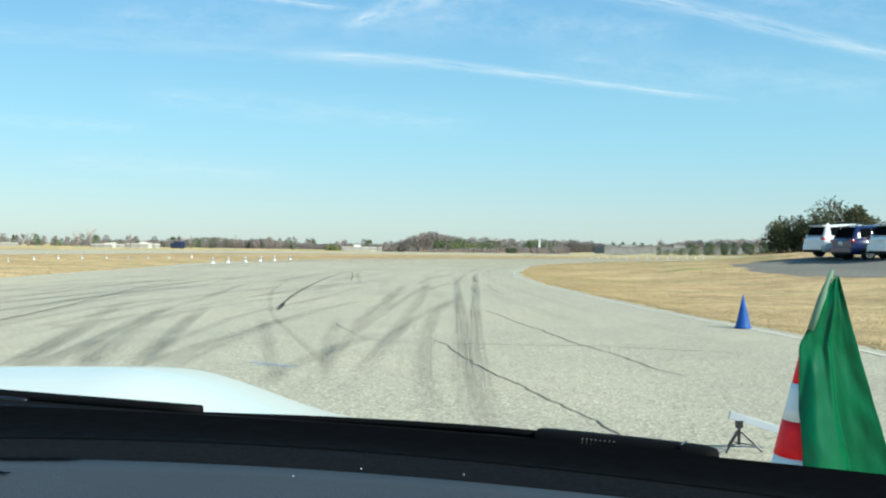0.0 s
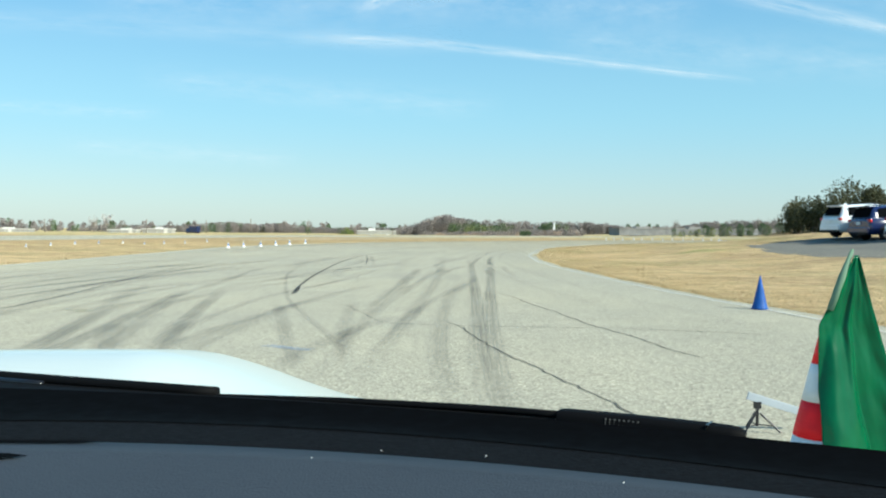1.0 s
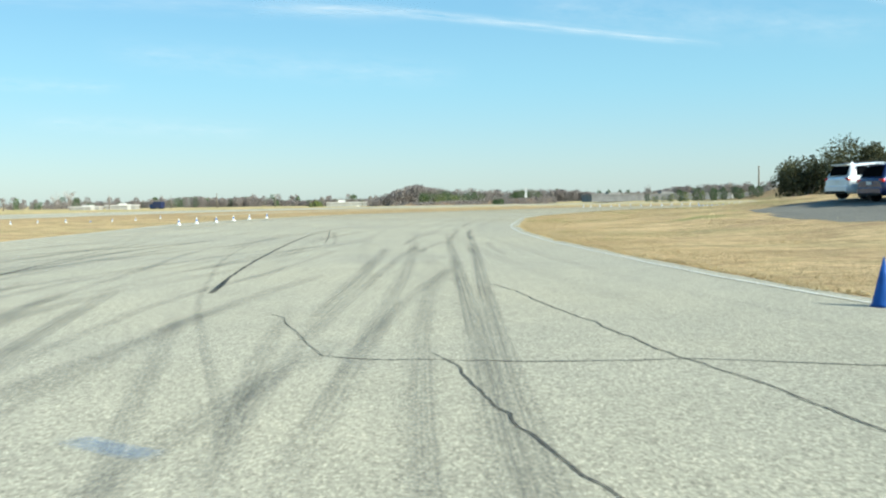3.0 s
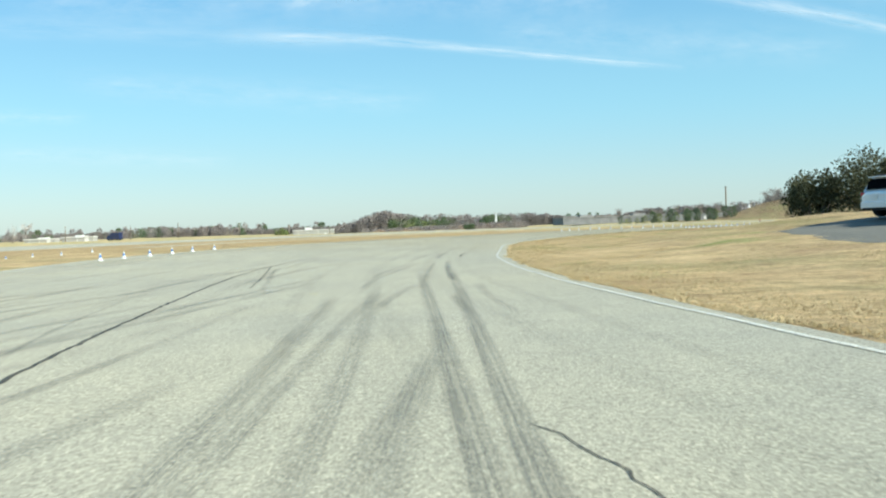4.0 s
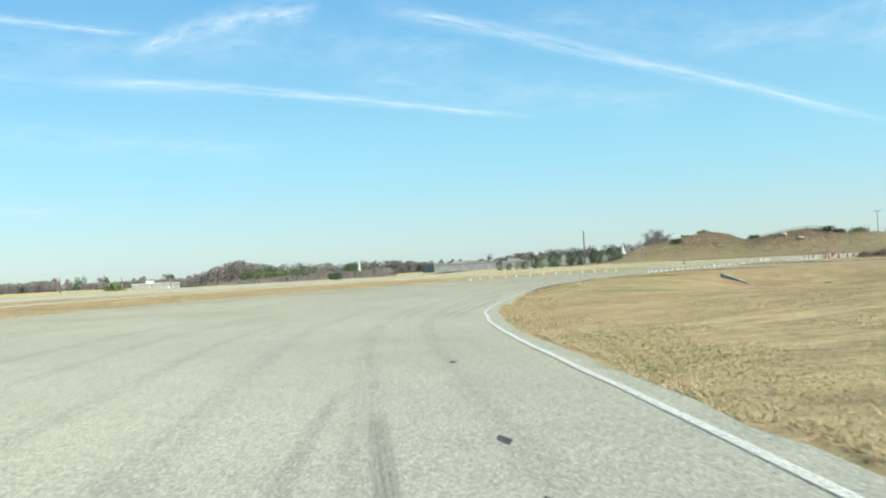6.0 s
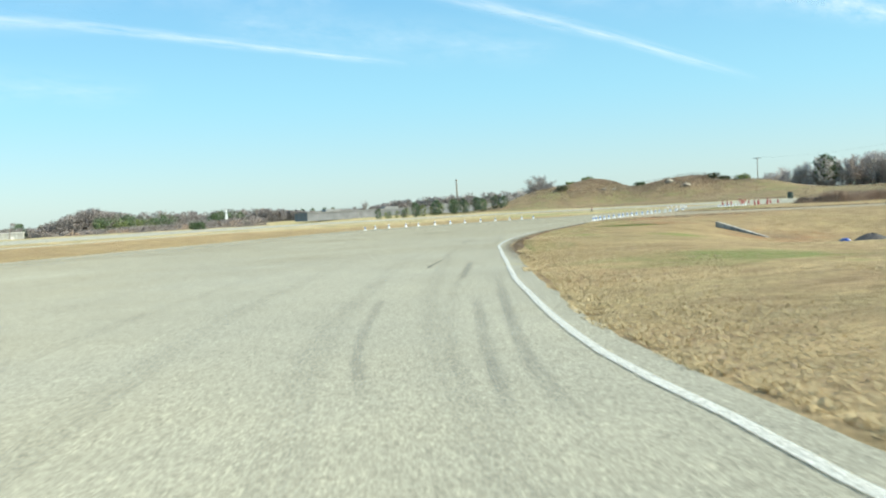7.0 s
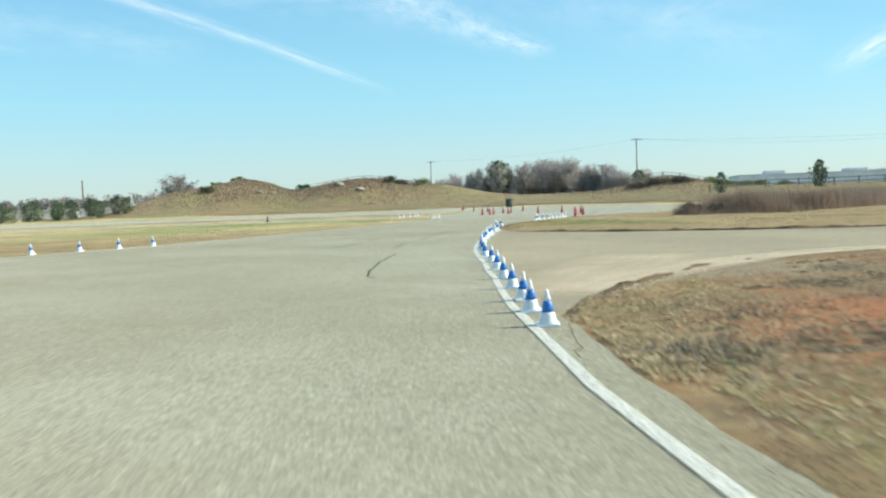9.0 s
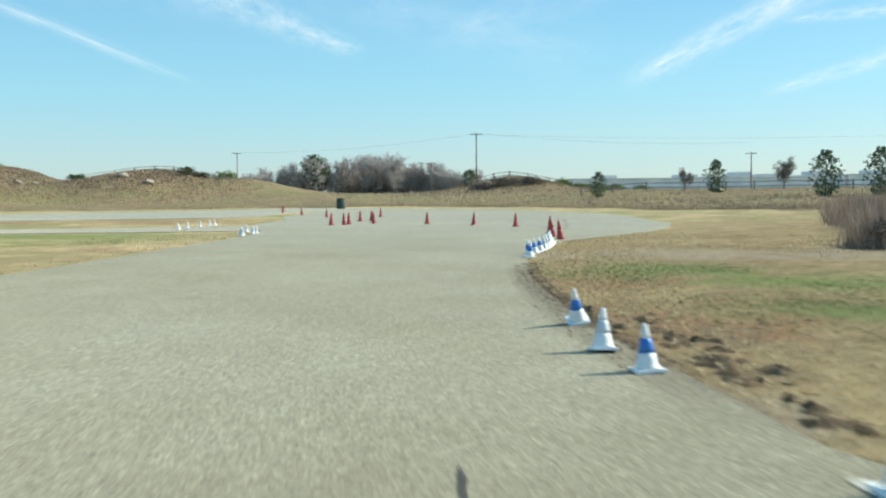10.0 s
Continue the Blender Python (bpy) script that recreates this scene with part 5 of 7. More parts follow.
    part("pivot_cap", Geo().lathe([(0.011, 0.0), (0.011, 0.008), (0.008, 0.012), (0.002, 0.013)], 16, on_edge(0.318, -0.004, 0.946)), M_GLOSS_BLACK, ob, smooth=True)
    part("pivot_base", Geo().box(on_edge(0.25, -0.022, 0.944), (0.075, 0.010, 0.008), Matrix.Rotation(radians(-31), 4, "Z")), M_COWL, ob, bevel=0.002)


front_of_car()

# ---- planting and distance ----
M_BARK = plain("bark", (0.26, 0.22, 0.19), 0.9, vary=0.25, scale=3, bump=0.4)


def leafy(name, a, b, c):
    """Foliage whose clumps differ one from another."""
    n = Nodes(name, 0.75, spec=0.2)
    n.colour(n.mix(0.55, n.ramp(n.island(), (0.0, a), (0.5, b), (1.0, c)), n.mix(n.value(n.noise(0.35, 3), 0.35, 0.65), a, c)))
    n.bsdf.inputs["Subsurface Weight"].default_value = 0.0
    return n.mat


M_TWIG = leafy("bare_twigs", (0.46, 0.41, 0.38), (0.53, 0.475, 0.44), (0.60, 0.55, 0.51))
M_TWIG_RED = leafy("russet_twigs", (0.37, 0.295, 0.25), (0.43, 0.35, 0.30), (0.50, 0.42, 0.36))
M_TWIG_MID = leafy("grey_brown_twigs", (0.22, 0.19, 0.17), (0.29, 0.25, 0.225), (0.36, 0.315, 0.285))
M_TWIG_DARK = leafy("dark_twigs", (0.10, 0.08, 0.065), (0.15, 0.12, 0.095), (0.21, 0.17, 0.135))
# distance haze over the far woods is mixed into this paler twig colour
M_FAR_WOOD = leafy("hazed_far_twigs", (0.225, 0.195, 0.178), (0.25, 0.217, 0.20), (0.275, 0.24, 0.222))
M_PINE = leafy("pine_needles", (0.06, 0.095, 0.045), (0.095, 0.135, 0.065), (0.14, 0.185, 0.09))
M_PINE_LIGHT = leafy("young_pine_needles", (0.12, 0.15, 0.045), (0.18, 0.22, 0.07), (0.25, 0.28, 0.105))
M_CONIFER = leafy("conifer_needles", (0.075, 0.115, 0.06), (0.115, 0.16, 0.085), (0.17, 0.215, 0.115))
M_HEDGE = leafy("evergreen_leaves", (0.05, 0.055, 0.028), (0.085, 0.09, 0.045), (0.15, 0.15, 0.08))
M_SCRUB = leafy("dry_scrub", (0.27, 0.185, 0.13), (0.37, 0.262, 0.19), (0.47, 0.355, 0.26))
M_TALLGRASS = leafy("tall_dry_grass", (0.32, 0.245, 0.15), (0.38, 0.295, 0.18), (0.44, 0.35, 0.215))
M_TUFT = leafy("grass_tufts", (0.44, 0.34, 0.18), (0.54, 0.42, 0.235), (0.63, 0.50, 0.29))
M_TUFT_GREEN = leafy("green_grass_tufts", (0.13, 0.17, 0.045), (0.19, 0.235, 0.065), (0.28, 0.30, 0.10))


def rnd_dir(r):
    a, z = r.uniform(0, 2 * math.pi), r.uniform(-1, 1)
    k = math.sqrt(1 - z * z)
    return Vector((k * math.cos(a), k * math.sin(a), z))


def clump(g, c, size, n, r, flat=1.0):
    """A few small leaf faces round c."""
    for _ in range(n):
        p = Vector(c) + rnd_dir(r) * size * r.uniform(0.2, 1)
        a, b = rnd_dir(r) * size * r.uniform(0.5, 0.9), rnd_dir(r) * size * r.uniform(0.3, 0.7)
        g.add([p - a, p + b * 0.8, p + a, p - b * 0.8], [(0, 1, 2, 3)])


def bare_tree(name, h, spread, seed, twig, label, group="", density=1.0):
    """A leafless tree: tapered trunk, forking limbs, a haze of twigs."""
    r = random.Random(seed)
    ob = thing(name, label, "tree", group=group)
    wood, twigs = Geo(), Geo()
    lean = Vector((r.uniform(-0.05, 0.05), r.uniform(-0.05, 0.05), 1))
    fork = h * r.uniform(0.22, 0.34)
    wood.tube([(0, 0, -0.3), lean * fork * 0.5, lean * fork, lean * h * 0.72], [h * 0.026, h * 0.02, h * 0.016, h * 0.005], 6)
    for i in range(int(9 * density) + 3):
        z0 = r.uniform(0.10, 0.62) * h
        a = r.uniform(0, 2 * math.pi)
        reach = spread * r.uniform(0.55, 1.0) * (1.1 - 0.5 * z0 / h)
        tip = Vector((math.cos(a) * reach, math.sin(a) * reach, min(h * 0.98, z0 + h * r.uniform(0.22, 0.45))))
        p0 = lean * z0
        mid = p0.lerp(tip, 0.5) + Vector((0, 0, -0.04 * h))
        wood.tube([p0, mid, tip], [h * 0.009, h * 0.006, h * 0.0025], 4, False)
        for j in range(int(10 * density)):
            q = mid.lerp(tip, r.uniform(-0.3, 1.1))
            d = (rnd_dir(r) + Vector((0, 0, 0.8))).normalized() * h * r.uniform(0.06, 0.16)
            w = rnd_dir(r).cross(d).normalized() * h * 0.004
            twigs.add([q - w, q + w, q + d * 0.6 + w * 0.6, q + d], [(0, 1, 2), (0, 2, 3)])
            for k in range(6):
                e = q + d * r.uniform(0.3, 1)
                f = (d.normalized() + rnd_dir(r) * 0.9).normalized() * h * r.uniform(0.03, 0.09)
                w2 = rnd_dir(r).cross(f).normalized() * h * 0.0048
                twigs.add([e - w2, e + w2, e + f], [(0, 1, 2)])
    part("trunk", wood, M_BARK, ob, smooth=True)
    part("crown", twigs, twig, ob, "bare grey-brown twigs")
    return ob


def pine(name, h, spread, seed, mat, label, group="", young=False, full=False):
    """A pine: straight trunk, whorls of limbs, tufts of needles with gaps."""
    r = random.Random(seed)
    ob = thing(name, label, "tree", group=group)
    wood, green = Geo(), Geo()
    wood.tube([(0, 0, -0.3), (0.02 * h, 0, h * 0.5), (0, 0, h * 0.97)], [h * 0.022, h * 0.015, h * 0.003], 6)
    start = 0.03 if full and young else 0.08 if young else 0.3
    n = 15
    for i in range(n):
        k = start + (0.98 - start) * i / (n - 1)
        for j in range(9 if full else 6):
            a = r.uniform(0, 2 * math.pi)
            reach = spread * (1 - ((k - start) / (1 - start)) ** 1.3) * r.uniform(0.55, 1.1) + 0.05 * spread
            if full:    # a rounded crown
                reach = spread * math.sin(math.pi * (0.12 + 0.84 * (k - start) / (1 - start))) ** 0.7 * r.uniform(0.5, 1.08)
            tip = Vector((math.cos(a) * reach, math.sin(a) * reach, min(h * 1.02, k * h + reach * r.uniform(0.02, 0.25))))
            if i % 2 == 0:
                wood.tube([(0, 0, k * h), tip], [h * 0.006, h * 0.002], 3, False)
            for q in (0.5, 0.8, 1.0):
                if r.random() < 0.85:
                    clump(green, Vector((0, 0, k * h)).lerp(tip, q) + rnd_dir(r) * 0.04 * h, h * (0.043 if full else 0.045), 6, r)
    part("trunk", wood, M_BARK, ob, smooth=True)
    part("crown", green, mat, ob, "tufts of green needles")
    return ob


def round_bush(name, rx, ry, h, seed, mat, label, category="bush", n=900, size=0.16):
    """A shrub: several stems and an uneven crown of leaf clumps with gaps."""
    r = random.Random(seed)
    ob = thing(name, label, category)
    stems, leaves = Geo(), Geo()
    lobes = [(Vector((r.uniform(-0.6, 0.6) * rx, r.uniform(-0.6, 0.6) * ry, h * r.uniform(0.18, 0.70))), r.uniform(0.28, 0.5)) for _ in range(17)]
    for c, k in lobes:
        stems.tube([(c.x * 0.3, c.y * 0.3, -0.1), (c.x * 0.7, c.y * 0.7, c.z * 0.5), c], [0.05, 0.035, 0.015], 5, False)
    for _ in range(n):
        c, k = r.choice(lobes)
        d = rnd_dir(r)
        p = c + Vector((d.x * rx * k, d.y * ry * k, d.z * h * k * 0.75)) * r.uniform(0.55, 1.08)
        if p.z > 0.05:
            clump(leaves, p, size, 4, r)
    part("stem", stems, M_BARK, ob)
    part("crown", leaves, mat, ob)
    return ob


def put(ob, x, y, z=None, s=1.0, turn=0.0):
    ob.matrix_world = Matrix.Translation((x, y, gz(x, y) - 0.05 if z is None else z)) @ Matrix.Rotation(turn, 4, "Z")
    ob.scale = (s, s, s)
    return ob


# the evergreen bush beside the parked cars
put(round_bush("bush", 2.6, 2.2, 3.7, 5, M_HEDGE, "large dark evergreen bush beside the parked cars", n=7000, size=0.1), 29.4, 63.8)
put(round_bush("bush", 1.9, 1.7, 3.3, 6, M_HEDGE, "dark evergreen bush joining a larger one", n=4200, size=0.1), 26.9, 65.6)
put(round_bush("bush", 1.8, 1.6, 2.7, 8, M_HEDGE, "dark evergreen bush behind the parked cars", n=3400, size=0.1), 31.2, 62.0)

# trees right of the mounds, round one broad pine
rt = random.Random(21)
kinds = [bare_tree("tree", 11.5, 4.2, 31, M_TWIG, "bare grey deciduous tree in a small wood", "trees in the small wood", 2.6), bare_tree("tree", 10.5, 3.8, 32, M_TWIG, "bare pale deciduous tree in a small wood", "trees in the small wood", 2.6),
         bare_tree("tree", 9, 3.8, 33, M_TWIG_RED, "russet leafless tree in a small wood", "trees in the small wood", 2.4)]
cluster_line = [(217, 316), (224, 312), (238, 303), (246, 300), (250, 295), (254, 290), (258, 284), (259, 278), (259, 272)]
spots = []
for i in range(58):
    k = i / 57 * (len(cluster_line) - 1)
    a, b = cluster_line[int(k)], cluster_line[min(int(k) + 1, len(cluster_line) - 1)]
    f = k - int(k)
    spots.append((a[0] + (b[0] - a[0]) * f + rt.uniform(-3, 8), a[1] + (b[1] - a[1]) * f + rt.uniform(-3, 10), (0.55 + 0.4 * math.sin(math.pi * min(1, max(0, (i - 4) / 45)))) * rt.uniform(0.85, 1.1)))
for i, (x, y, s) in enumerate(spots):
    src = kinds[i % 3] if i % 5 else kinds[2]
    if i < 3:
        put(kinds[i], x, y, None, s, rt.uniform(0, 6))
    else:
        c = copy_thing(src, Matrix())
        put(c, x, y, None, s, rt.uniform(0, 6))
wood_pine = pine("pine_tree", 10.5, 4.3, 41, M_PINE, "broad dark pine at the edge of a small wood", "pines in the small wood", False, True)
put(wood_pine, 234, 304)
for x, y, s in ((238, 306, 0.8), (260, 272, 0.6)):
    put(copy_thing(wood_pine, Matrix()), x, y, None, s, rt.uniform(0, 6))

# single pines on the rough ground to the right
young = pine("pine_tree", 3.7, 1.45, 42, M_PINE, "young bushy pine on rough ground", "pines on the rough ground", True, True)
put(young, 155.3, 166.5, None, 0.98)
for x, y, s in ((148.2, 152.7, 1.2), (151.5, 148.2, 1.25), (151.4, 179.3, 0.8), (160, 130, 1.0), (172, 140, 1.1)):
    put(copy_thing(young, Matrix()), x, y, None, s, rt.uniform(0, 6))
small_bare = bare_tree("tree", 4.6, 2.0, 44, M_TWIG_DARK, "small bare tree near the fence", "bare trees on the rough ground", 2.6)
put(small_bare, 197.4, 186.7, None, 0.75)
put(copy_thing(small_bare, Matrix()), 189, 168.6, None, 0.95, 2)

# the bare tree behind the first mound
put(bare_tree("tree", 9.8, 5.8, 51, M_TWIG_MID, "spreading bare tree behind an earth mound", density=3.6), 144, 330, None, 1.0)
put(bare_tree("tree", 6.0, 4.4, 52, M_TWIG, "low spreading bare tree behind an earth mound", density=2.0), 134, 328, None, 1.0, 1)

# row of small conifers before the mound
conifer = pine("conifer", 4.3, 1.9, 61, M_CONIFER, "small dark conifer in a row", "row of small conifers", True, True)
conifer_light = pine("conifer", 3.6, 1.8, 62, M_PINE_LIGHT, "small light green conifer in a row", "row of small conifers", True, True)
for i in range(25):
    x, y = 80 + 1.45 * i + rt.uniform(-0.8, 0.8) + (1.6 if i in (11, 12) else 0), 296 + rt.uniform(-4, 6)
    src = conifer if i > 11 and i % 3 else (conifer_light if i % 2 else conifer)
    first = (i == 0, i == 1)
    ob = conifer if first[0] else conifer_light if first[1] else copy_thing(src, Matrix())
    put(ob, x, y, None, rt.uniform(0.62, 0.92) * (0.72 if i < 5 else 1.0), rt.uniform(0, 6))


def far_wood(name, label, line, n, hmin, hmax, deep, mats, seed, size, level=False):
    """Distant woodland: hundreds of small crowns with trunks, as one mass. With level the line gives the tops' height over the track."""
    r = random.Random(seed)
    for mi, (mat, share, hk) in enumerate(mats):
        g = Geo()
        for i in range(int(n * share)):
            k = r.random() * (len(line) - 1)
            a, b, f = line[int(k)], line[int(k) + 1], k - int(k)
            x, y = a[0] + (b[0] - a[0]) * f + r.uniform(0, 6), a[1] + (b[1] - a[1]) * f + r.uniform(0, deep)
            h = r.uniform(hmin, hmax) * (a[2] + (b[2] - a[2]) * f) * hk
            z = gz(x, y) - 0.5
            if level:
                h = max(1.2, (a[2] + (b[2] - a[2]) * f) * hk * r.uniform(0.72, 1.04) - z)
            w = max(1.5, h * r.uniform(0.24, 0.38)) if level else h * r.uniform(0.22, 0.34)
            g.tube([(x, y, z), (x, y, z + h * 0.6)], [0.2, 0.1], 3, False)
            for _ in range(130):
                d = rnd_dir(r)
                kz = r.uniform(0.05, 1)
                ww = w * (1.15 - 0.7 * kz ** 3)
                p = Vector((x + d.x * ww, y + d.y * ww, z + kz * h))
                clump(g, p, size * r.uniform(0.26, 0.58), 2, r)
        single(name, g, mat, label, "woodland", kind="stuff")


far_wood("far_wood", "leafless brown woodland with some evergreens, far off", [(-11, 478, 1.3), (-2, 478, 5.5), (8, 480, 9.2), (13, 481, 8.0), (20, 482, 7.0), (50, 480, 6.1), (80, 482, 6.0), (92, 481, 4.6), (104, 480, 3.3)], 420, 0, 0, 16, [(M_FAR_WOOD, 0.85, 1.0), (M_TWIG_MID, 0.15, 0.97)], 71, 1.1, True)
far_wood("far_conifers", "dark evergreen trees before a far wood", [(8, 392, 3.6), (16, 390, 5.0), (26, 388, 4.6), (33, 385, 4.0)], 34, 0, 0, 5, [(M_PINE, 0.7, 1.0), (M_PINE_LIGHT, 0.3, 0.7)], 72, 0.9, True)
far_wood("far_conifers", "dark evergreen trees on the far skyline", [(55, 474, 4.6), (61, 476, 6.4), (68, 476, 5.6)], 16, 0, 0, 4, [(M_PINE, 1.0, 1.0)], 77, 1.0, True)
far_wood("thicket", "brown leafless thicket before a far wood", [(0, 250, 0.5), (20, 282, 1.0), (40, 325, 1.6), (54, 345, 2.0)], 170, 0, 0, 18, [(M_FAR_WOOD, 0.8, 1.0), (M_SCRUB, 0.2, 0.7)], 78, 0.6, True)
far_wood("far_wood", "low grey woodland on the horizon", [(-420, 520, 3.0), (-300, 540, 3.2), (-190, 560, 3.0), (-155, 560, 2.8), (-120, 560, 5.4), (-102, 560, 3.4), (-87, 560, 4.6), (-60, 565, 1.8), (-40, 565, 2.7), (-12, 560, 2.3)], 520, 0, 0, 26, [(M_FAR_WOOD, 0.85, 1.0), (M_CONIFER, 0.15, 1.0)], 73, 1.1, True)
far_wood("far_wood", "low grey woodland behind fields", [(100, 470, 3.3), (125, 440, 4.2), (133, 436, 6.0), (160, 430, 7.4), (200, 440, 8.0), (260, 450, 8.0), (330, 440, 7.0)], 420, 0, 0, 20, [(M_FAR_WOOD, 0.88, 1.0), (M_PINE, 0.12, 0.9)], 74, 1.1, True)
put(bare_tree("tree", 6.5, 2.2, 85, M_TWIG_MID, "lone bare tree behind a long low shed", density=1.6), 118, 440, None, 1)
put(round_bush("bush", 1.5, 1.2, 1.5, 86, M_PINE, "low green shrub beyond the far road", n=700, size=0.14), 24, 220)
far_wood("far_wood", "low hazy woodland along the horizon", [(-700, 300, 1), (-600, 600, 1), (-300, 800, 1), (100, 900, 1.0), (500, 800, 1.2), (800, 500, 1.2), (900, 0, 1.2)], 420, 7, 10, 60, [(M_FAR_WOOD, 0.7, 1.0), (M_PINE, 0.3, 1.0)], 75, 2.2)
far_wood("undergrowth", "tangle of bare undergrowth below a small wood", [(*p, 1.0) for p in cluster_line], 150, 2.5, 5.5, 9, [(M_TWIG_RED, 0.6, 1.0), (M_TWIG, 0.4, 1.1)], 76, 0.7)
put(bare_tree("tree", 9, 3.5, 81, M_TWIG, "lone bare tree beyond the infield", density=1.2), -140, 425, None, 1)
put(bare_tree("tree", 8, 3.2, 82, M_TWIG, "bare tree beyond the infield", density=1.2), -146, 426, None, 0.9)
put(round_bush("bush", 3, 3, 3.4, 83, M_PINE, "dark evergreen bush beyond the infield", n=300, size=0.5), -130, 420)
put(round_bush("bush", 3.4, 3, 3.4, 84, M_PINE_LIGHT, "green conifer bush beyond the far road", n=300, size=0.5), -26, 331)

# scrub on the mounds
for i, (x, y, rx, h, mat) in enumerate(((131.6, 294.5, 2.6, 1.7, M_HEDGE), (168.7, 276, 2.6, 1.9, M_HEDGE), (171, 274.5, 2.2, 1.4, M_HEDGE), (175, 272, 2.6, 1.7, M_PINE_LIGHT), (152, 286, 1.8, 1.2, M_PINE), (147, 306, 2.4, 1.4, M_PINE_LIGHT), (141, 306, 2.0, 1.1, M_PINE_LIGHT), (198, 210, 2.2, 1.3, M_PINE_LIGHT), (203, 205, 2.4, 1.4, M_PINE_LIGHT))):
    put(round_bush("bush", rx, rx * 0.8, h, 90 + i, mat, "low scrubby bush on an earth mound", n=260, size=0.22), x, y)
for i, (x, y, rx, h, mat) in enumerate(((181, 215.5, 3.2, 1.3, M_TWIG_DARK), (184.5, 213, 3.6, 1.5, M_TWIG_DARK), (188, 210, 3.2, 1.3, M_TWIG_DARK), (201, 207.5, 2.4, 1.3, M_PINE_LIGHT), (205, 203, 2.6, 1.4, M_PINE_LIGHT), (208.5, 199, 2.2, 1.1, M_PINE_LIGHT))):
    put(round_bush("bush", rx, rx * 0.8, h, 140 + i, mat, "dark russet scrub on a small mound" if mat is M_TWIG_DARK else "yellow-green scrub beside a small mound", n=700, size=0.16), x, y)
M_STONE = plain("pale_boulder", (0.33, 0.28, 0.21), 0.9, vary=0.25, scale=2, bump=0.6)


def boulder(x, y, s, seed):
    bm = bmesh.new()
    bmesh.ops.create_icosphere(bm, subdivisions=3, radius=1)
    for v in bm.verts:
        k = 1 + 0.22 * noise.noise(v.co * 1.3 + Vector((seed, 0, 0))) + 0.08 * noise.noise(v.co * 4 + Vector((0, seed, 0)))
        v.co = Vector((v.co.x * 1.3, v.co.y, v.co.z * 0.62)) * k * s
    me = bpy.data.meshes.new("boulder")
    bm.to_mesh(me)
    bm.free()
    me.materials.append(M_STONE)
    ob = tagged(new("boulder", me), "pale tan boulder on an earth mound", "boulder", "boulders on the mounds")
    ob.matrix_world = pose(x, y, gz(x, y) + 0.2 * s, 0, 0, seed * 50)


for i, (x, y, s) in enumerate(((157.8, 272.8, 0.9), (156.2, 278.2, 0.95), (141.5, 288, 0.7), (144, 286.8, 0.6), (168.2, 274.4, 0.4))):
    boulder(x, y, s, i)


def stalks(name, label, place, n, h, mat, seed, width=0.02, lean=0.35, per=5):
    """A mass of upright blades. place(r, n) gives spots and shares of the height."""
    r = np.random.RandomState(seed)
    x, y, z, s = (np.repeat(a, per) for a in place(r, n))
    m = len(x)
    a = r.uniform(0, 2 * math.pi, m)
    hh = h * s * r.uniform(0.5, 1.1, m)
    px, py = x + r.uniform(-1, 1, m) * h * 0.3, y + r.uniform(-1, 1, m) * h * 0.3
    w = width * r.uniform(0.6, 1.4, m)
    dx, dy = np.cos(a), np.sin(a)
    l = lean * hh * r.uniform(0.2, 1.3, m)
    v = np.stack([np.stack([px - dy * w, py + dx * w, z], 1), np.stack([px + dy * w, py - dx * w, z], 1), np.stack([px + dx * l, py + dy * l, z + hh], 1)], 1)
    g = Geo()
    g.v = v.reshape(-1, 3).tolist()
    g.f = np.arange(3 * m).reshape(-1, 3).tolist()
    return single(name, g, mat, label, "grass", kind="stuff")


def clear(x, y, *polys):
    ok = np.ones(len(x), bool)
    for p in polys:
        ok &= ~inside(p, x, y)
    return ok


def brush_spots(r, n):
    k = r.rand(n) ** 1.15
    line = np.array([(69.7, 132.2), (72, 132.0), (76, 133.2), (82, 135.4), (92, 138.2), (106, 142), (126, 147)])
    at = np.linspace(0, 1, len(line))
    off = r.uniform(0, 1, n)
    x = np.interp(k, at, line[:, 0]) + off * (1.2 + 3 * k) + r.normal(0, 0.25, n)
    y = np.interp(k, at, line[:, 1]) - off * (2.0 + 9 * k) + r.normal(0, 0.25, n)
    lump = 0.70 + 0.42 * np.sin(x * 1.1 + 0.5 * y) * np.sin(y * 0.9 - 0.3 * x) + 0.12 * np.sin(x * 3.1) * np.sin(y * 2.7)
    return x, y, terrain(x, y) - 0.05, r.uniform(0.45, 1.0, n) * lump * (0.62 + 0.38 * step01(0.0, 0.14, k))


stalks("brush", "reddish brown tall dry brush beside the pad", brush_spots, 17000, 1.5, M_SCRUB, 101, 0.010, 0.45, 8)
put(round_bush("bush", 0.65, 0.6, 0.8, 121, M_TWIG_DARK, "low dark leafless bush at the end of the brush", n=420, size=0.07), 69.9, 131.9)
put(round_bush("bush", 0.5, 0.5, 0.7, 122, M_TWIG_DARK, "low dark leafless bush at the end of the brush", n=320, size=0.07), 70.9, 131.0)


def band_spots(r, n):
    az = np.radians(r.uniform(22, 100, n))
    first = 106 - 46 * step01(48, 68, np.degrees(az))
    dd = first + 2 + 70 * r.rand(n) ** 2
    x, y = 60 + dd * np.sin(az), 130 + dd * np.cos(az)
    ok = clear(x, y, FAR_ROAD, TRACK)
    x, y = x[ok], y[ok]
    return x, y, terrain(x, y) - 0.05, r.uniform(0.5, 1.0, len(x))


stalks("tall_grass", "tall dry grass on the rising ground", band_spots, 26000, 0.34, M_TALLGRASS, 102, 0.018, 1.0, 5)
stalks("tall_grass", "dark russet scrub in the tall grass", band_spots, 9000, 0.42, M_SCRUB, 103, 0.02, 0.9, 5)


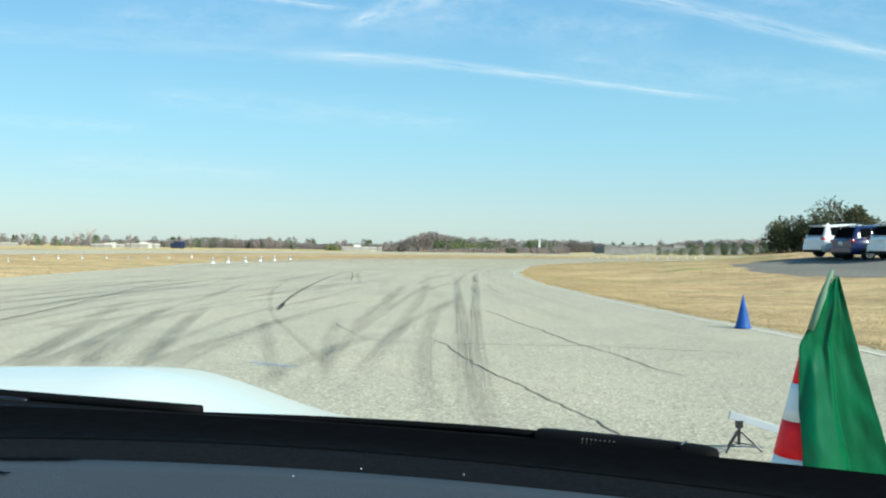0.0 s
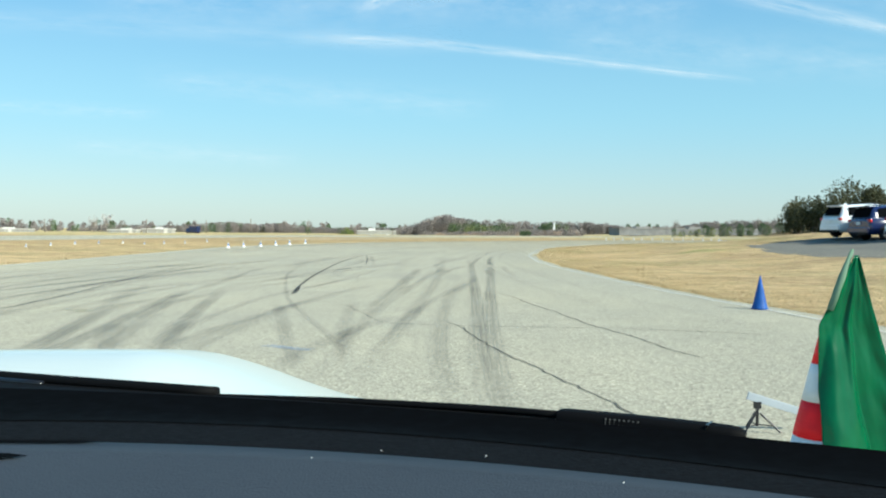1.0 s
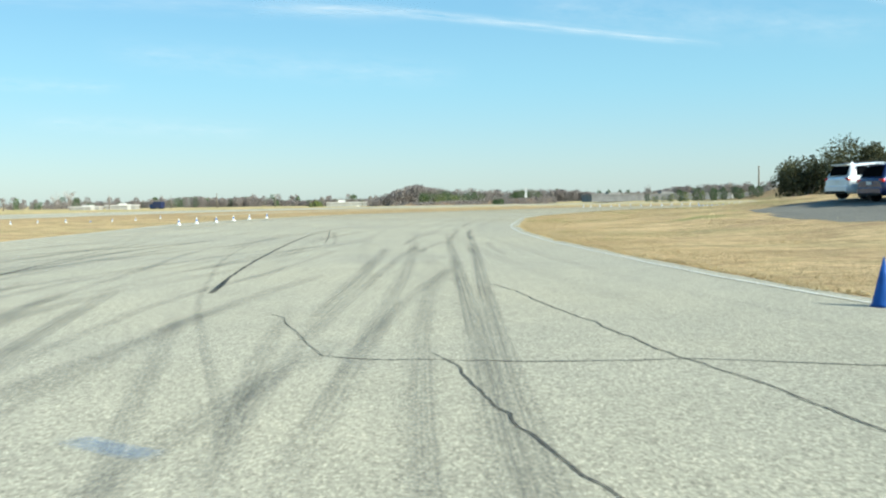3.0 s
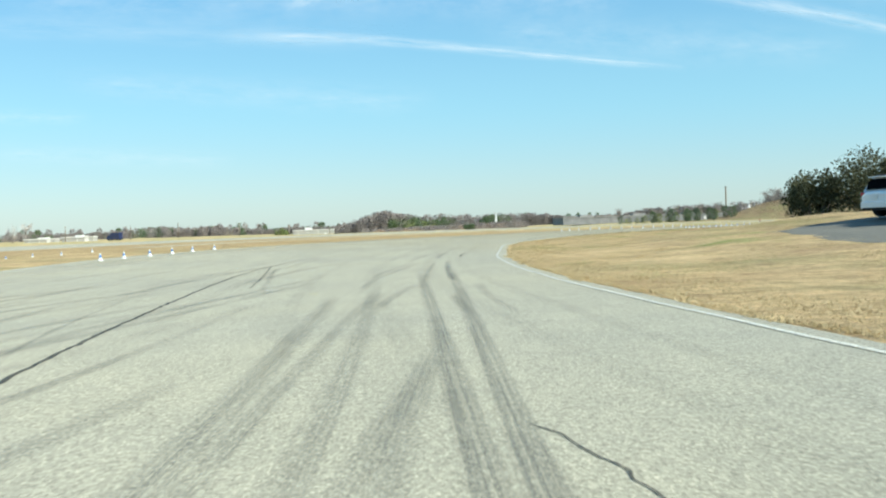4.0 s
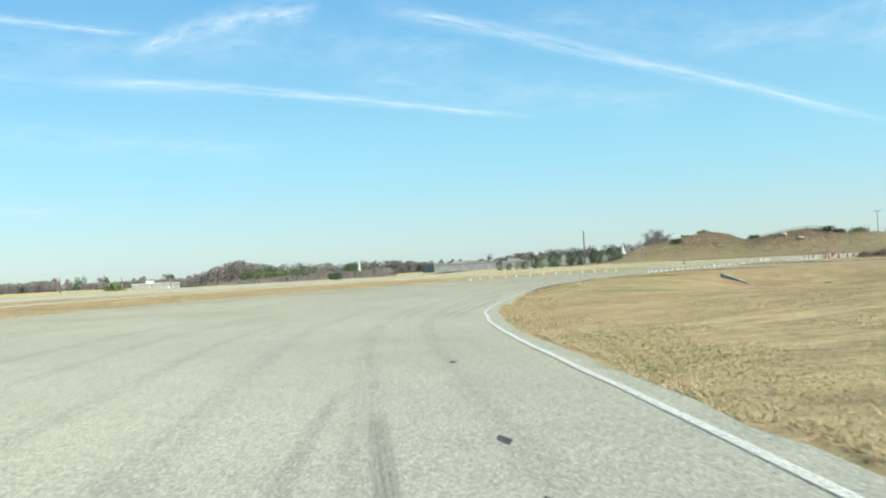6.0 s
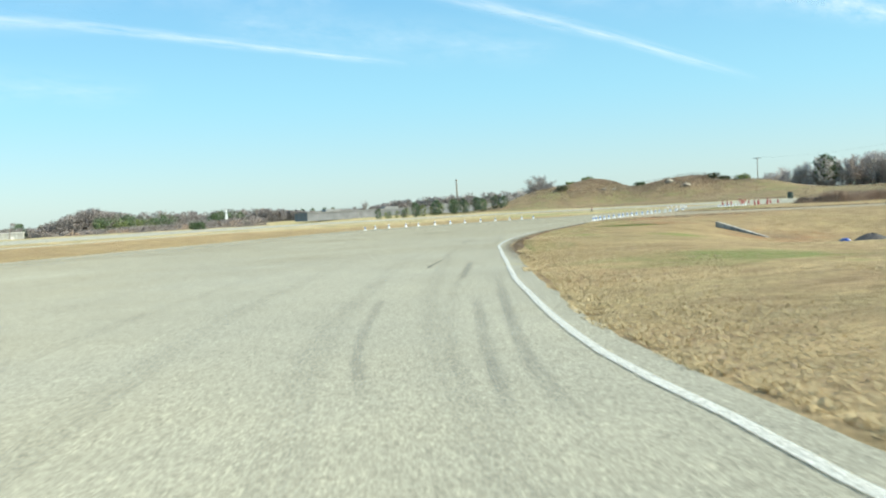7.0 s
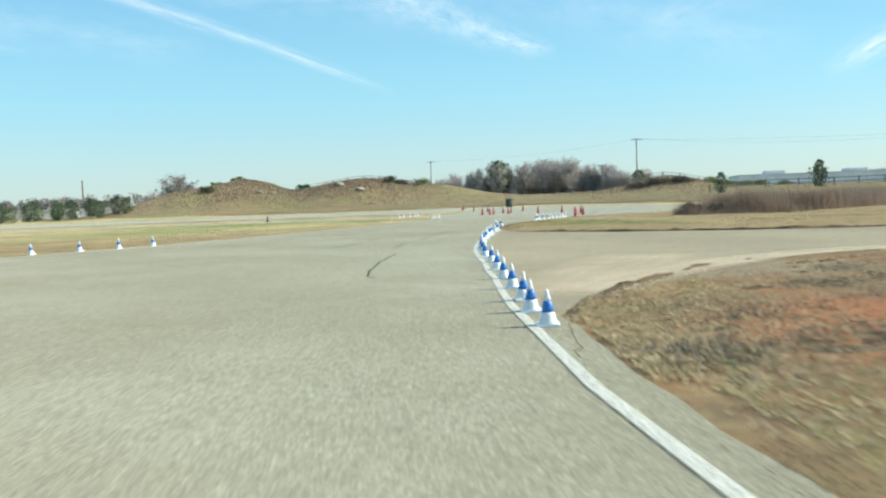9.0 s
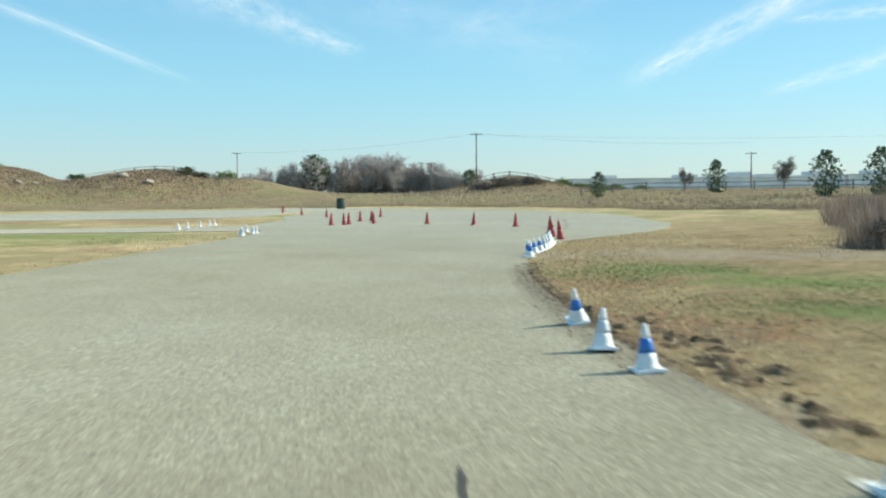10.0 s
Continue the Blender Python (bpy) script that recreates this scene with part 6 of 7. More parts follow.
def mound_spots(r, n):
    c = np.array(((148, 300), (138, 292), (166, 281), (158, 276), (192, 216)))[r.randint(0, 5, n)]
    x, y = c[:, 0] + r.normal(0, 9, n), c[:, 1] + r.normal(0, 8, n)
    return x, y, terrain(x, y) - 0.05, r.uniform(0.4, 1.0, n)


stalks("rough_grass", "rough brown growth on the earth mounds", mound_spots, 12000, 0.5, M_SCRUB, 104, 0.05, 0.8, 5)
stalks("rough_grass", "dry grass on the earth mounds", mound_spots, 9000, 0.5, M_TALLGRASS, 105, 0.05, 0.8, 5)
VERGE = np.concatenate([offset(EDGE_LINE, 0.45), PAD_EDGE[:14]])


def verge_spots(r, n):
    i = r.randint(55, len(VERGE) - 1, n)
    off = np.abs(r.normal(0, 1, n)) * 1.3 + 0.02
    a, b = VERGE[i], VERGE[i + 1]
    t = (b - a) / np.maximum(np.linalg.norm(b - a, axis=1), 1e-6)[:, None]
    p = a + (b - a) * r.rand(n, 1) + np.stack([t[:, 1], -t[:, 0]], 1) * off[:, None]
    ok = clear(p[:, 0], p[:, 1], APRON, TRACK)
    p, off = p[ok], off[ok]
    return p[:, 0], p[:, 1], -0.016 + 0.035 * step01(0.3, 2.2, off), r.uniform(0.5, 1.0, len(p))


stalks("verge_grass", "dry straw grass along the asphalt edge", verge_spots, 30000, 0.045, M_TUFT, 106, 0.0035, 1.8, 4)


def field_spots(r, n):
    y = r.uniform(14, 112, n)
    off = np.abs(r.normal(0, 1, n)) * 6 + 1.0
    x = np.interp(y, EDGE_LINE[:, 1], EDGE_LINE[:, 0]) + off
    ok = clear(x, y, APRON, LOT, TRACK)
    x, y, off = x[ok], y[ok], off[ok]
    patch = 0.65 + 0.5 * np.sin(x * 0.9 + 0.4 * y) * np.sin(y * 0.7 - 0.5 * x)
    return x, y, terrain(x, y) * step01(1, 9, off) + 0.012, r.uniform(0.4, 1.0, len(x)) * patch


stalks("field_grass", "short dry straw tufts in the turf", field_spots, 95000, 0.055, M_TUFT, 107, 0.004, 1.7, 4)


def near_spots(r, n):
    """Beside the lane, thickest at the asphalt, in drifts."""
    y = r.uniform(30, 112, n)
    off = r.exponential(3.2, n) + 0.05
    x = np.interp(y, EDGE_LINE[:, 1], EDGE_LINE[:, 0]) + 0.45 + off
    drift = np.sin(x * 0.7 + 0.4 * y) * np.sin(y * 0.55 - 0.35 * x) + 0.35 * np.sin(x * 1.7 - 0.5 * y) * np.sin(y * 1.3)
    ok = clear(x, y, APRON, LOT, TRACK) & (drift + r.normal(0, 0.8, n) > -0.1) & (off < 16) & ((off > 0.35) | (y < 82))
    x, y, off = x[ok], y[ok], off[ok]
    return x, y, terrain(x, y) * step01(1, 9, off) - 0.005 + 0.02 * step01(0.3, 2.2, off), r.uniform(0.4, 1.0, len(x))


def green_drifts(r, n):
    x, y, z, k = near_spots(r, n * 4)
    ok = np.sin(x * 0.42 + 1.0) * np.sin(y * 0.31 + 0.6) + 0.35 * np.sin(x * 1.1 - y * 0.8) > 0.42
    return x[ok], y[ok], z[ok], k[ok]


def edge_drifts(r, n):
    """Turf creeping over the asphalt's edge."""
    i = r.randint(40, len(EDGE_LINE) - 2, n)
    a = offset(EDGE_LINE, 0.42)[i]
    t = EDGE_LINE[i + 1] - EDGE_LINE[i]
    t /= np.linalg.norm(t, axis=1)[:, None]
    ledge = (a[:, 1] > 82) & (a[:, 1] < 108)    # bare soil there
    bite = 0.10 * np.sin(i * 0.9) + 0.08 * np.sin(i * 2.3 + 1)
    off = bite + np.abs(r.normal(0, 0.16, n)) - 0.04
    p = a + t * r.uniform(0, 1, n)[:, None] + np.stack([t[:, 1], -t[:, 0]], 1) * off[:, None]
    ok = clear(p[:, 0], p[:, 1], APRON) & ~ledge
    p = p[ok]
    return p[:, 0], p[:, 1], np.full(len(p), -0.008), r.uniform(0.4, 1.0, len(p))


def lot_spots(r, n):
    line = np.concatenate([LOT_TOP, LOT_LOW])
    i = r.randint(0, len(line), n)
    x, y = line[i, 0] + r.normal(0, 0.45, n), line[i, 1] + r.normal(0, 0.45, n)
    return x, y, terrain(x, y) - 0.01, r.uniform(0.5, 1.0, n)


stalks("verge_grass", "dry turf creeping over the asphalt edge", edge_drifts, 16000, 0.06, M_TUFT, 141, 0.005, 1.5, 5)
stalks("field_grass", "matted straw blades beside the lane", near_spots, 80000, 0.042, M_TUFT, 142, 0.0032, 3.0, 4)
stalks("field_grass", "brown dead blades in the turf", near_spots, 9000, 0.045, M_SCRUB, 143, 0.0035, 2.6, 4)
stalks("green_grass", "olive green blades in patches of the turf", green_drifts, 18000, 0.042, M_TUFT_GREEN, 144, 0.0032, 2.8, 4)
stalks("verge_grass", "straw tufts along the edge of the parking place", lot_spots, 7000, 0.07, M_TUFT, 145, 0.006, 1.6, 5)


def island_spots(r, n):
    x, y = r.uniform(53, 76, n), r.uniform(121, 141, n)
    ok = clear(x, y, APRON, TRACK)
    return x[ok], y[ok], np.full(ok.sum(), 0.01), r.uniform(0.5, 1.0, ok.sum())


stalks("field_grass", "short dry tufts between the side road and the pad", island_spots, 30000, 0.05, M_TUFT, 108, 0.004, 2.2, 4)


def green_spots(r, n):
    c = np.array(((62.2, 133.4, 1.0, 1.0), (61.2, 131.6, 0.9, 0.8), (28.5, 97.7, 0.5, 0.5), (29.0, 97.2, 0.5, 0.6), (59, 128, 1.0, 2.0), (61.5, 127.2, 0.8, 1.6), (61, 150.5, 3, 0.9), (58.5, 130.2, 0.7, 0.6)))[r.randint(0, 8, n)]
    x, y = r.normal(c[:, 0], c[:, 2]), r.normal(c[:, 1], c[:, 3])
    ok = clear(x, y, APRON, TRACK)
    return x[ok], y[ok], np.full(ok.sum(), 0.01), r.uniform(0.5, 1.0, ok.sum())


stalks("green_grass", "patches of live green grass in the dry turf", green_spots, 13000, 0.045, M_TUFT_GREEN, 109, 0.0035, 2.2, 5)


def outer_spots(r, n):
    i = r.randint(20, len(LEFT_EDGE) - 6, n)
    a, b = LEFT_EDGE[i], LEFT_EDGE[i + 1]
    t = (b - a) / np.linalg.norm(b - a, axis=1)[:, None]
    p = a + (b - a) * r.rand(n, 1) - np.stack([t[:, 1], -t[:, 0]], 1) * (0.1 + np.abs(r.normal(0, 1, n)) * 5)[:, None]
    ok = clear(p[:, 0], p[:, 1], FAR_ROAD, TRACK)
    p = p[ok]
    return p[:, 0], p[:, 1], np.full(len(p), -0.02), r.uniform(0.5, 1.0, len(p))


stalks("infield_grass", "dry grass beyond the outer edge", outer_spots, 16000, 0.07, M_TUFT, 110, 0.008, 1.4, 4)

# broken soil bank where the turf is worn back from the asphalt


def soil_bank(line, label, hgt, seed, solid=0.0, side=1):
    """A low ragged ledge of soil and roots along a line, broken by gaps."""
    r = np.random.RandomState(seed)
    fine = curve(line, 0.2)
    t = np.gradient(fine, axis=0)
    t /= np.linalg.norm(t, axis=1)[:, None]
    nn = np.stack([t[:, 1], -t[:, 0]], 1) * side
    rows = []
    for i, (p, q) in enumerate(zip(fine, nn)):
        ends = min(1, i / 12, (len(fine) - 1 - i) / 12)
        broken = max(solid, min(1.0, 0.5 + 0.45 * math.sin(i * 0.11 + seed) + 0.4 * math.sin(i * 0.27 + 2) + 0.2 * math.sin(i * 0.73)))
        k = ends * max(0.0, broken)
        w = 0.10 * math.sin(i * 0.13) + 0.10 * math.sin(i * 0.41 + 2) + 0.05 * math.sin(i * 1.3)
        row = []
        for o, z in ((-0.16, -0.07), (-0.1, -0.02), (0.02, 0.003), (0.13, hgt * 0.6), (0.18, hgt), (0.25, hgt * 0.9), (0.36, hgt * 0.4), (0.5, -0.02), (0.75, -0.09)):
            oo = 0.5 * o + (w if 0.05 < o < 1 else 0) * 0.5
            zz = z * k - 0.045 * (1 - k) + r.normal(0, 0.018) if 0.1 < o < 0.7 else z
            row.append((p[0] + q[0] * oo + r.normal(0, 0.015), p[1] + q[1] * oo + r.normal(0, 0.015), zz))
        rows.append(row)
    g = Geo().grid(rows)
    if side > 0:
        g.f = [f[::-1] for f in g.f]
    single("soil_bank", g, M_SOIL, label, "soil bank", kind="structure", smooth=True)


def nearest(x, y):
    return int(np.argmin(np.hypot(VERGE[:, 0] - x, VERGE[:, 1] - y)))


soil_bank(VERGE[nearest(16.5, 83):nearest(32, 107.3)], "dark eroded soil ledge at the asphalt edge", 0.05, 1, 0.45)
soil_bank(VERGE[nearest(54.0, 130):nearest(64.5, 137.2)], "dark eroded soil ledge behind tilted cones", 0.07, 2, 0.5)
i0 = int(np.argmin(np.hypot(APRON_FAR[:, 0] - 52.4, APRON_FAR[:, 1] - 128)))
soil_bank(APRON_FAR[i0:i0 + 45], "dark soil edge of the turf beside the side road", 0.06, 3, 0.8, -1)
i0 = int(np.argmin(np.hypot(APRON_NEAR[:, 0] - 33.4, APRON_NEAR[:, 1] - 109.2)))
soil_bank(APRON_NEAR[i0:i0 + 16], "broken soil hummocks at the corner of the side road", 0.035, 4)


def hummocks(label, seed, n, spot, wide, tall):
    """Lumps of torn turf and soil; spot(r) gives each one's place."""
    r = np.random.RandomState(seed)
    g = Geo()
    for _ in range(n):
        x, y = spot(r)
        if not clear(np.array([x]), np.array([y]), APRON, TRACK)[0]:
            continue
        w, h, a = r.uniform(0.3, 1.0) * wide, r.uniform(0.3, 1.0) * tall, r.uniform(0, 3.14)
        rows = []
        for rho in (0.05, 0.4, 0.75, 1.0):
            rows.append([(x + w * rho * (1.5 * math.cos(t) * math.cos(a) - math.sin(t) * math.sin(a)) * (1 + 0.2 * math.sin(3 * t + x)), y + w * rho * (1.5 * math.cos(t) * math.sin(a) + math.sin(t) * math.cos(a)) * (1 + 0.2 * math.sin(2 * t + y)),
                          h * (1 - rho ** 1.7) - 0.045 + r.normal(0, 0.006)) for t in np.linspace(0, 2 * math.pi, 13)])
        g.grid(rows[::-1])
    single("soil_lumps", g, M_SOIL, label, "soil", kind="stuff", smooth=True)


def corner_lump(r):
    u = r.rand() ** 0.8
    return 34.0 + 8.5 * u + r.normal(0, 0.35), 108.9 + 3.2 * u - r.rand() ** 1.3 * (1.2 + 5 * u)


def verge_lump(r):
    u = r.rand()
    if r.rand() < 0.7:
        return 53.6 + 3.6 * u + r.normal(0, 0.12), 129.0 + 2.75 * u + r.normal(0, 0.14)
    return 55.9 + 2.2 * u + r.normal(0, 0.1), 130.75 - 0.7 * u + r.normal(0, 0.1)


hummocks("lumps of torn brown turf and soil", 12, 90, corner_lump, 0.40, 0.09)
def ledge_lump(r):
    i = r.randint(nearest(17.5, 86), nearest(30.5, 105.5))
    p, q = VERGE[i], VERGE[i + 1]
    t = (q - p) / np.linalg.norm(q - p)
    o = 0.10 + abs(r.normal(0, 0.09))
    return tuple(p + (q - p) * r.rand() + np.array([t[1], -t[0]]) * o)


hummocks("dark clods along the eroded asphalt edge", 14, 260, ledge_lump, 0.11, 0.075)
hummocks("dark clods of torn soil behind tilted cones", 13, 110, verge_lump, 0.17, 0.075)


def corner_spots(r, n):
    u = r.rand(n) ** 0.8
    x, y = 34.0 + 9 * u + r.normal(0, 0.4, n), 108.9 + 3.0 * u - r.rand(n) ** 1.3 * (1.2 + 6 * u)
    keep = clear(x, y, APRON, TRACK) & (np.sin(x * 2.3 + y) * np.sin(y * 2.9 - x) + r.normal(0, 0.4, n) > 0.1)
    x, y = x[keep], y[keep]
    return x, y, np.full(len(x), -0.01), r.uniform(0.4, 1.0, len(x))


stalks("rough_grass", "dry brown tussocks on the worn corner", corner_spots, 9000, 0.085, M_TALLGRASS, 131, 0.005, 1.3, 5)
stalks("rough_grass", "dark dead tussocks on the worn corner", corner_spots, 3000, 0.10, M_TWIG_DARK, 132, 0.006, 1.3, 5)


def crumbs(line, n, seed, label):
    """Small stones and clods shed from the broken edge onto the asphalt."""
    r = np.random.RandomState(seed)
    g = Geo()
    i = r.randint(0, len(line) - 1, n)
    t = np.gradient(line, axis=0)
    t /= np.linalg.norm(t, axis=1)[:, None]
    for k in i:
        p = line[k] + (line[k + 1] - line[k]) * r.rand() + np.array([t[k][1], -t[k][0]]) * (0.12 - abs(r.normal(0, 0.16)))
        s_ = r.uniform(0.004, 0.015)
        a = r.uniform(0, 6.28)
        c, q = math.cos(a) * s_, math.sin(a) * s_
        g.add([(p[0] + c, p[1] + q, 0), (p[0] - q, p[1] + c, 0), (p[0] - c, p[1] - q, 0), (p[0] + q, p[1] - c, 0), (p[0] + 0.3 * c, p[1] - 0.2 * q, s_ * r.uniform(0.6, 1.1))], [(0, 1, 4), (1, 2, 4), (2, 3, 4), (3, 0, 4)])
    single("soil_crumbs", g, M_SOIL, label, "soil", kind="stuff")


crumbs(VERGE[nearest(14.2, 79):nearest(33, 108.6)], 4000, 5, "clods and grit along the broken asphalt edge")
crumbs(VERGE[nearest(54, 130):nearest(64.5, 137.2)], 1800, 6, "clods and grit at the pad's broken edge")
for a, b, nm in (((13.2, 77), (33, 108.6), "brown dirt film along the asphalt edge"), ((53.6, 129.6), (64.5, 137.2), "brown dirt film at the pad's edge")):
    dirt = VERGE[nearest(*a):nearest(*b)]
    mark("dirt_film", ribbon(offset(dirt, -0.08), 0.62, 0.003), M_EDGE_DIRT, nm, "dirt")

# ---- built things in the distance ----
M_POLE = plain("weathered_pole", (0.20, 0.165, 0.13), 0.85, vary=0.2)
M_WIRE = plain("wire", (0.10, 0.11, 0.12), 0.6)
M_RAIL = plain("weathered_rail", (0.23, 0.19, 0.15), 0.85, vary=0.2)
M_WALL_GREY = plain("grey_cladding", (0.86, 0.84, 0.79), 0.7, scale=0.3)
M_WALL_WHITE = plain("white_cladding", (0.37, 0.355, 0.32), 0.6, scale=0.3)
M_ROOF = plain("grey_roof", (0.66, 0.64, 0.60), 0.7, scale=0.3)
M_CONCRETE_WALL = plain("aged_concrete", (0.33, 0.30, 0.25), 0.9, vary=0.35, scale=3, bump=0.8)
M_SHED = plain("grey_shed_cladding", (0.2, 0.2, 0.2), 0.8, vary=0.2, scale=0.4)
M_SHED_ROOF = plain("weathered_shed_roof", (0.26, 0.255, 0.24), 0.85, vary=0.2, scale=0.4)
M_BLUE_DRUM = plain("blue_drum", (0.03, 0.07, 0.30), 0.4)
M_TARP = plain("dark_tarp", (0.06, 0.05, 0.042), 0.8, vary=0.3, scale=2, bump=0.6)


def utility_pole(x, y, h, turn, label, arms=1):
    ob = thing("utility_pole", label, "utility pole", pose(x, y, gz(x, y), 0, 0, turn), "utility poles")
    part("shaft", Geo().tube([(0, 0, -0.5), (0, 0, h)], [0.17, 0.11], 8), M_POLE, ob, smooth=True)
    for i in range(arms):
        part("crossarm", Geo().box((0, 0, h - 0.25 - 0.8 * i), (2.4, 0.12, 0.14)), M_POLE, ob)
        for k in (-1.05, -0.5, 0.5, 1.05):
            part("insulator", Geo().lathe([(0.05, 0), (0.06, 0.1), (0.03, 0.2)], 8, (k, 0, h - 0.18 - 0.8 * i)), M_WALL_GREY, ob)
    return Vector((x, y, gz(x, y) + h))


tops = [utility_pole(205, 301.7, 12.4 - gz(205, 301.7), -40, "tall wooden utility pole behind the mounds"), utility_pole(206, 233.4, 13.8 - gz(206, 233.4), -56, "tall wooden utility pole above a fenced mound"),
        utility_pole(252.7, 194, 10.2 - gz(252.7, 194), -72, "wooden utility pole near long grey buildings")]
utility_pole(243, 272, 8.0, -55, "thin wooden utility pole farther off")
utility_pole(206, 352, 8.2, -35, "distant wooden utility pole with two crossarms", 2)
mast = thing("mast", "tall dark far-off chimney on the skyline", "chimney", pose(480, 1230, gz(480, 1230)))
part("shaft", Geo().tube([(0, 0, -1), (0, 0, 28), (0, 0, 40)], [1.15, 0.95, 0.9], 10), M_POLE, mast, smooth=True)
part("collar", Geo().lathe([(0.95, 38.8), (1.2, 39.1), (1.2, 40.2), (0.9, 40.5)], 10), M_POLE, mast)
for x, y, h in ((-118, 300, 6), (-84, 292, 6), (-52, 290, 6), (-36, 300, 6), (-22, 310, 6), (-10, 320, 6), (-70, 310, 6)):
    utility_pole(x, y, h * 0.75, 0, "slim pale light pole beyond the infield", 0)


def wire(a, b, sag, label):
    g = Geo().tube([a.lerp(b, k) - Vector((0, 0, 4 * sag * k * (1 - k))) for k in np.linspace(0, 1, 14)], 0.014, 4, False)
    single("power_line", g, M_WIRE, label, "cable", "power lines")


wire(tops[0], tops[1], 1.2, "thin sagging power line between poles")
wire(tops[1], tops[2] + Vector((0, 0, 2.2)), 1.0, "thin sagging power line between poles")
wire(tops[1] + Vector((0.8, 0.3, -0.2)), Vector((262, 150, 13)), 1.0, "thin sagging power line between poles")


def rail_fence(pts, h, label):
    ob = thing("rail_fence", label, "fence", pose(pts[0][0], pts[0][1], gz(*pts[0])), "rail fences")
    base = Vector((pts[0][0], pts[0][1], gz(*pts[0])))
    line = curve(pts, 3.2)
    prev = None
    for x, y in line:
        p = Vector((x, y, gz(x, y))) - base
        part("post", Geo().box(p + Vector((0, 0, h / 2 - 0.1)), (0.16, 0.16, h + 0.2)), M_RAIL, ob)
        if prev is not None:
            for k in (0.45, 0.9):
                part("rail", Geo().tube([prev + Vector((0, 0, h * k)), p + Vector((0, 0, h * k))], 0.06, 5), M_RAIL, ob)
        prev = p


rail_fence([(156, 184), (160, 177), (163, 168), (165.5, 158), (168, 146)], 1.2, "weathered wooden rail fence on rough ground")
rail_fence([(186, 221), (190, 219), (195, 215), (200, 209)], 1.1, "weathered rail fence over a small mound")
rail_fence([(154, 287), (160, 286), (167, 283), (173, 279), (178, 272)], 1.0, "weathered rail fence along a mound top")


def long_building(x, y, turn, length, deep, h, wall, label, bays, name="building", top=M_ROOF):
    """A low flat-roofed hall with wall panels, doors and roof units."""
    ob = thing(name, label, "building", pose(x, y, gz(x, y) - 0.3, 0, 0, turn))
    part("wall", Geo().box((0, 0, h / 2), (length, deep, h)), wall, ob)
    part("roof", Geo().box((0, 0, h + 0.15), (length + 0.5, deep + 0.5, 0.3)), top, ob)
    for i in range(bays):
        cx = -length / 2 + (i + 0.5) * length / bays
        part("panel_joint", Geo().box((cx, -deep / 2 - 0.02, h * 0.5), (0.12, 0.05, h * 0.98)), top, ob)
        if i % 3 == 1:
            part("roof_unit", Geo().box((cx, 0, h + 0.3 + h * 0.12), (length / bays * 0.7, deep * 0.3, h * 0.3)), top, ob)
    part("door", Geo().box((length * 0.3, -deep / 2 - 0.03, 1.1), (1.2, 0.06, 2.2)), M_ROOF, ob)
    return ob


long_building(331, 240, -53, 74, 30, 4.3, M_WALL_GREY, "long pale grey factory hall with roof units", 9)
long_building(352, 222, -53, 40, 26, 5.0, M_WALL_GREY, "taller pale grey factory hall", 5)
long_building(380, 178, -60, 60, 30, 5.2, M_WALL_GREY, "long grey factory hall behind pines", 8)
long_building(112, 378, 5, 72, 14, 2.6, M_SHED, "long low grey shed behind conifers", 10, top=M_SHED_ROOF)
long_building(-83.5, 304, 0, 9, 5, 1.7, M_WALL_WHITE, "small white cabin beyond the infield", 3)
long_building(-97, 312, 0, 9, 5, 1.4, M_WALL_WHITE, "low white cabin beyond the infield", 3)
long_building(-20, 421, 0, 17, 8, 3.4, M_WALL_WHITE, "low white shed before a far wood", 4)
long_building(-150, 330, 8, 30, 8, 1.5, M_WALL_WHITE, "long low white shed beyond the infield", 6)
long_building(16, 500, 0, 12, 8, 3, M_WALL_WHITE, "low white house before a far wood", 3)


M_STEEPLE = plain("white_boarding", (0.62, 0.63, 0.63), 0.5, vary=0.05)


def steeple(x, y, h, w, label):
    ob = thing("steeple", label, "steeple", pose(x, y, gz(x, y)))
    part("shaft", Geo().box((0, 0, h * 0.32), (w, w, h * 0.64)), M_STEEPLE, ob)
    part("belfry", Geo().box((0, 0, h * 0.69), (w * 0.75, w * 0.75, h * 0.1)), M_STEEPLE, ob)
    part("spire", Geo().lathe([(w * 0.42, h * 0.74), (w * 0.2, h * 0.95), (0.05, h * 1.2)], 8), M_STEEPLE, ob)


steeple(65.5, 470, 6.7, 1.15, "thin white church steeple above a far wood")
steeple(168, 412, 6.0, 1.9, "small white tower beside far conifers")


def box_truck():
    ob = thing("truck", "dark blue box truck standing beyond the infield", "truck", pose(-62.8, 262.5, gz(-62.8, 262.5), 0, 0, 70))
    ob.scale = (0.72, 0.72, 0.72)
    part("box", Geo().box((0, -0.6, 1.75), (2.3, 3.6, 2.3)), M_BLUE_PAINT, ob, bevel=0.05)
    part("cab", Geo().box((0, 1.9, 1.3), (2.1, 1.4, 1.6), None, 0.85), M_BLUE_PAINT, ob, bevel=0.1)
    part("windscreen", Geo().box((0, 2.58, 1.6), (1.7, 0.1, 0.6)), M_GLASS_DARK, ob)
    part("chassis", Geo().box((0, 0, 0.55), (1.9, 5.0, 0.2)), M_TRIM, ob)
    for sx in (-1, 1):
        for y in (-1.5, 1.8):
            wh = part("wheel", Geo().lathe([(0.3, -0.14), (0.42, -0.13), (0.42, 0.13), (0.3, 0.14)], 16), M_TYRE, ob)
            wh.matrix_local = pose(sx * 0.95, y, 0.42, 0, 90, 0)


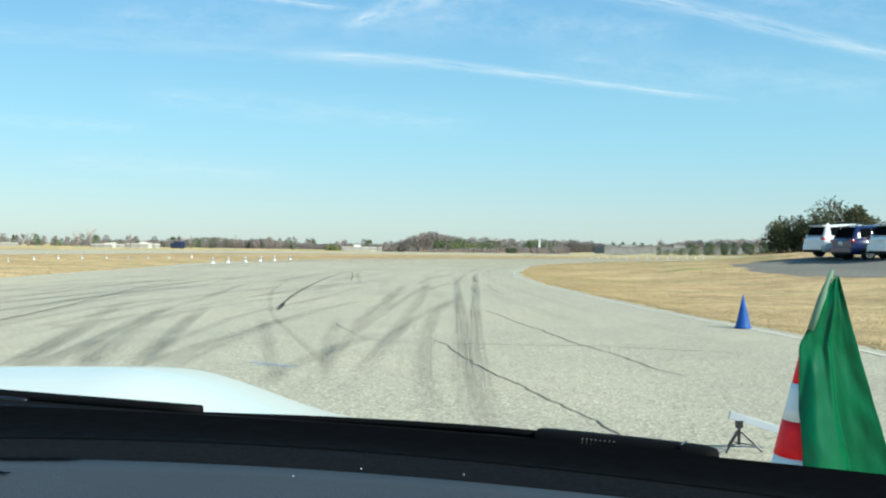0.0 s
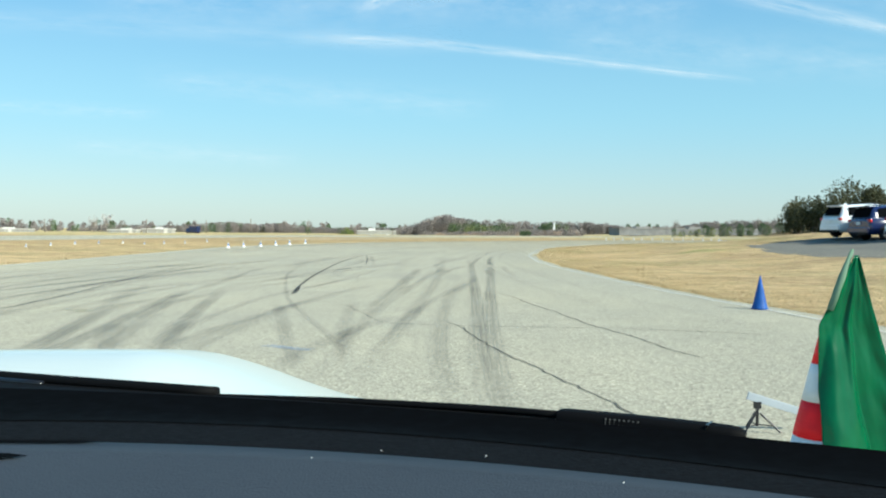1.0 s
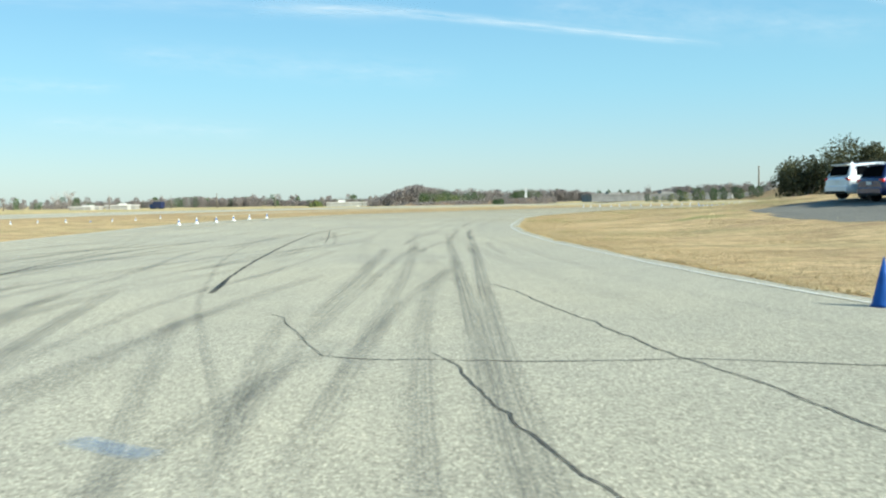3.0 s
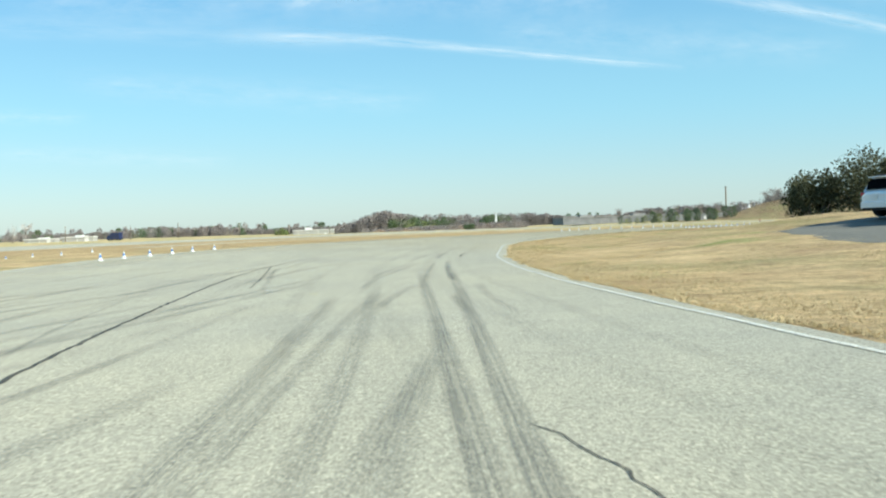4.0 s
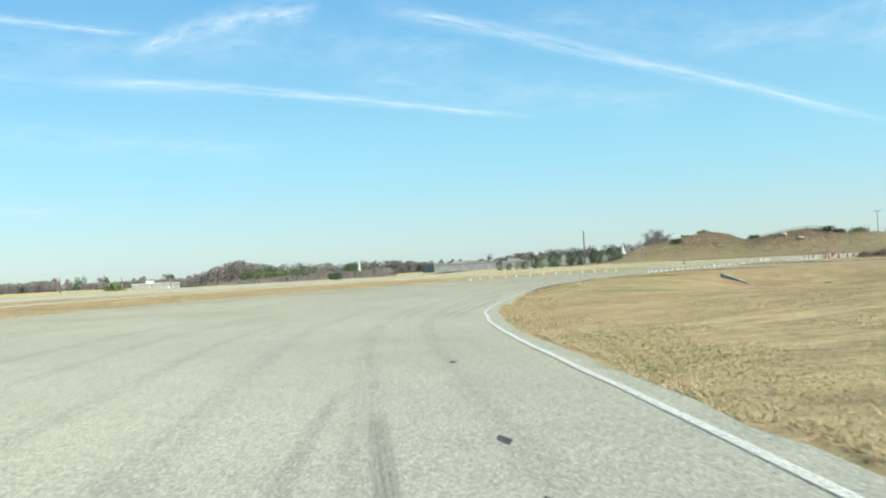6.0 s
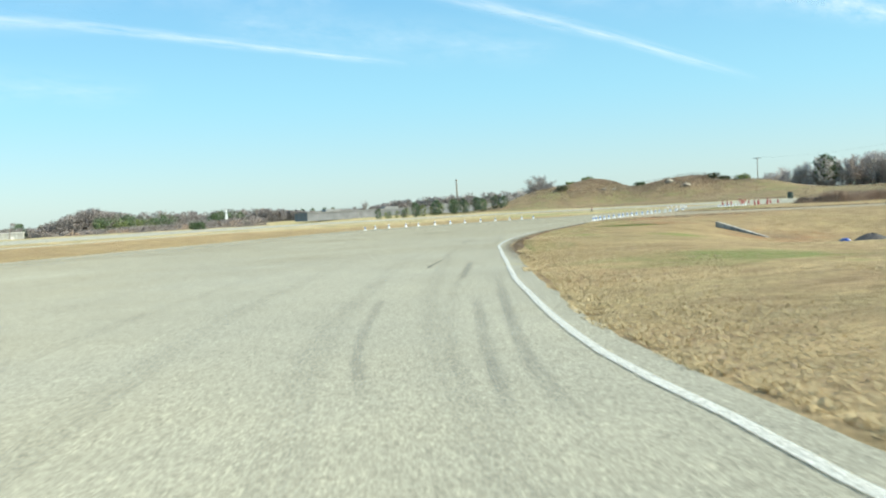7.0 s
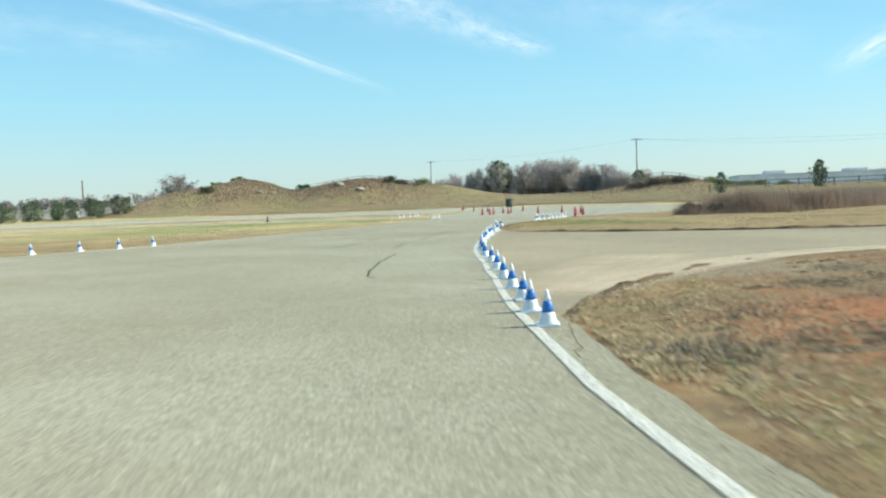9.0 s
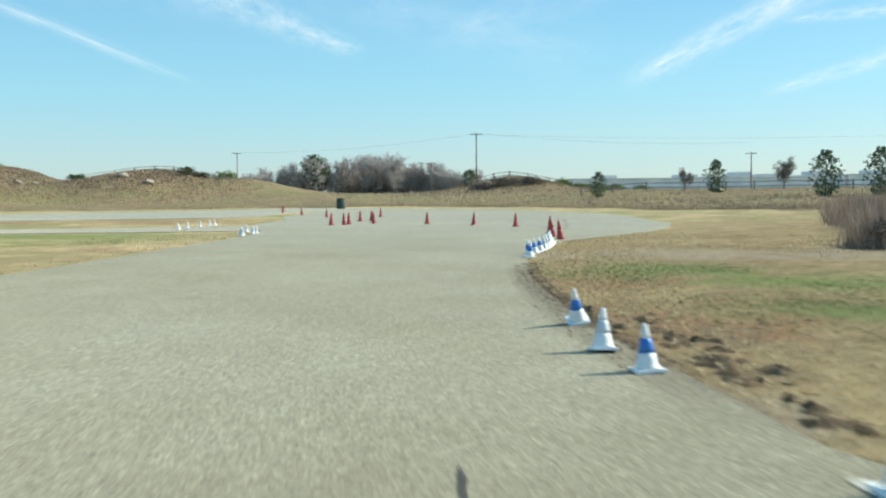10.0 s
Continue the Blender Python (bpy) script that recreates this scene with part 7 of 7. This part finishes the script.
box_truck()
suv(Matrix.Translation((72.3, 118.25, gz(72.3, 118.25) + 0.03)) @ Matrix.Rotation(radians(35), 4, "Z"), M_WHITE_PAINT, "white estate car standing in the grass beyond the side road")
side_cone = copy_thing(red, pose(59.0, 111.0, 0.0, 0, 0, 20))
tagged(side_cone, "red cone beside the side road", group="cones by the side road")


def wing_wall():
    """The concrete headwall of a culvert: a wedge falling into the swale."""
    a, b = Vector((32.1, 95.2, 0)), Vector((32.35, 92.2, 0))
    g = Geo()
    t = 0.09
    for s in (-t, t):
        g.v += [(a.x + s, a.y, -1.2), (a.x + s, a.y, 0.02), (b.x + s, b.y, -0.66), (b.x + s, b.y, -1.2)]
    g.f = [(0, 1, 2, 3), (7, 6, 5, 4), (0, 4, 5, 1), (1, 5, 6, 2), (2, 6, 7, 3), (3, 7, 4, 0)]
    ob = single("culvert_wall", g, M_CONCRETE_WALL, "sloping concrete wing wall of a culvert", "wall")
    mod = ob.modifiers.new("edge", "BEVEL")
    mod.width, mod.segments = 0.02, 2


wing_wall()


def drum(x, y, z):
    ob = thing("drum", "blue plastic drum with a white band lying in the swale", "drum", pose(x, y, z + 0.16, 0, 90, 70))
    part("body", Geo().lathe([(0.13, -0.24), (0.155, -0.2), (0.16, 0.0), (0.155, 0.2), (0.13, 0.24)], 20), M_BLUE_DRUM, ob, smooth=True)
    part("band", Geo().lathe([(0.162, 0.08), (0.164, 0.1), (0.164, 0.17), (0.158, 0.19)], 20), M_WALL_WHITE, ob, smooth=True)


drum(33.3, 88.9, gz(33.3, 88.9))
heap = Geo()
for i in range(9):
    a = i / 8
    heap.grid([[(1.0 * math.cos(b) * a * 1.4, 0.9 * math.sin(b) * a, 0.45 * (1 - a ** 1.6) + 0.03 * math.sin(b * 3 + a * 5)) for b in np.linspace(0, 2 * math.pi, 25)] for a in (i / 9, (i + 1) / 9)])
hp = single("tarp_heap", heap, M_TARP, "dark tarpaulin heap in the swale", "heap", smooth=True)
hp.matrix_world = pose(35.5, 89.7, gz(35.5, 89.7) - 0.03, 0, 0, 30)
dark_bin = thing("bin", "dark green round bin beside the far road", "bin", pose(125.8, 197.3, gz(125.8, 197.3)))
part("body", Geo().lathe([(0.42, 0), (0.46, 0.1), (0.48, 1.0), (0.44, 1.08)], 16), plain("dark_green_plastic", (0.03, 0.045, 0.03), 0.5), dark_bin, smooth=True)
part("lid", Geo().lathe([(0.5, 1.06), (0.48, 1.12), (0.2, 1.2)], 16), M_TRIM, dark_bin)

# ---- thin ice cloud high in the sky ----


def make_cloud(name, strength):
    n = Nodes(name)
    t = n.tree
    out = t.nodes["Material Output"]
    t.nodes.remove(n.bsdf)
    uv = n.coord.outputs["UV"]
    sep = t.nodes.new("ShaderNodeSeparateXYZ")
    t.links.new(uv, sep.inputs[0])
    edge = n.maths("ABSOLUTE", n.maths("SUBTRACT", sep.outputs[0], 0.5))
    a = n.maths("POWER", n.value(edge, 0.5, 0.0), 1.7)
    ends = n.value(n.maths("ABSOLUTE", n.maths("SUBTRACT", sep.outputs[1], 0.5)), 0.5, 0.36)
    wisps = n.value(n.noise(1.0, 6, 0.65, (5, 9, 1), uv), 0.32, 0.72)
    a = n.maths("MULTIPLY", n.maths("MULTIPLY", a, ends), n.maths("MULTIPLY", wisps, strength))
    glow = t.nodes.new("ShaderNodeEmission")
    glow.inputs[0].default_value, glow.inputs[1].default_value = (0.93, 0.97, 1.0, 1), 0.72
    clear_ = t.nodes.new("ShaderNodeBsdfTransparent")
    mix = t.nodes.new("ShaderNodeMixShader")
    t.links.new(a, mix.inputs[0])
    t.links.new(clear_.outputs[0], mix.inputs[1])
    t.links.new(glow.outputs[0], mix.inputs[2])
    t.links.new(mix.outputs[0], out.inputs[0])
    return n.mat


M_TRAIL = make_cloud("vapour_trail", 0.7)
M_TRAIL_BROAD = make_cloud("broad_vapour_trail", 1.0)
M_VEIL = make_cloud("thin_ice_cloud", 0.22)
FAR = 4200.0


def sky_point(az, el):
    a, e = radians(az), radians(el)
    return Vector((FAR * math.sin(a) * math.cos(e), FAR * math.cos(a) * math.cos(e), FAR * math.sin(e)))


def streak(pts, width, mat, label, name="vapour_trail"):
    """A soft band of ice cloud through directions of azimuth and elevation, width in degrees."""
    line = curve(pts, 0.8)
    w = np.interp(np.linspace(0, 1, len(line)), np.linspace(0, 1, len(width)), width) / 2
    t = np.gradient(line, axis=0)
    t /= np.linalg.norm(t, axis=1)[:, None]
    nn = np.stack([t[:, 1], -t[:, 0]], 1)
    g = Geo().grid([[sky_point(*(p - q * k)), sky_point(*(p + q * k))] for p, q, k in zip(line, nn, w)])
    g.run = np.linspace(0, 1, len(line))
    mark(name, g, mat, label, "cloud")


streak([(-8, 11.35), (-0.2, 11.1), (7.6, 10.3), (17.6, 8.9), (19.5, 8.5)], (1.6, 1.0, 0.9, 0.7), M_TRAIL, "thin white vapour trail low in the sky")
streak([(-30, 11), (-15.6, 11.4), (-4, 11.2), (3, 10.8)], (2.2, 2.2, 2.2), M_VEIL, "spread faint vapour trail")
streak([(9, 15.6), (14.8, 14.4), (23.2, 12.0), (31.7, 9.3), (39.5, 6.3)], (2.0, 1.5, 1.2, 0.8), M_TRAIL, "long white vapour trail slanting across the sky")
streak([(-4.4, 12.9), (-1.3, 14.0), (2.5, 15.0), (7, 15.4)], (1.4, 2.4, 2.4), M_TRAIL, "short soft vapour trail")
streak([(-18, 15), (-9.8, 14.4), (-3, 13.9)], (0.9, 0.8, 0.6), M_TRAIL, "faint vapour trail high up")
streak([(63.2, 6.3), (68.3, 8.7), (73.4, 11.0), (80, 14)], (1.8, 2.8, 3.6), M_TRAIL_BROAD, "broad soft vapour trail")
streak([(71, 5.6), (75, 6.6), (82, 8.5)], (1.0, 1.6, 2.2), M_TRAIL, "soft faint vapour trail")
streak([(72, 9.5), (77, 9.7), (80, 9.8)], (0.8, 1.2, 1.4), M_TRAIL, "small streak of ice cloud")
streak([(38, 12.4), (44.9, 9.6), (48.8, 8.3)], (4.5, 3.0, 1.4), M_TRAIL, "fan of thin ice cloud")
streak([(28, 11.5), (34.3, 12.3), (42, 14)], (1.2, 2.2, 3.2), M_VEIL, "wisps of thin ice cloud", "ice_cloud")
for az, el, ln, w, sl in ((-14, 4.4, 14, 1.6, -0.04), (-20, 6.6, 10, 1.2, 0.0), (-6, 8, 22, 2.6, -0.06), (18, 10.2, 22, 3.5, -0.12), (30, 12.6, 26, 4.5, -0.15), (-8, 13, 24, 4, 0.03), (50, 11, 26, 5, -0.25), (62, 12, 20, 4, 0.3), (8, 13.2, 18, 4, -0.05)):
    streak([(az - ln / 2, el - sl * ln / 2), (az, el), (az + ln / 2, el + sl * ln / 2)], (w, w * 1.2, w), M_VEIL, "thin veil of ice cloud", "ice_cloud")
